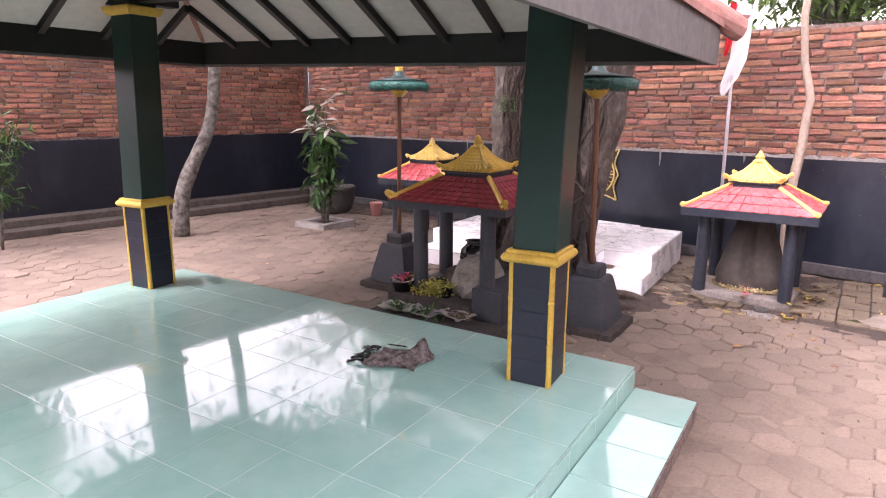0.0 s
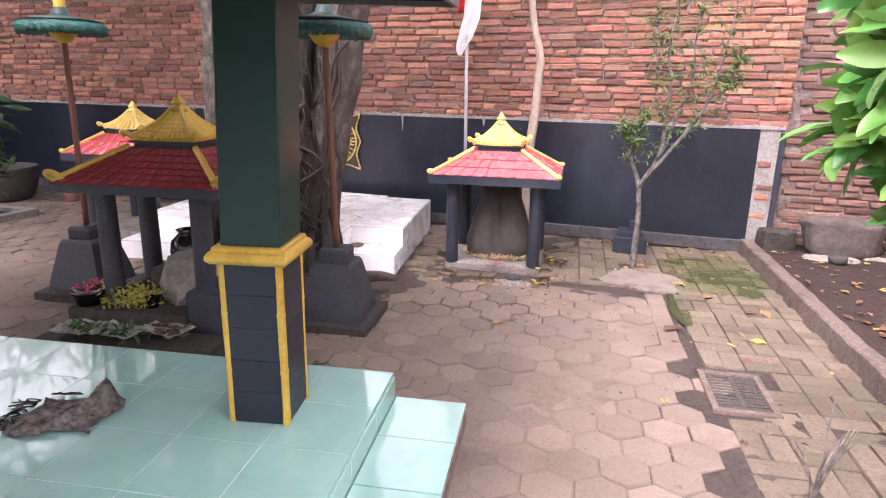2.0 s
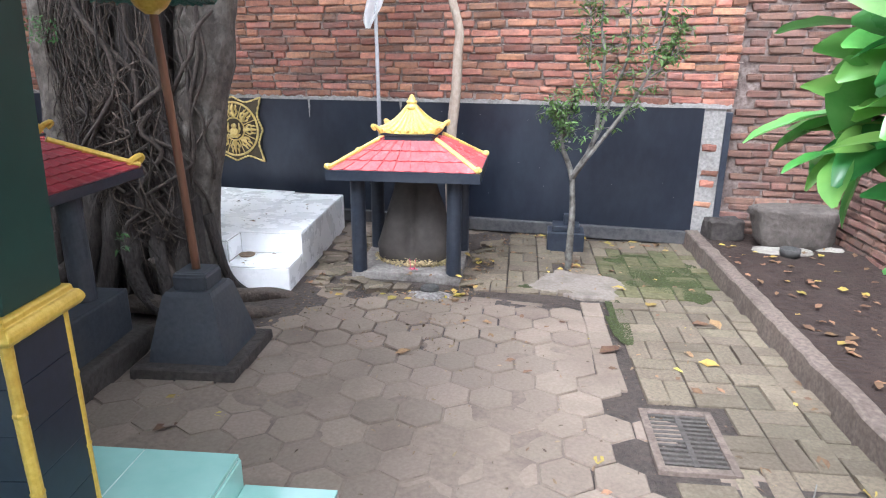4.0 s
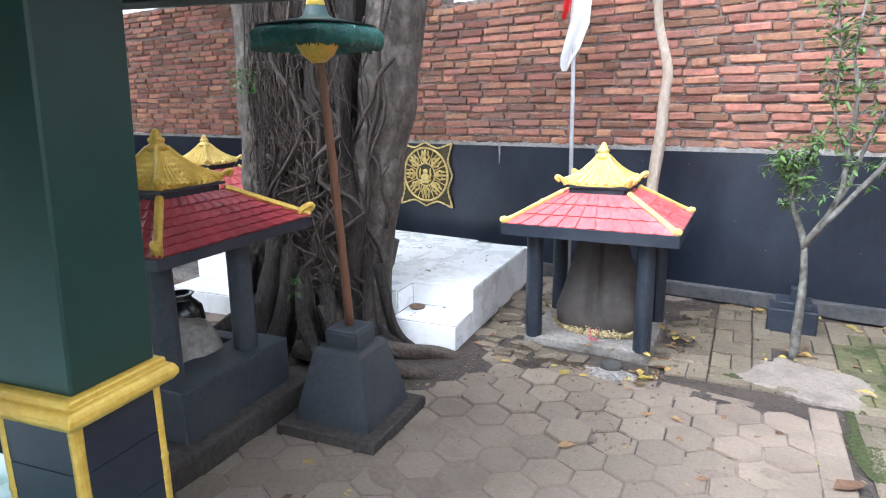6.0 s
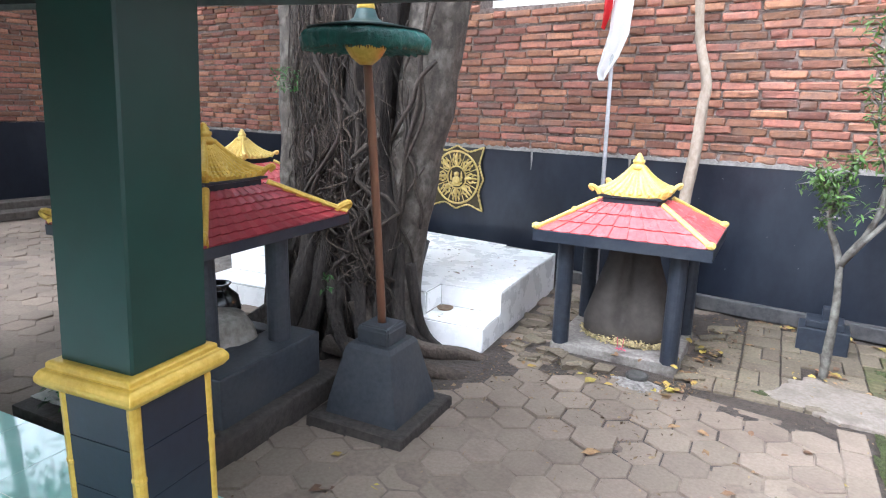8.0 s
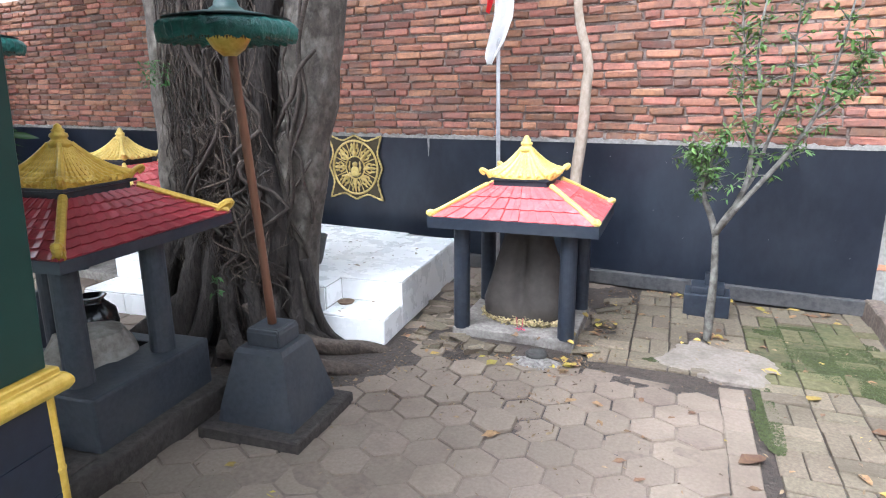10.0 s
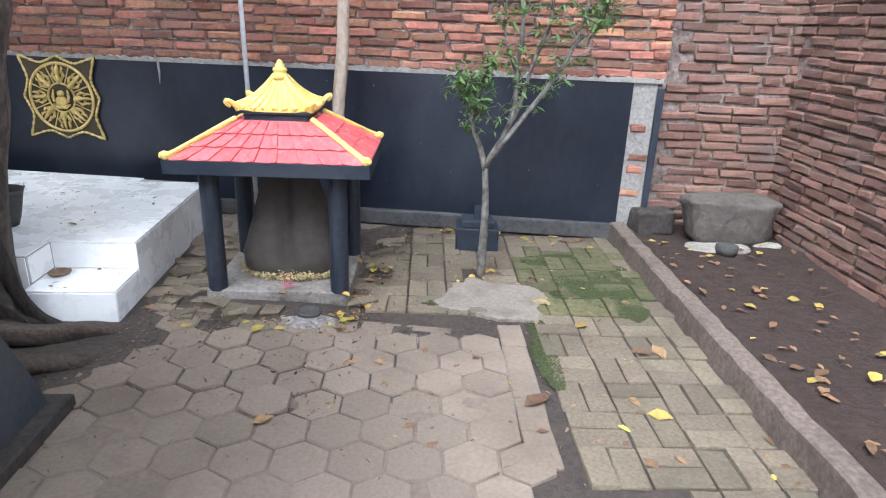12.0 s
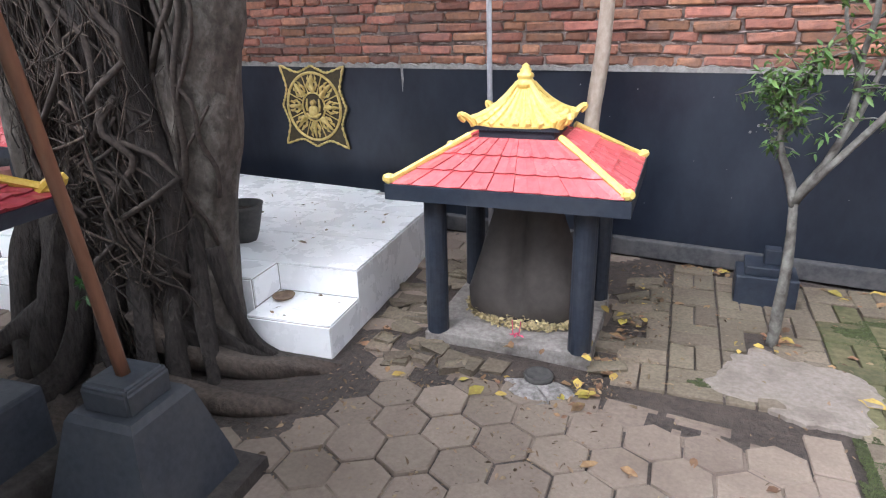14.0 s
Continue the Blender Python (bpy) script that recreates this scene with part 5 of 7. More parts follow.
# hanging aerial roots, knotted and crossing
V0 = bmesh.new()
for i in range(180):
    a = rf.uniform(-2.15, -0.80)
    rx, ry = rf.uniform(0.38, 0.47), rf.uniform(0.27, 0.36)
    z0, z1 = rf.uniform(0.7, 2.4), rf.uniform(-0.02, 1.0)
    pts = []
    n = 8
    for j in range(n):
        t = j / (n - 1)
        b = a + rf.gauss(0, 0.12) + 0.9 * (rf.random() - 0.5) * t
        w = 1.0 + 0.10 * (1 - (z0 + (z1 - z0) * t) / 2.2) + rf.gauss(0, 0.035)
        pts.append((-0.06 + rx * w * math.cos(b), ry * w * math.sin(b), z0 + (z1 - z0) * t))
    r = rf.choice((0.0016, 0.002, 0.0024, 0.003, 0.003, 0.004, 0.005, 0.007, 0.013))
    if r > 0.01:
        bm = bmesh.new()
        tube(bm, curve(pts, 18), lerp_list(r, r * 0.8, 18), 7, 0.5, i)
        part("aerial_root", bm, M_VINE, fig, "thick hanging aerial root", smooth=True)
    else:
        tube(V0, curve(pts, 18), lerp_list(r, r * 0.7, 18), 5, 0.3, i)
for i in range(170):
    a, z = rf.uniform(-2.2, -0.75), rf.uniform(0.1, 2.1)
    slope, span = rf.uniform(-0.20, 0.20), rf.uniform(0.03, 0.20)
    pts = []
    for j in range(6):
        b = a + (j - 2.5) * span
        w = 1.0 + 0.10 * (1 - z / 2.2) + rf.gauss(0.02, 0.05)
        pts.append((-0.06 + 0.44 * math.cos(b) * w, 0.34 * math.sin(b) * w, max(z + (j - 2.5) * slope + rf.gauss(0, 0.03), 0.0)))
    tube(V0, curve(pts, 12), [rf.choice((0.0012, 0.0017, 0.0026))] * 13, 5, 0.2, i)
for i, (a0, a1, z0, z1) in enumerate(((-2.4, -0.6, 0.35, 1.05), (-2.0, -0.3, 1.5, 0.7), (-1.7, -0.9, 0.1, 1.9), (-1.2, -2.2, 1.2, 1.8), (-1.3, -1.0, 2.1, 0.3), (-2.2, -0.9, 1.1, 1.6), (-0.7, -2.3, 0.5, 1.3))):
    pts = []
    for j in range(8):
        t = j / 7
        z = z0 + (z1 - z0) * t
        b = a0 + (a1 - a0) * t + rf.gauss(0, 0.12)
        cx = np.interp(z, (0.25, 1.0, 1.5, 2.0), (0.24, 0.31, 0.39, 0.47))
        rr = np.interp(z, (0.0, 0.5, 1.0), (0.16, 0.135, 0.16))
        pts.append((cx + rr * math.cos(b), 0.02 + rr * math.sin(b), z))
    bm = bmesh.new()
    tube(bm, curve(pts, 20), [(0.007, 0.009, 0.012)[i % 3]] * 21, 7, 0.5, i)
    part("climbing_root", bm, M_VINE, fig, "thin root climbing the bare stem", smooth=True)
tagged(part("root_tangle", V0, M_VINE, fig, "tangle of dark aerial roots", smooth=True), kind="stuff")
leaves("fern_growth", [((-0.26 + rf.uniform(-0.11, 0.11), -0.40 + rf.uniform(-0.03, 0.03), 1.50 + rf.uniform(-0.07, 0.06)), 0.026, 0.32, None) for _ in range(120)] + [((0.10 + rf.uniform(-0.05, 0.05), -0.46, 0.42 + rf.uniform(-0.05, 0.06)), 0.040, 0.3, None) for _ in range(18)], M_LEAF_DARK, fig, "small green fern sprigs", 0.5, rf)
# limbs and crown high above, out of view
bm = bmesh.new()
tips = []
for i in range(15):
    a = i * 2 * math.pi / 15 + rf.uniform(-0.2, 0.2)
    L_ = rf.uniform(2.2, 4.6)
    p0 = (rf.uniform(-0.5, 0.8), rf.uniform(0, 0.3), rf.uniform(2.9, 3.6))
    pts = curve([p0, (p0[0] + math.cos(a) * L_ * 0.5, p0[1] + math.sin(a) * L_ * 0.5, p0[2] + rf.uniform(0.5, 1.0)), (p0[0] + math.cos(a) * L_, p0[1] + math.sin(a) * L_, p0[2] + rf.uniform(0.7, 1.8))], 8)
    tube(bm, pts, lerp_list(0.08, 0.015, 8), 7, 0.2, i)
    tips += pts[3:]
# more limbs to the west, added so their leaves shade the far paving
for i in range(9):
    a = math.pi + rf.uniform(-0.75, 0.75)
    p0 = (-0.5, 0.1, rf.uniform(2.9, 3.6))
    L_ = rf.uniform(3.2, 5.2)
    pts = curve([p0, (p0[0] + math.cos(a) * L_ * 0.5, math.sin(a) * L_ * 0.5, p0[2] + rf.uniform(0.4, 0.9)), (p0[0] + math.cos(a) * L_, math.sin(a) * L_, p0[2] + rf.uniform(0.4, 1.2))], 8)
    tube(bm, pts, lerp_list(0.07, 0.015, 8), 7, 0.2, i)
    tips += pts[3:]
part("limbs", bm, M_BARK, fig, "spreading limbs, the western ones added for shade", smooth=True)
# leaves are denser on the added western limbs, to block sky light
leaves("crown", [((p.x + rf.gauss(0, 0.5), p.y + rf.gauss(0, 0.5), p.z + rf.gauss(0.2, 0.3)), 0.15, 0.40, None) for k, p in enumerate(tips) for _ in range(60 if k < 90 else 170)], M_LEAF_DARK, fig, "dark green leafy crown, thickened westward as added shade", 0.4, rf)

# ---- slender tree by the wall ----
st = thing("small_tree", pose(0.272, 5.80, 0), "slender young tree with lichen-grey forked stems and sparse leaves", "tree")
forks = [
    ([(0, 0, -0.03), (0.0, 0, 0.2), (0.0, 0, 0.42), (-0.015, 0.0, 0.64)], 0.026, 0.022),
    ([(-0.012, 0, 0.60), (-0.04, 0, 0.70), (-0.09, -0.02, 0.83), (-0.085, -0.03, 0.93), (-0.05, -0.02, 1.06), (0.0, 0, 1.18)], 0.022, 0.007),
    ([(-0.01, 0, 0.62), (0.03, 0, 0.70), (0.085, 0.02, 0.80), (0.125, 0.03, 0.95), (0.12, 0.02, 1.15), (0.14, 0.0, 1.35), (0.10, 0, 1.6), (0.13, 0, 1.9)], 0.024, 0.005),
    ([(-0.005, 0, 0.63), (0.07, -0.02, 0.75), (0.20, -0.04, 0.94), (0.31, -0.05, 1.10), (0.40, -0.05, 1.28), (0.46, -0.02, 1.55), (0.50, 0, 1.85)], 0.018, 0.005),
    ([(0.085, 0.02, 0.82), (0.15, 0.05, 0.95), (0.20, 0.08, 1.15), (0.28, 0.1, 1.4), (0.27, 0.1, 1.7), (0.32, 0.1, 1.95)], 0.015, 0.004),
    ([(0.12, 0.02, 1.1), (0.05, 0.06, 1.3), (0.04, 0.1, 1.55), (0.0, 0.1, 1.85)], 0.010, 0.004),
    ([(-0.085, -0.03, 0.9), (-0.12, -0.05, 0.98), (-0.14, -0.06, 1.06)], 0.008, 0.003),
    ([(0.40, -0.05, 1.25), (0.50, -0.08, 1.35), (0.56, -0.08, 1.55)], 0.008, 0.003)]
tw = []
for i, (pts, r0, r1) in enumerate(forks):
    c = curve(pts, 12)
    bm = bmesh.new()
    tube(bm, c, lerp_list(r0 * 0.88, r1 * 0.88, 12), 9, 0.45, i + 40)
    part("stem" if i else "trunk", bm, M_BARK_GREY, st, "lichen-grey stem", smooth=True)
    if i:
        tw.append(c[5:] if i > 1 else c[3:])
rt = random.Random(9)
spots = []
bm = bmesh.new()
for k_, c in enumerate(tw):
    for p in c:
        if p.z < 0.82:
            continue
        for _ in range(4 if k_ else 6):
            d = Vector((rt.gauss(0, 1), rt.gauss(0, 1), rt.gauss(0.4, 0.6))).normalized() * rt.uniform(0.04, 0.15)
            tube(bm, [p, p + d * 0.6 + Vector((0, 0, 0.01)), p + d], [0.0035, 0.0028, 0.0015], 5)
            for _ in range(9 if k_ else 7):
                f = rt.uniform(0.4, 1.1)
                spots.append((p + d * f + Vector((rt.gauss(0, 0.014), rt.gauss(0, 0.014), rt.gauss(0, 0.014))), rt.uniform(0.03, 0.05), 0.30, None))
tagged(part("twig_growth", bm, M_BARK_GREY, st, "thin grey twigs", smooth=True), kind="stuff")
leaves("foliage", spots, M_LEAF, st, "sparse small green leaves", 0.35, rt)

# ---- pale bent stem, leaning stem, and flagpoles ----
bt = thing("bent_sapling", pose(-0.665, 6.36, 0), "tall pale bent tree stem behind the shrine", "tree")
bm = bmesh.new()
c = curve([(-0.02, 0, -0.03), (-0.03, 0, 0.5), (-0.03, 0, 0.80), (0.0, 0, 1.10), (0.012, 0, 1.40), (0.028, 0, 1.53), (0.0, 0, 1.66), (-0.05, 0, 1.83), (-0.075, 0, 2.05), (-0.09, 0.0, 2.3), (0.0, 0.1, 2.9), (0.1, 0.2, 3.6)], 34)
tube(bm, c, lerp_list(0.042, 0.024, 34), 12, 0.35, 3)
part("stem", bm, M_BARK_PALE, bt, "pale bent stem", smooth=True)
leaves("foliage", [((0.1 + rt.gauss(0, 0.5), 0.1 + rt.gauss(0, 0.4), 3.3 + rt.gauss(0, 0.4)), 0.09, 0.34, None) for _ in range(700)], M_LEAF_DARK, bt, "leaves high above the wall, added out of view", 0.4, rt)
lt = thing("leaning_tree", pose(-6.35, 3.55, 0), "leaning rough grey tree stem beside the black wall", "tree")
bm = bmesh.new()
tube(bm, curve([(0, 0, -0.03), (0.02, 0.05, 0.5), (0.05, 0.24, 0.9), (0.08, 0.42, 1.3), (0.10, 0.52, 1.9), (0.05, 0.6, 2.8), (0, 0.7, 4.4)], 22), lerp_list(0.09, 0.055, 22), 12, 0.3, 6)
part("stem", bm, M_BARK_GREY, lt, "rough grey leaning stem", smooth=True)
# wide unseen leaf canopy, added to shade the western ground
leaves("foliage", [((rt.gauss(0.0, 1.1), 0.5 + rt.gauss(0, 1.5), 4.5 + rt.gauss(0, 0.4)), 0.16, 0.42, None) for _ in range(13000)], M_LEAF_DARK, lt, "leaves high above the wall, added out of view", 0.4, rt)


def flag(x, y, lean, ztop, zb, label):
    f = thing("flagpole", pose(x, y, 0), label, "flag", "flags along the wall")
    bm = bmesh.new()
    tube(bm, [(0, 0, -0.03), (lean * 0.5, 0, ztop * 0.5), (lean, 0, ztop)], [0.016, 0.015, 0.012], 12)
    part("pole", bm, M_STEEL, f, "grey steel pole", smooth=True)
    # limp cloth gathered along the pole: red at the hoist side, white below it
    for name, material, rows in (("red_stripe", M_FLAG_R, ((0.0, -0.06, 0.04), (0.30, -0.075, 0.01), (0.48, -0.085, -0.03), (0.56, -0.085, -0.06))), ("white_stripe", M_FLAG_W, ((0.0, 0.0, 0.13), (0.3, -0.01, 0.145), (0.6, -0.03, 0.13), (0.8, -0.075, 0.07), (0.93, -0.10, 0.0), (1.0, -0.07, -0.03)))):
        bm = bmesh.new()
        n, m_ = 16, 20
        ts = [r[0] for r in rows]
        g = {}
        for j in range(m_ + 1):
            t = ts[-1] * j / m_
            a, b = np.interp(t, ts, [r[1] for r in rows]), np.interp(t, ts, [r[2] for r in rows])
            z = ztop - 0.02 - (ztop - zb) * t
            for i in range(n + 1):
                s = i / n
                g[i, j] = bm.verts.new((lean * z / ztop + a + (b - a) * s, -0.02 + 0.022 * math.sin(s * 9 + t * 3) * (0.4 + t) - (0.008 if name[0] == "w" else 0), z - 0.05 * s * (1 - t)))
        for i in range(n):
            for j in range(m_):
                bm.faces.new((g[i, j], g[i + 1, j], g[i + 1, j + 1], g[i, j + 1]))
        part(name, bm, material, f, "limp red cloth" if name[0] == "r" else "limp white cloth", smooth=True)


flag(-1.29, 6.42, -0.03, 2.42, 1.60, "red and white flag hanging limp from a thin grey pole")
flag(-3.85, 6.45, -0.03, 2.60, 1.95, "red and white flag on a thin pole behind the fig tree")

# stepped black block at the wall foot
blk = thing("stepped_block", pose(0.215, 6.28, 0, 0, 0, 5), "small stepped black cement block at the wall foot", "block")
part("base", boxes((-0.135, -0.10, -0.02, 0.135, 0.10, 0.14), bev=0.008), M_POST, blk)
part("middle", boxes((-0.10, -0.085, 0.14, 0.10, 0.085, 0.185), bev=0.006), M_POST, blk)
part("stub", boxes((-0.02, -0.035, 0.185, 0.05, 0.035, 0.26), bev=0.006), M_POST, blk)

# ---- stones on the soil bed ----
def boulder(name, x, y, z, dims, seed, material, label, rot=0, flat=0.8, p=3.0, taper=0.0, square_off=0.55):
    bm = bmesh.new()
    rings = []
    for i in range(19):
        a = -math.pi / 2 + math.pi * i / 18
        ring = []
        for j in range(40):
            t = 2 * math.pi * j / 40
            c, s_ = math.cos(t), math.sin(t)
            q = (abs(c) ** p + abs(s_) ** p) ** (-1 / p)
            h = max(abs(math.cos(a)), 0.02) ** square_off
            w = 1 + 0.14 * noise.noise(Vector((c * 1.6 + seed, s_ * 1.6, a * 1.3))) + 0.07 * noise.noise(Vector((c * 5 + seed, s_ * 5, a * 4)))
            w *= 1 + taper * math.sin(a)
            ring.append((c * q * h * dims[0] * w, s_ * q * h * dims[1] * w, dims[2] * math.copysign(abs(math.sin(a)) ** flat, a) + dims[2] + 0.012 * noise.noise(Vector((c * 3, s_ * 3, seed)))))
        rings.append(ring)
    loft(bm, rings)
    ob = part(name, bm, material, smooth=True)
    ob.matrix_world = pose(x, y, z, 0, 0, rot)
    return tagged(ob, label, "stone")


boulder("boulder", 1.81, 6.50, 0.05, (0.285, 0.16, 0.16), 3, M_STONE, "large flat-topped brown stone on pale footing", 8, 0.42, 3.0, 0.22, 0.42)
boulder("block_stone", 1.37, 6.63, 0.05, (0.135, 0.09, 0.085), 8, M_DARK_STONE, "squarish dark stone against the wall end", 20, 0.3, 7, 0.0, 0.25)
boulder("footing_stone", 1.72, 6.32, 0.055, (0.20, 0.10, 0.022), 5, M_PALE_STONE, "pale cement footing under the brown stone", 10)
boulder("footing_stone", 2.04, 6.42, 0.055, (0.10, 0.06, 0.022), 6, M_PALE_STONE, "pale cement footing under the brown stone", -15)
cup = part("clay_cup", lathe([(0.06, 0.0), (0.066, 0.03), (0.066, 0.055), (0.056, 0.055), (0.05, 0.03)], 20), M_POT, None, smooth=True)
cup.location = (1.74, 6.22, 0.075)
tagged(cup, "short dark clay cup on the soil", "cup")

# ---- planting at the far corner ----
blk = thing("planter_ring", pose(-5.66, 5.10, 0, 0, 0, 5), "square pale cement planter ring set in the paving", "planter")
for a in range(4):
    place(part("side", boxes((-0.27, -0.27, -0.03, 0.17, -0.17, 0.07), bev=0.006), M_CEMENT, blk), pose(0, 0, 0, 0, 0, 90 * a))
part("soil", boxes((-0.168, -0.168, -0.03, 0.168, 0.168, 0.035)), M_DIRT, blk)
sh = thing("tall_shrub", pose(-5.66, 5.10, 0.03), "tall leafy shrub with white-tipped upper leaves", "shrub")
bm = bmesh.new()
spg, spw = [], []
for i in range(6):
    c = curve([(0.03 * math.cos(i), 0.03 * math.sin(i), 0), (0.07 * math.cos(i * 1.1), 0.07 * math.sin(i * 1.1), 0.7), (0.10 * math.cos(i * 1.3) + 0.02, 0.10 * math.sin(i * 1.3), 1.1 + 0.09 * i)], 12)
    tube(bm, c, lerp_list(0.014, 0.005, 12), 7, 0.2, i)
    for p in c[3:]:
        for _ in range(5):
            q = p + Vector((rt.gauss(0, 0.08), rt.gauss(0, 0.08), rt.gauss(0, 0.05)))
            (spw if q.z > 1.15 and rt.random() < 0.55 else spg).append((q, 0.20 if q.z < 1.2 else 0.17, 0.28, None))
part("forked_stem", bm, M_BARK_GREY, sh, smooth=True)
leaves("foliage", spg, M_LEAF_DARK, sh, "long green leaves", 0.55, rt)
leaves("pale_leaves", spw, M_LEAF_WHITE, sh, "white and pale green leaves", 0.2, rt)
bp = part("big_pot", lathe([(0.20, 0), (0.26, 0.05), (0.31, 0.20), (0.32, 0.34), (0.33, 0.38), (0.29, 0.38), (0.27, 0.3), (0.02, 0.3)], 28), M_POT, None, smooth=True)
bp.location = (-6.45, 5.85, -0.01)
tagged(bp, "large dark round pot near the corner", "pot")
bk = part("pink_bucket", lathe([(0.07, 0), (0.09, 0.18), (0.094, 0.185), (0.085, 0.185), (0.066, 0.02)], 20), M_PINK, None, smooth=True)
bk.location = (-5.75, 6.05, 0.0)
tagged(bk, "small pale pink plastic bucket on the paving", "bucket")
sb = thing("side_shrub", pose(-7.0, 1.95, 0.0), "low green shrub against the black wall", "shrub")
bm = bmesh.new()
sp = []
for i in range(7):
    a = i * 0.9
    c = curve([(0, 0, 0), (0.1 * math.cos(a), 0.1 * math.sin(a), 0.75), (0.28 * math.cos(a), 0.28 * math.sin(a), 1.20 + 0.05 * i)], 9)
    tube(bm, c, lerp_list(0.013, 0.004, 9), 6)
    sp += [(p + Vector((rt.gauss(0, 0.08), rt.gauss(0, 0.08), rt.gauss(0, 0.06))), 0.12, 0.2, None) for p in c[3:] for _ in range(12)]
part("forked_stem", bm, M_BARK_GREY, sb, smooth=True)
leaves("foliage", sp, M_LEAF_DARK, sb, "narrow dark leaves", 0.5, rt)

# ---- broad-leaved shrub near the kerb ----
BL_V = []
BL_F = []
for i in range(9):
    t = i / 8
    w = 0.5 * math.sin(math.pi * min(1, t * 0.93 + 0.05)) ** 0.75 * (0.34 + 0.16 * t)
    for s in (-1, -0.5, 0, 0.5, 1):
        BL_V.append((w * s, t, 0.10 * abs(s) ** 1.5 * w * 3 - 0.22 * t * t + (0.012 * math.sin(i * 2.1) if abs(s) == 1 else 0)))
for i in range(8):
    for j in range(4):
        a = i * 5 + j
        BL_F.append((a, a + 1, a + 6, a + 5))
big_leaf = bpy.data.meshes.new("leaf")
big_leaf.from_pydata(BL_V, [], BL_F)
big_leaf.materials.append(M_LEAF_BIG)
big_leaf.shade_smooth()
bs = thing("broad_leaved_shrub", pose(1.195, 2.82, 0.03), "broad-leaved glossy green shrub growing beside the kerb", "shrub")
bm = bmesh.new()
rb = random.Random(15)
tube(bm, curve([(0.05, 0, -0.06), (0.03, 0, 0.45), (-0.02, 0.0, 0.95), (-0.03, 0, 1.5)], 12), lerp_list(0.040, 0.022, 12), 10, 0.3, 2)
tw = []
for i in range(22):
    a = rb.uniform(0, 2 * math.pi) if i > 5 else math.pi + rb.uniform(-0.25, 0.6)
    z = rb.uniform(1.08, 1.45) if i > 5 else 1.02 + 0.06 * i
    L_ = (rb.uniform(0.15, 0.32) if i > 5 else 0.32) * (1.0 if math.sin(a) < 0.2 else 0.6)
    c = curve([(-0.03, 0, z), (-0.03 + math.cos(a) * L_ * 0.5, math.sin(a) * L_ * 0.5, z + rb.uniform(0.05, 0.2)), (-0.03 + math.cos(a) * L_, math.sin(a) * L_, z + rb.uniform(0.1, 0.5))], 8)
    tube(bm, c, lerp_list(0.012, 0.005, 8), 7)
    tw.append((c, a))
part("forked_stem", bm, M_BARK_GREY, bs, "grey-brown stems", smooth=True)
for c, a in tw:
    for p in c[2:]:
        for _ in range(4):
            ob = new("leaf", big_leaf)
            ob.parent = bs
            ob.matrix_basis = pose(p.x, p.y, p.z, rb.gauss(8, 32), rb.gauss(0, 32), math.degrees(a) - 90 + rb.uniform(-95, 95)) @ Matrix.Scale(rb.uniform(0.11, 0.19), 4)
bm = bmesh.new()
tube(bm, curve([(-0.02, 0, 1.02), (-0.16, 0.03, 1.16), (-0.30, 0.06, 1.24), (-0.38, 0.06, 1.26)], 10), lerp_list(0.010, 0.004, 10), 7)
part("stem", bm, M_BARK_GREY, bs, "grey-brown twig", smooth=True)
for lx, ly, lz, rx, ry, rz, sc in ((-0.35, 0.06, 1.25, -8, 0, 92, 0.165), (-0.34, 0.06, 1.245, -22, 20, 60, 0.13), (-0.27, 0.08, 1.22, -62, 10, 80, 0.18), (-0.30, 0.09, 1.235, -40, -10, 50, 0.15), (-0.22, 0.05, 1.225, -70, 0, 110, 0.17), (-0.22, 0.04, 1.20, 20, 30, 100, 0.15), (-0.18, 0.04, 1.20, 35, -20, 80, 0.16)):
    ob = new("leaf", big_leaf)
    ob.parent = bs
    ob.matrix_basis = pose(lx, ly, lz, rx, ry, rz) @ Matrix.Scale(sc, 4)
wd = thing("dry_stalks", pose(1.0, 3.10, 0), "tuft of thin dry stalks rising from the paving", "weeds")
for i in range(9):
    a = rb.uniform(0, 6.28)
    bm = bmesh.new()
    tube(bm, curve([(0, 0, -0.02), (0.03 * math.cos(a), 0.03 * math.sin(a), 0.12), (0.09 * math.cos(a), 0.09 * math.sin(a), rb.uniform(0.2, 0.34))], 6), lerp_list(0.005, 0.002, 6), 5)
    part("stalk", bm, M_BARK_GREY, wd, smooth=True)

# ---- bundle on the pavilion floor ----
bm = bmesh.new()
n = 22
g = {}
for i in range(n + 1):
    for j in range(n + 1):
        s, t = i / n - 0.5, j / n - 0.5
        sag = 0.035 * (1 - (2 * s) ** 2) * (1 - (2 * t) ** 2)
        ridge = 0.085 * math.exp(-((s - 0.28) / 0.10) ** 2) * math.exp(-((t - 0.30) / 0.28) ** 2)
        g[i, j] = bm.verts.new((s * 0.30 + 0.02 * math.sin(t * 6), t * 0.24 + 0.02 * math.sin(s * 7), 0.010 + sag + ridge + 0.012 * noise.noise(Vector((s * 9, t * 9, 1)))))
for i in range(n):
    for j in range(n):
        bm.faces.new((g[i, j], g[i + 1, j], g[i + 1, j + 1], g[i, j + 1]))
bmesh.ops.solidify(bm, geom=bm.faces[:], thickness=0.008)
cl = thing("cloth_bundle", pose(-1.50, 2.36, 0.199, 0, 0, 20), "folded grey patterned cloth with dark fringe on the floor", "cloth")
part("cloth", bm, M_CLOTH, cl, "grey patterned cloth", smooth=True)
bm = bmesh.new()
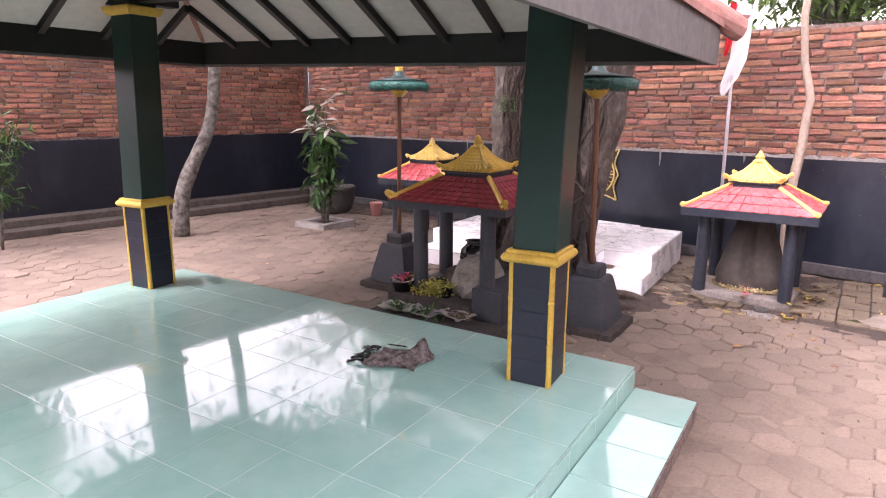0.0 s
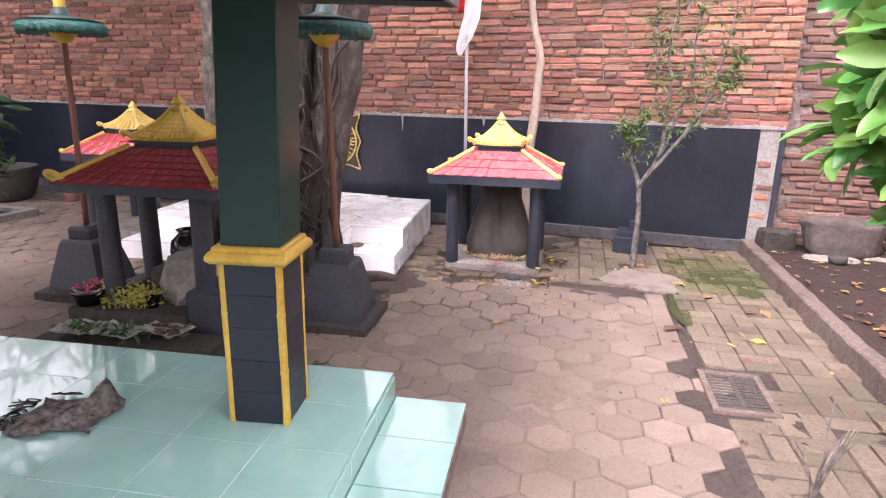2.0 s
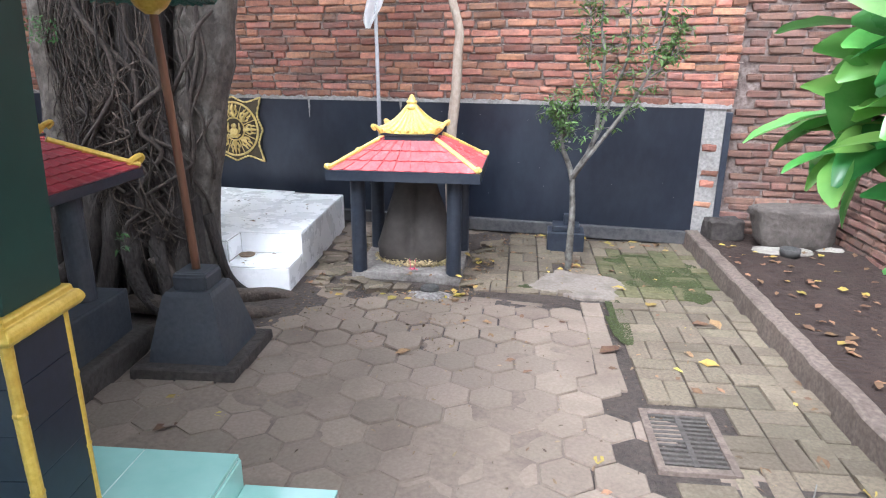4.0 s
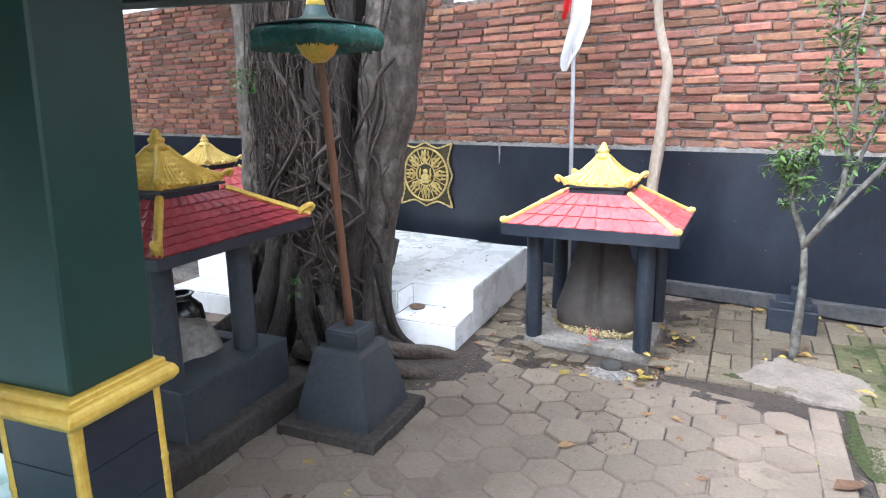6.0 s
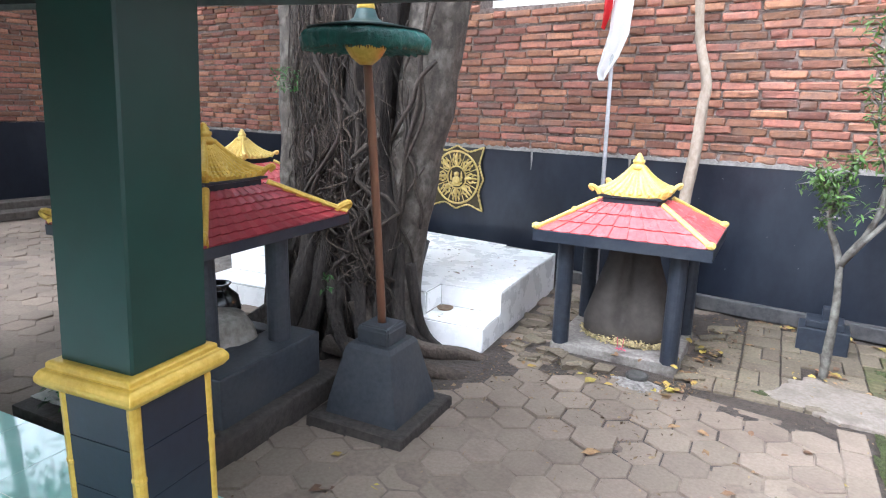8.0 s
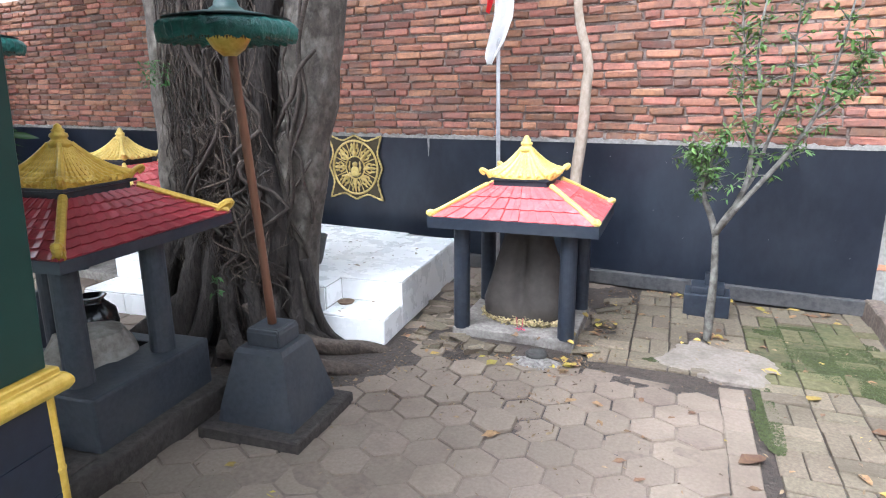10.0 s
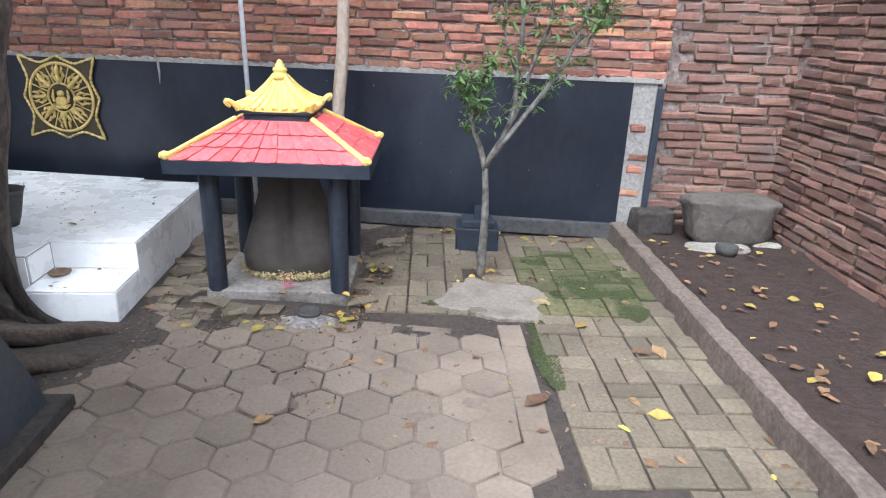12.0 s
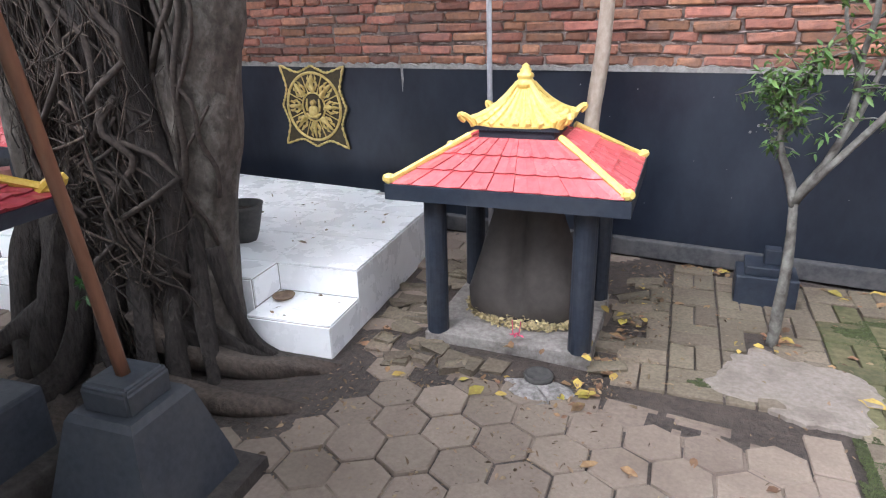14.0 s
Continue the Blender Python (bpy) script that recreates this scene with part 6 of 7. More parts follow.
for i in range(26):
    a = rb.uniform(-0.11, 0.1)
    tube(bm, curve([(-0.14, a, 0.016), (-0.17, a + rb.gauss(0, 0.012), 0.010 + rb.random() * 0.02), (-0.20 - rb.random() * 0.05, a + rb.gauss(0, 0.03), 0.004)], 5), [0.003] * 6, 4)
for i in range(14):
    a = rb.uniform(-0.12, 0.13)
    tube(bm, curve([(a, 0.11, 0.03), (a + rb.gauss(0, 0.01), 0.13, 0.022), (a + rb.gauss(0, 0.02), 0.16, 0.004 + rb.random() * 0.01)], 5), [0.003] * 6, 4)
tagged(part("fringe", bm, M_BLACK, cl, "black fringe"), kind="stuff")

# ---- drain grate ----
dg = thing("drain_grate", pose(0.83, 3.845, 0, 0, 0, ROT), "rusty iron drain grate in a cement frame", "drain grate")
for r in ((-0.142, -0.205, -0.02, -0.112, 0.205, 0.008), (0.112, -0.205, -0.02, 0.142, 0.205, 0.008), (-0.112, -0.205, -0.02, 0.112, -0.172, 0.008), (-0.112, 0.172, -0.02, 0.112, 0.205, 0.008)):
    part("frame_side", boxes(r, bev=0.003), M_KERB, dg)
for i in range(12):
    y = -0.155 + i * 0.0285
    part("bar", boxes((-0.111, y, -0.016, 0.111, y + 0.014, 0.003), bev=0.002), M_IRON, dg)
part("cross_bar", boxes((-0.010, -0.164, -0.018, 0.010, 0.164, 0.005), bev=0.002), M_IRON, dg)

# ---- beyond the wall ----
far = random.Random(41)


def far_tree(x, y, z, size, n):
    t = thing("background_tree", pose(x, y, 0), "leafy green tree beyond the wall, seen or added for shade", "tree", "trees beyond the wall")
    bm = bmesh.new()
    tube(bm, curve([(0, 0, 0), (0.1, 0, z * 0.5), (0, 0.1, z)], 8), lerp_list(0.14, 0.07, 8), 9, 0.2, 1)
    tips = []
    for i in range(9):
        a, L_ = far.uniform(0, 6.28), far.uniform(0.5, 1.0) * size
        c = curve([(0, 0, z * 0.75), (math.cos(a) * L_ * 0.5, math.sin(a) * L_ * 0.5, z + far.uniform(-0.2, 0.5)), (math.cos(a) * L_, math.sin(a) * L_, z + far.uniform(-0.4, 0.9))], 6)
        tube(bm, c, lerp_list(0.05, 0.012, 6), 6)
        tips += c[2:]
    part("trunk", bm, M_BARK_GREY, t, smooth=True)
    leaves("crown", [(p + Vector((far.gauss(0, 0.30), far.gauss(0, 0.30), far.gauss(0, 0.25))), 0.13, 0.3, None) for p in tips for _ in range(n)], M_LEAF, t, "", 0.5, far)


far_tree(0.6, 9.2, 2.9, 1.5, 90)
far_tree(1.3, 8.3, 2.6, 1.3, 90)
far_tree(-0.9, 8.1, 2.65, 1.0, 60)
far_tree(-1.2, 9.0, 3.2, 1.5, 40)
far_tree(3.4, 8.0, 3.4, 2.2, 80)
far_tree(-6.0, 10.5, 3.6, 2.0, 45)
# western trees, out of view, added to shade the courtyard and darken tile reflections
far_tree(-11.5, 2.2, 5.6, 2.2, 70)
far_tree(-10.5, 10.2, 4.6, 2.6, 120)
far_tree(-9.0, -0.6, 4.3, 3.0, 150)
far_tree(-9.5, 1.9, 3.1, 1.25, 90)

# ---- paving, laid on the turned grid ----
HX = (0.241, 4.798)
FLAT = 0.1855
SIDE = FLAT / math.sqrt(3)


def in_quad(u, v, u0, u1, v0, v1):
    return u0 < u < u1 and v0 < v < v1


def to_local(x, y, base):
    dx, dy = x - base[0], y - base[1]
    return dx * CR + dy * SR, -dx * SR + dy * CR


def blocked(x, y, r=0.08):
    """True where something built covers the paving or where it is broken up."""
    u, v = to_pavilion(x, y)
    if -3.6 - r < u < 0.30 + r * 0.6 and v < 0.0 + r * 0.5:
        return True
    q = PL.inverted() @ Vector((x, y, 0))
    if -2.1 < q.x < 0.04 and q.y > -0.02:
        return True
    if math.hypot((x + 2.15) / 0.75, (y - 4.75) / 0.62) < 1:
        return True
    if -2.45 < x < -1.62 and 3.12 < y < 4.05:
        return True
    if abs(x + 0.747) < 0.37 and abs(y - 5.52) < 0.33:
        return True
    if abs(x + 5.66) < 0.2 and abs(y - 5.10) < 0.2:
        return True
    return y > 6.6 or x < -7.5


def hexagon(r, h, seed, wob):
    rr = random.Random(seed)
    V = []
    for z, k in ((-0.05, 1.0), (h - 0.006, 1.0), (h, 0.955)):
        for i in range(6):
            t = math.pi / 2 + i * math.pi / 3
            e = 1 + rr.uniform(-wob, wob)
            V.append((math.cos(t) * r * k * e, math.sin(t) * r * k * e, z))
    F = [(12, 13, 14, 15, 16, 17)]
    for a in (0, 6):
        F += [(a + i, a + (i + 1) % 6, a + 6 + (i + 1) % 6, a + 6 + i) for i in range(6)]
    return np.array(V), F


HEX = [hexagon(SIDE - 0.0042, 0.0, i, 0.020) for i in range(6)]
HEX_MESH = []
for V_, F_ in HEX:
    me_ = bpy.data.meshes.new("paver")
    me_.from_pydata([tuple(v) for v in V_], [], F_)
    me_.materials.append(M_PAVER)
    HEX_MESH.append(me_)
pave = thing("pavement", Matrix(), "worn grey-brown hexagonal cement paving with open joints", "pavement", kind="structure")
rg = random.Random(55)
cand = []
for j in range(-28, 14):
    for i in range(-44, 8):
        u = (i + 0.5 * (j % 2)) * FLAT
        v = j * SIDE * 1.5
        x, y, _ = loc(u, v, 0, HX)
        uu, vv = to_local(x, y, HX)
        edge = 0.145 if y > 4.2 else 0.30 + 0.16 * noise.noise(Vector((y * 4, 2, 1)))
        if uu > edge or blocked(x, y) or y < -1.0:
            continue
        if y > 5.05 and x > -0.95:
            continue
        if y > 4.98 + 0.08 * math.sin(x * 9) and x > -1.35 and x < -0.75 and rg.random() < 0.7:
            continue
        if math.hypot((x + 1.85) / 0.78, (y - 4.68) / 0.56) < 1 + 0.25 * noise.noise(Vector((x * 5, y * 5, 9))):
            continue
        cand.append((x, y))
near_n, V, F = 0, [], []
order = sorted(cand, key=lambda p: math.hypot(p[0] + 0.1, (p[1] - 4.0) * 0.7))
for k, (x, y) in enumerate(order):
    dz = rg.gauss(0.0005, 0.0034) - (0.004 if rg.random() < 0.05 else 0)
    dx_, dy_ = x + 0.447, y - 4.35
    if math.hypot(dx_ - 0.10, dy_ - 0.12) < 0.12:
        dz = -0.006
    elif math.hypot(dx_ + 0.02, dy_ - 0.07) < 0.10:
        dz = 0.014
    elif any(math.hypot(x - a, y - b) < 0.10 for a, b in ((-0.81, 4.45), (-0.94, 4.58), (0.37, 4.76), (0.52, 4.34))):
        dz = 0.009
    m = pose(x, y, dz, rg.gauss(0, 0.9), rg.gauss(0, 0.9), ROT + 60 * rg.randrange(6) + rg.gauss(0, 0.5))
    q = rg.randrange(6)
    if k < 300:
        ob = new("paver", HEX_MESH[q])
        ob.parent, ob.matrix_basis = pave, m
    else:
        R, T, b = np.array(m.to_3x3()), np.array(m.translation), len(V)
        V.extend(HEX[q][0] @ R.T + T)
        F.extend([tuple(i + b for i in f) for f in HEX[q][1]])
if V:
    tagged(raw("pavers", V, F, M_PAVER_J, pave), kind="stuff")
# half pieces that finish every other row against the edging
r_ = SIDE - 0.003
hv = [(-0.002, r_), (-r_ * 0.866, r_ * 0.5), (-r_ * 0.866, -r_ * 0.5), (-0.002, -r_)]
half = bpy.data.meshes.new("half_paver")
half.from_pydata([(x, y, z) for z in (-0.05, 0.0) for x, y in hv], [], [(4, 5, 6, 7), (0, 1, 5, 4), (1, 2, 6, 5), (2, 3, 7, 6), (3, 0, 4, 7)])
half.materials.append(M_PAVER)
for j in range(-18, 4):
    if j % 2 == 0:
        x, y, _ = loc(FLAT, j * SIDE * 1.5, 0, HX)
        if not blocked(x, y, 0.0) and 4.2 < y < 5.1:
            ob = new("half_paver", half)
            ob.parent, ob.matrix_basis = pave, pose(x, y, rg.gauss(0, 0.002), 0, 0, ROT)


def damp(x, y):
    """True where bare damp soil takes the place of dust."""
    w = 0.10 * noise.noise(Vector((x * 4, y * 4, 1))) + 0.05 * noise.noise(Vector((x * 13, y * 13, 2)))
    hu, hv_ = to_local(x, y, HX)
    if math.hypot((x + 1.80) / 0.86, (y - 4.62) / 0.62) < 1 + w * 2:
        return True
    if -1.5 < x < -0.25 and 5.02 + w < y < 5.6:
        return True
    if -0.45 < x < 0.5 and 5.13 + w * 0.4 < y < 5.27 + w * 0.5:
        return True
    if (0.29 if hv_ > -0.6 else 0.40) + w * 0.8 < hu < 0.50 and hv_ < 0.5:
        return True
    return x > 0.55 + w and y < 3.6 + w * 3


# soil and dust packed into the joints
n1, n2 = 300, 256
xs, ys = [-7.6 + 9.0 * i / n1 for i in range(n1 + 1)], [-1.0 + 7.6 * j / n2 for j in range(n2 + 1)]
V, F, dark_cells = [], [], []
for x in xs:
    for y in ys:
        low = 0.0035 if x > 0.46 or (y > 5.1 and x > -0.4) else 0
        heap = 0.022 * math.exp(-((y - 5.17) / 0.11) ** 2) * math.exp(-((x + 0.85) / 0.42) ** 4) + 0.008 * math.exp(-(((x + 1.95) / 0.62) ** 2 + ((y - 4.62) / 0.42) ** 2))
        dust = 0.0068 / (1 + math.exp((y - 4.12) / 0.10)) / (1 + math.exp((x - 0.36) / 0.06))
        mud = 0.016 * max(0.0, noise.noise(Vector((x * 2.6, y * 2.6, 6))) + 0.28) if x > 0.54 and y < 3.72 else 0
        skirt = 0.014 * math.exp(-(((x + 1.45) / 0.30) ** 2 + ((y - 4.58) / 0.24) ** 2))
        V.append((x, y, dust + mud + skirt + heap - low - 0.0092 + 0.0062 * noise.noise(Vector((x * 1.7, y * 1.7, 3))) + 0.0030 * noise.noise(Vector((x * 9, y * 9, 8)))))
for i in range(n1):
    for j in range(n2):
        a = i * (n2 + 1) + j
        F.append((a, a + n2 + 1, a + n2 + 2, a + 1))
        # the deepest joints get the darker soil colour as well as the damp ground
        dark_cells.append(1 if damp(xs[i], ys[j]) or V[a][2] < -0.0085 else 0)
soil = raw("joint_soil", V, F, M_SILT)
soil.data.materials.append(M_DAMP_OR_DEEP)
soil.data.polygons.foreach_set("material_index", dark_cells)
soil.data.shade_smooth()
tagged(soil, "brown dust with darker, partly damp soil between the pavers", "soil", kind="structure")

# oblong pavers in pairs
pave2 = thing("pavement_strip", Matrix(), "oblong cement pavers in basket weave with mossy joints", "pavement", kind="structure")
OB = [chamfered(0.195, 0.095, 0.05, 0.004, i + 3, 0.0012) for i in range(4)]
RECT_MESH = {}
for nm, mt in (("plain", M_RECT), ("moss", M_MOSSY)):
    for i, (V_, F_) in enumerate(OB):
        me_ = bpy.data.meshes.new("paver")
        me_.from_pydata([tuple(v) for v in V_], [], F_)
        me_.materials.append(mt)
        RECT_MESH[nm, i] = me_
EDGE_MESH = []
for i in range(2):
    V_, F_ = chamfered(0.198, 0.112, 0.05, 0.004, i + 9, 0.0015)
    me_ = bpy.data.meshes.new("edging_paver")
    me_.from_pydata([tuple(v) for v in V_], [], F_)
    me_.materials.append(M_PAVER)
    EDGE_MESH.append(me_)
PITCH = 0.2035
RB = (0.66, 4.40)
count = 0
for i in range(-5, 8):
    for j in range(-18, 13):
        for half in (0, 1):
            across = (i + j) % 2
            u, v = i * PITCH + 0.102, j * PITCH
            du, dv = (0, (half - 0.5) * 0.1015) if across == 0 else ((half - 0.5) * 0.1015, 0)
            x, y, _ = loc(u + du, v + dv, 0, RB)
            ku, kv = to_local(x, y, (1.102, 6.62))
            zone_a = u > 0.0 and ku < 0.02 and y < 6.55
            zone_b = y > 5.22 and x > -0.27 and ku < 0.02 and y < 6.56
            if not (zone_a or zone_b) or blocked(x, y, 0.0):
                continue
            if 0.35 < x < 1.0 and 2.3 < y < 4.35 and noise.noise(Vector((x * 3.1, y * 3.1, 5))) + (0.25 if x < 0.78 else -0.1) > 0.16:
                continue
            if math.hypot(x - 0.272, y - 5.80) < 0.085 or (abs(x - 0.83) < 0.17 and abs(y - 3.845) < 0.22):
                continue
            mossy = 0.50 < x < 1.20 and 5.36 < y < 6.3 and noise.noise(Vector((x * 4.1, y * 4.1, 3))) + 0.62 - 0.5 * abs(x - 0.88) > 0.12
            if count >= 300 and (y < 2.5):
                continue
            ob = new("paver", RECT_MESH["moss" if mossy else "plain", rg.randrange(4)])
            ob.parent = pave2
            ob.matrix_basis = pose(x, y, -0.0245 + rg.gauss(0, 0.003), rg.gauss(0, 0.9), rg.gauss(0, 0.9), ROT + (0 if across == 0 else 90) + rg.gauss(0, 0.8))
            count += 1
# row of edging pavers beside the hexagons
for j in range(-22, 5):
    x, y, _ = loc(0.245, j * 0.205 + 0.05, 0, HX)
    if blocked(x, y, 0.0) or y > 5.25 or y < 4.2:
        continue
    ob = new("edging_paver", EDGE_MESH[j % 2])
    ob.parent = pave2
    ob.matrix_basis = pose(x, y, -0.026 + rg.gauss(0, 0.003), 0, 0, ROT + 90 + rg.gauss(0, 1.0))
# broken pieces lying loose in the soil round the shrine
rk = random.Random(66)
for i in range(52):
    x, y = (rk.uniform(-1.28, -0.42), rk.uniform(4.98, 5.16)) if i < 17 else (rk.uniform(-1.34, -1.14) - 0.18 * rk.random() * (i % 2), rk.uniform(5.2, 6.3)) if i < 42 else (rk.uniform(-0.36, -0.27), rk.uniform(5.3, 6.3))
    if math.hypot(x + 0.515, y - 5.09) < 0.15:
        continue
    q = PL.inverted() @ Vector((x, y, 0))
    if -2.2 < q.x < 0.08 and q.y > -0.36:
        continue
    V_, F_ = chamfered(rk.uniform(0.07, 0.20), rk.uniform(0.045, 0.10), 0.04, 0.005, i + 70, 0.007)
    ob = raw("broken_paver", V_, F_, M_RECT)
    lift = 0.022 * math.exp(-((y - 5.17) / 0.11) ** 2) if x > -1.25 and y < 5.4 else 0
    ob.matrix_world = pose(x, y, lift - 0.016 + rk.uniform(0, 0.006), rk.gauss(0, 4), rk.gauss(0, 4), rk.gauss(8, 14))
    tagged(ob, "broken piece of cement paver half sunk in the soil", "paver", "broken pavers by the shrine")
# cement patch by the young tree
bm = bmesh.new()
ring = []
for i in range(90):
    t = 2 * math.pi * i / 90
    c, s_ = math.cos(t), math.sin(t)
    q = (abs(c) ** 5 + abs(s_) ** 5) ** (-0.2) * (1 + 0.16 * noise.noise(Vector((c * 2.5, s_ * 2.5, 2))))
    q *= 1 + 0.12 * noise.noise(Vector((c * 6, s_ * 6, 4)))
    ring.append((c * q * 0.255, s_ * q * 0.215))
loft(bm, [[(x, y, -0.03) for x, y in ring], [(x, y, 0.001) for x, y in ring], [(x * 0.93, y * 0.93, 0.0065) for x, y in ring]])
cpatch = part("cement_patch", bm, M_PATCH)
cpatch.matrix_world = pose(0.36, 5.47, 0, 0, 0, -14)
tagged(cpatch, "patch of pale rough cement in the paving", "pavement", kind="structure")


def moss_patch(x, y, rx, ry, n, seed):
    """Many tiny tufts that make one bed of moss."""
    r = random.Random(seed)
    V, F = [], []
    while len(F) < n * 3:
        a, b = r.uniform(-1, 1), r.uniform(-1, 1)
        if math.hypot(a, b) > 0.75 + 0.35 * noise.noise(Vector((a * 2, b * 2, seed))):
            continue
        px, py, _ = loc(a * rx, b * ry, 0, (x, y))
        s, k = r.uniform(0.003, 0.0075), len(V)
        t = r.uniform(0, 6.28)
        V += [(px + s * math.cos(t + q * 2.094), py + s * math.sin(t + q * 2.094), -0.002) for q in range(3)] + [(px, py, s * 0.55 + 0.001)]
        F += [(k, k + 1, k + 3), (k + 1, k + 2, k + 3), (k + 2, k, k + 3)]
    ob = raw("moss", V, F, M_MOSS)
    tagged(ob, "low green moss growing in the paving", "moss", kind="stuff")


moss_patch(0.60, 4.93, 0.075, 0.40, 3000, 1)
moss_patch(0.10, 5.36, 0.13, 0.035, 1500, 2)
moss_patch(0.62, 6.05, 0.16, 0.07, 2600, 3)
moss_patch(0.90, 5.72, 0.22, 0.30, 5200, 4)
moss_patch(0.88, 5.82, 0.34, 0.46, 5200, 7)
moss_patch(1.05, 5.45, 0.12, 0.16, 1800, 5)
moss_patch(0.72, 6.15, 0.20, 0.07, 1800, 6)

# fallen leaves, each one lying by itself
fm = {}
for nm, mt, w in (("brown", M_FALLEN, 0.42), ("yellow", M_FALLEN_Y, 0.5)):
    bm = bmesh.new()
    vs = [bm.verts.new((x * w * 2, y, z)) for x, y, z in [(0, -0.5, 0.0), (0.26, -0.22, 0.10), (0.30, 0.08, 0.14), (0.12, 0.36, 0.05), (0, 0.5, 0.06), (-0.12, 0.36, 0.10), (-0.30, 0.08, 0.05), (-0.26, -0.22, 0.14), (0, -0.2, 0.0), (0, 0.12, 0.01)]]
    for f in ((0, 1, 8), (1, 2, 9, 8), (2, 3, 9), (3, 4, 5, 9), (5, 6, 9), (6, 7, 8, 9), (7, 0, 8)):
        bm.faces.new([vs[i] for i in f])
    me_ = bpy.data.meshes.new("fallen_leaf")
    bm.to_mesh(me_)
    bm.free()
    me_.materials.append(mt)
    me_.shade_smooth()
    fm[nm] = me_
rl = random.Random(101)
spots = [("yellow", -0.70, 4.93, 0.09), ("brown", -0.42, 4.27, 0.09), ("brown", -1.10, 3.42, 0.10), ("yellow", -1.22, 3.62, 0.07), ("brown", -1.28, 5.05, 0.08), ("yellow", 0.60, 5.45, 0.10), ("yellow", 0.78, 5.22, 0.09), ("brown", 1.02, 5.0, 0.10), ("brown", 1.10, 5.02, 0.11), ("brown", 0.92, 4.6, 0.08), ("yellow", 1.0, 4.52, 0.10), ("brown", 0.55, 4.55, 0.13), ("yellow", -0.95, 3.55, 0.06)]
for i in range(210):
    zone = rl.random()
    if zone < 0.12:
        x, y = rl.gauss(-0.27, 0.07), rl.uniform(5.10, 6.4)
    elif zone < 0.20:
        x, y = rl.gauss(0.275, 0.07), rl.gauss(5.78, 0.05)
    elif zone < 0.4:
        x, y = rl.uniform(-0.3, 1.05), rl.uniform(4.2, 6.5)
    elif zone < 0.56:
        x, y = rl.uniform(-1.3, -0.2), rl.uniform(4.9, 5.25)
    elif zone < 0.80:
        x, y = rl.uniform(1.25, 2.0), rl.uniform(4.0, 6.4)
    elif zone < 0.87:
        x, y = rl.uniform(0.5, 1.1), rl.uniform(2.6, 5.0)
    else:
        x, y = rl.uniform(-6.5, -1.8), rl.uniform(3.3, 6.2)
    spots.append((rl.choice(("brown", "brown", "yellow", "brown", "brown")), x, y, rl.uniform(0.025, 0.065)))
for i in range(75):
    x, y = (rl.uniform(-0.3, 1.0), 6.56 - abs(rl.gauss(0, 0.10))) if i < 40 else (-0.33 + rl.gauss(0, 0.035), rl.uniform(4.98, 5.9))
    spots.append((rl.choice(("brown", "brown", "brown", "yellow")), x, y, rl.uniform(0.035, 0.085)))
for i in range(60):
    spots.append((rl.choice(("brown", "brown", "yellow")), rl.uniform(1.25, 2.2), rl.uniform(3.6, 6.4), rl.uniform(0.04, 0.085)))
for kind_, x, y, s in spots:
    u, v = to_pavilion(x, y)
    if u < 0.36 and v < 0.05 or (-2.5 < x < -1.6 and 3.0 < y < 4.1):
        continue
    q = PL.inverted() @ Vector((x, y, 0))
    if -2.1 < q.x < 0.05 and q.y > -0.35:
        continue
    ku, _ = to_local(x, y, (1.102, 6.62))
    if -0.03 < ku < 0.14:
        continue
    z = 0.001 if ku < 0 else 0.092
    if abs(x + 0.747) < 0.38 and abs(y - 5.52) < 0.34:
        z = 0.067
    ob = new("fallen_leaf", fm[kind_])
    ob.matrix_world = pose(x, y, z, rl.gauss(0, 6), rl.gauss(0, 6), rl.uniform(0, 360)) @ Matrix.Scale(s, 4)
    tagged(ob, "curled brown fallen leaf on the ground" if kind_ == "brown" else "yellow fallen leaf on the ground", "leaf", "fallen leaves")
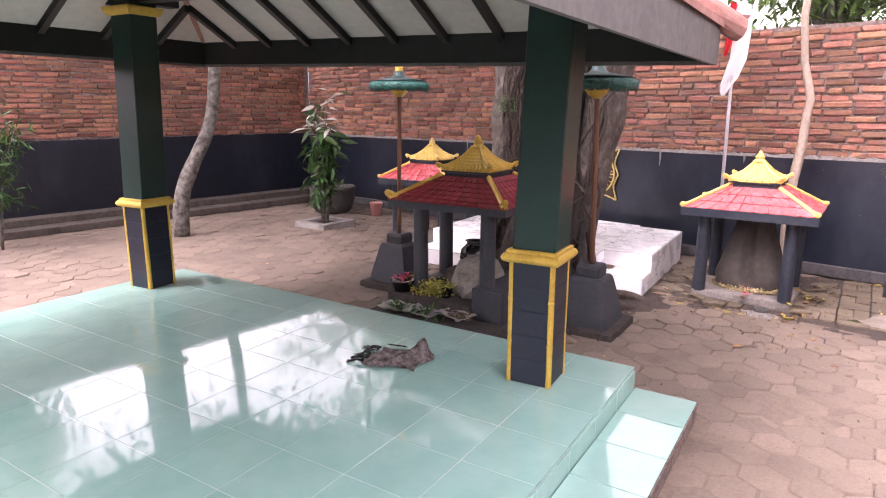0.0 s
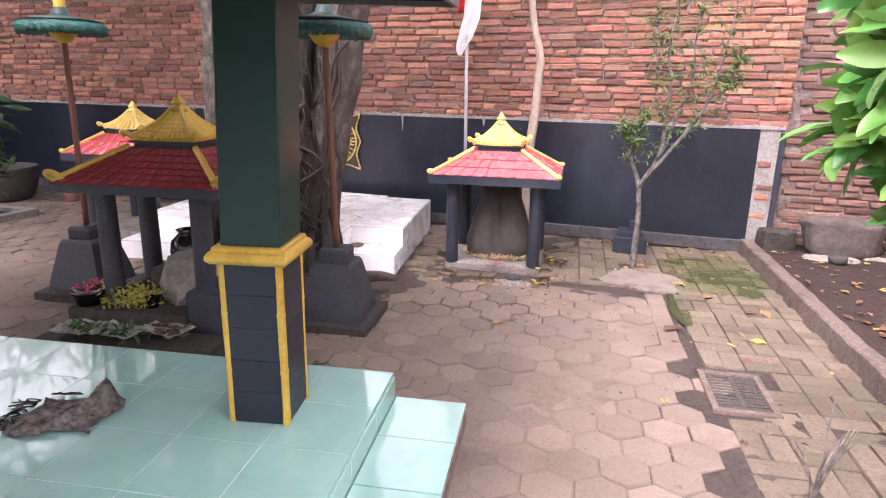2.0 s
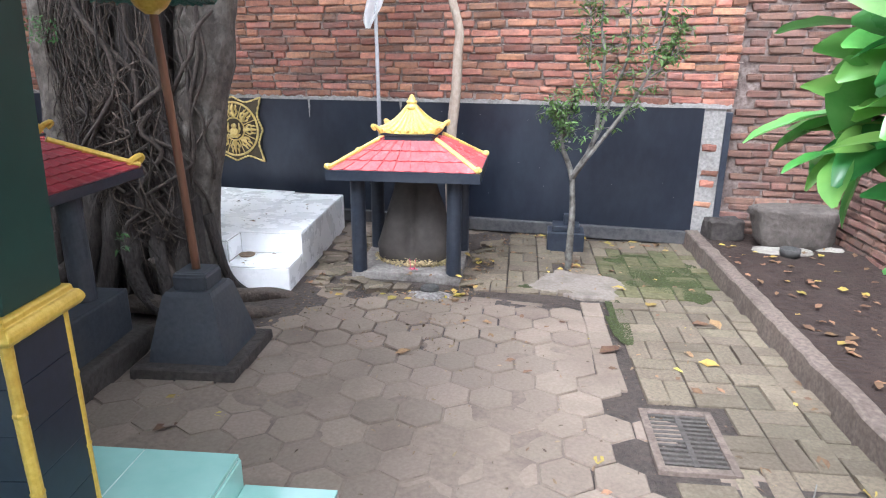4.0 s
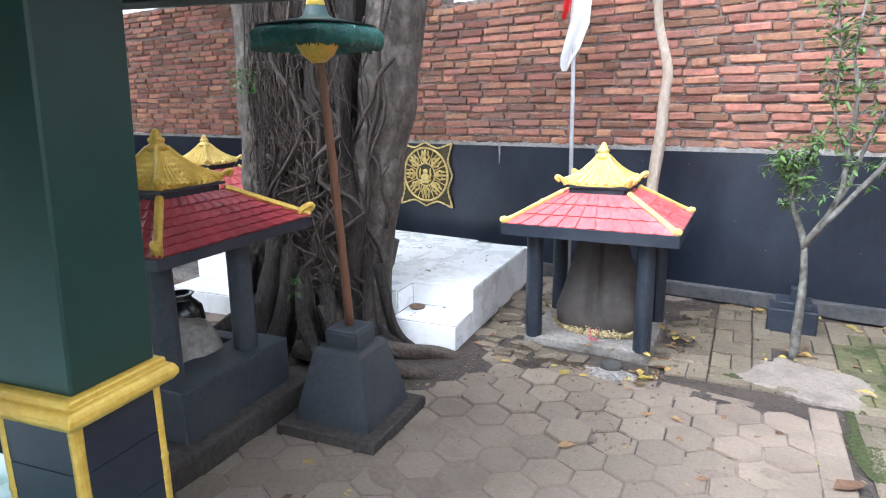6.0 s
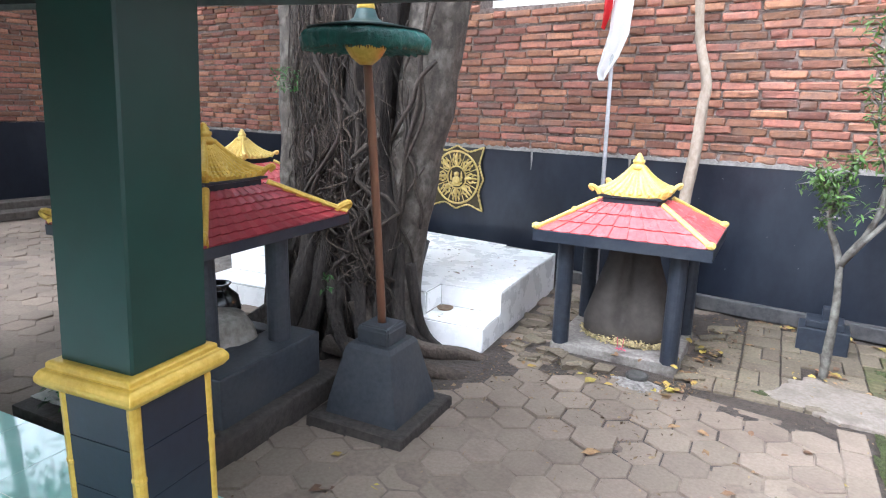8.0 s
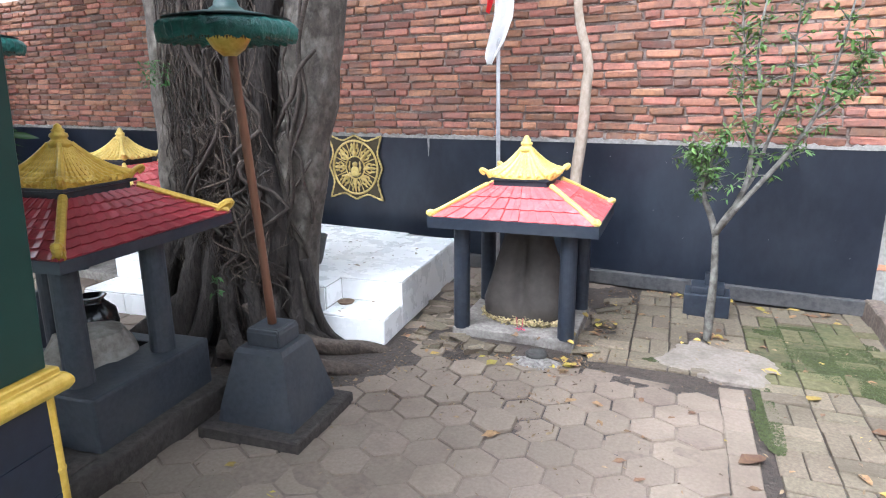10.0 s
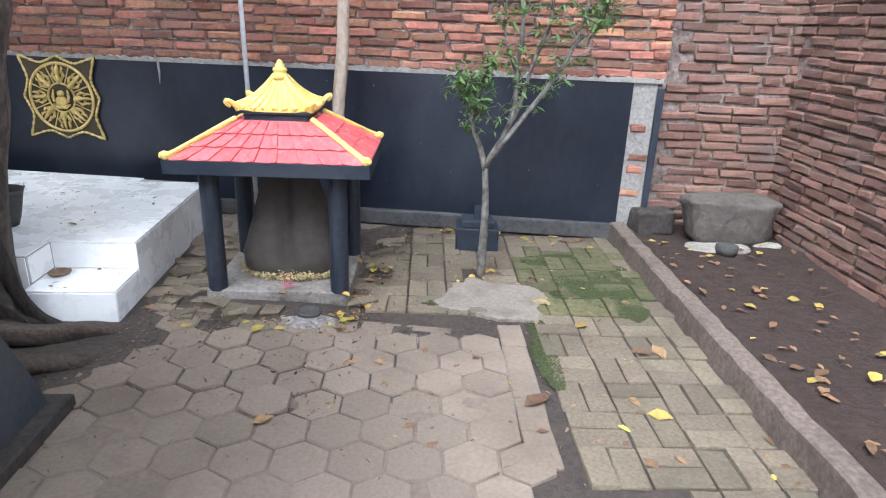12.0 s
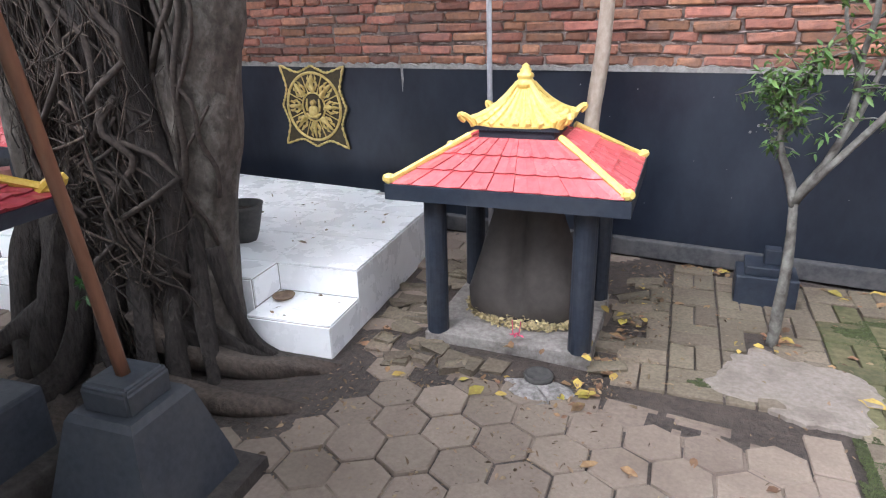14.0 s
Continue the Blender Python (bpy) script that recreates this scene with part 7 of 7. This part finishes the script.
# crumbs of litter
rc = random.Random(202)
cr = []
for _ in range(2600):
    zc = rc.random()
    x, y = (rc.uniform(-1.7, -0.2), rc.uniform(4.3, 5.25)) if zc < 0.45 else (rc.gauss(-0.26, 0.1), rc.uniform(5.1, 6.5)) if zc < 0.6 else (rc.uniform(-2.2, 1.05), rc.uniform(2.9, 6.5))
    u, v = to_pavilion(x, y)
    q = PL.inverted() @ Vector((x, y, 0))
    if (u < 0.34 and v < 0.03) or (-2.2 < q.x < 0.05 and q.y > -0.35) or (-2.5 < x < -1.6 and 3.0 < y < 4.1):
        continue
    if abs(x + 0.747) < 0.38 and abs(y - 5.52) < 0.34:
        continue
    cr.append(((x, y, 0.003), rc.choice((0.008, 0.012, 0.02, 0.028)), 0.35, None))
tagged(leaves("ground_litter", cr, M_LITTER, None, droop=0.0, rng=rc), "crumbs of dry leaves and twigs on the paving", "leaf litter", kind="stuff")

# crumbs of pale mortar squeezed out of the bed joints
rm = random.Random(303)
V, F = [], []
for _ in range(1500):
    x, row = rm.uniform(3.2, NX1 - NX0), rm.randrange(0, 18)
    z = DADO_TOP + 0.015 + 0.0612 * row + 0.007 * math.sin(x * 1.1 + row * 0.4) + rm.gauss(0, 0.003)
    w, h, d, k = rm.uniform(0.008, 0.034), rm.uniform(0.003, 0.008), rm.uniform(0.004, 0.016), len(V)
    V += [(x - w, 0.012, z), (x + w, 0.012, z + rm.gauss(0, 0.002)), (x, 0.012, z + h), (x, 0.012, z - h), (x + rm.uniform(-w, w) * 0.4, 0.006 - d, z + rm.gauss(0, 0.002))]
    F += [(k, k + 4, k + 2), (k + 2, k + 4, k + 1), (k + 1, k + 4, k + 3), (k + 3, k + 4, k)]
tagged(raw("mortar_crumbs", V, F, M_CRUMB, wall_n, "crumbs of pale mortar", smooth=True), kind="stuff")

# ---- bricks, last ----
lay_bricks(wall_n, NX1 - NX0, DADO_TOP + 0.015, WALL_TOP, 1, (-2.7 - NX0, 1.4 - NX0, 0, 3))
lay_bricks(wall_n, 5.45, WALL_TOP - 0.012, 2.48, 6, (99, 99, 0, 0))
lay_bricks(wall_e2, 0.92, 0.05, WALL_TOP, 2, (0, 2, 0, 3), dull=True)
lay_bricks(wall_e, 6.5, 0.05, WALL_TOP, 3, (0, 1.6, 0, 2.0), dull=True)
lay_bricks(wall_w, 10.9, 1.075, 2.48, 4, (99, 99, 0, 0))
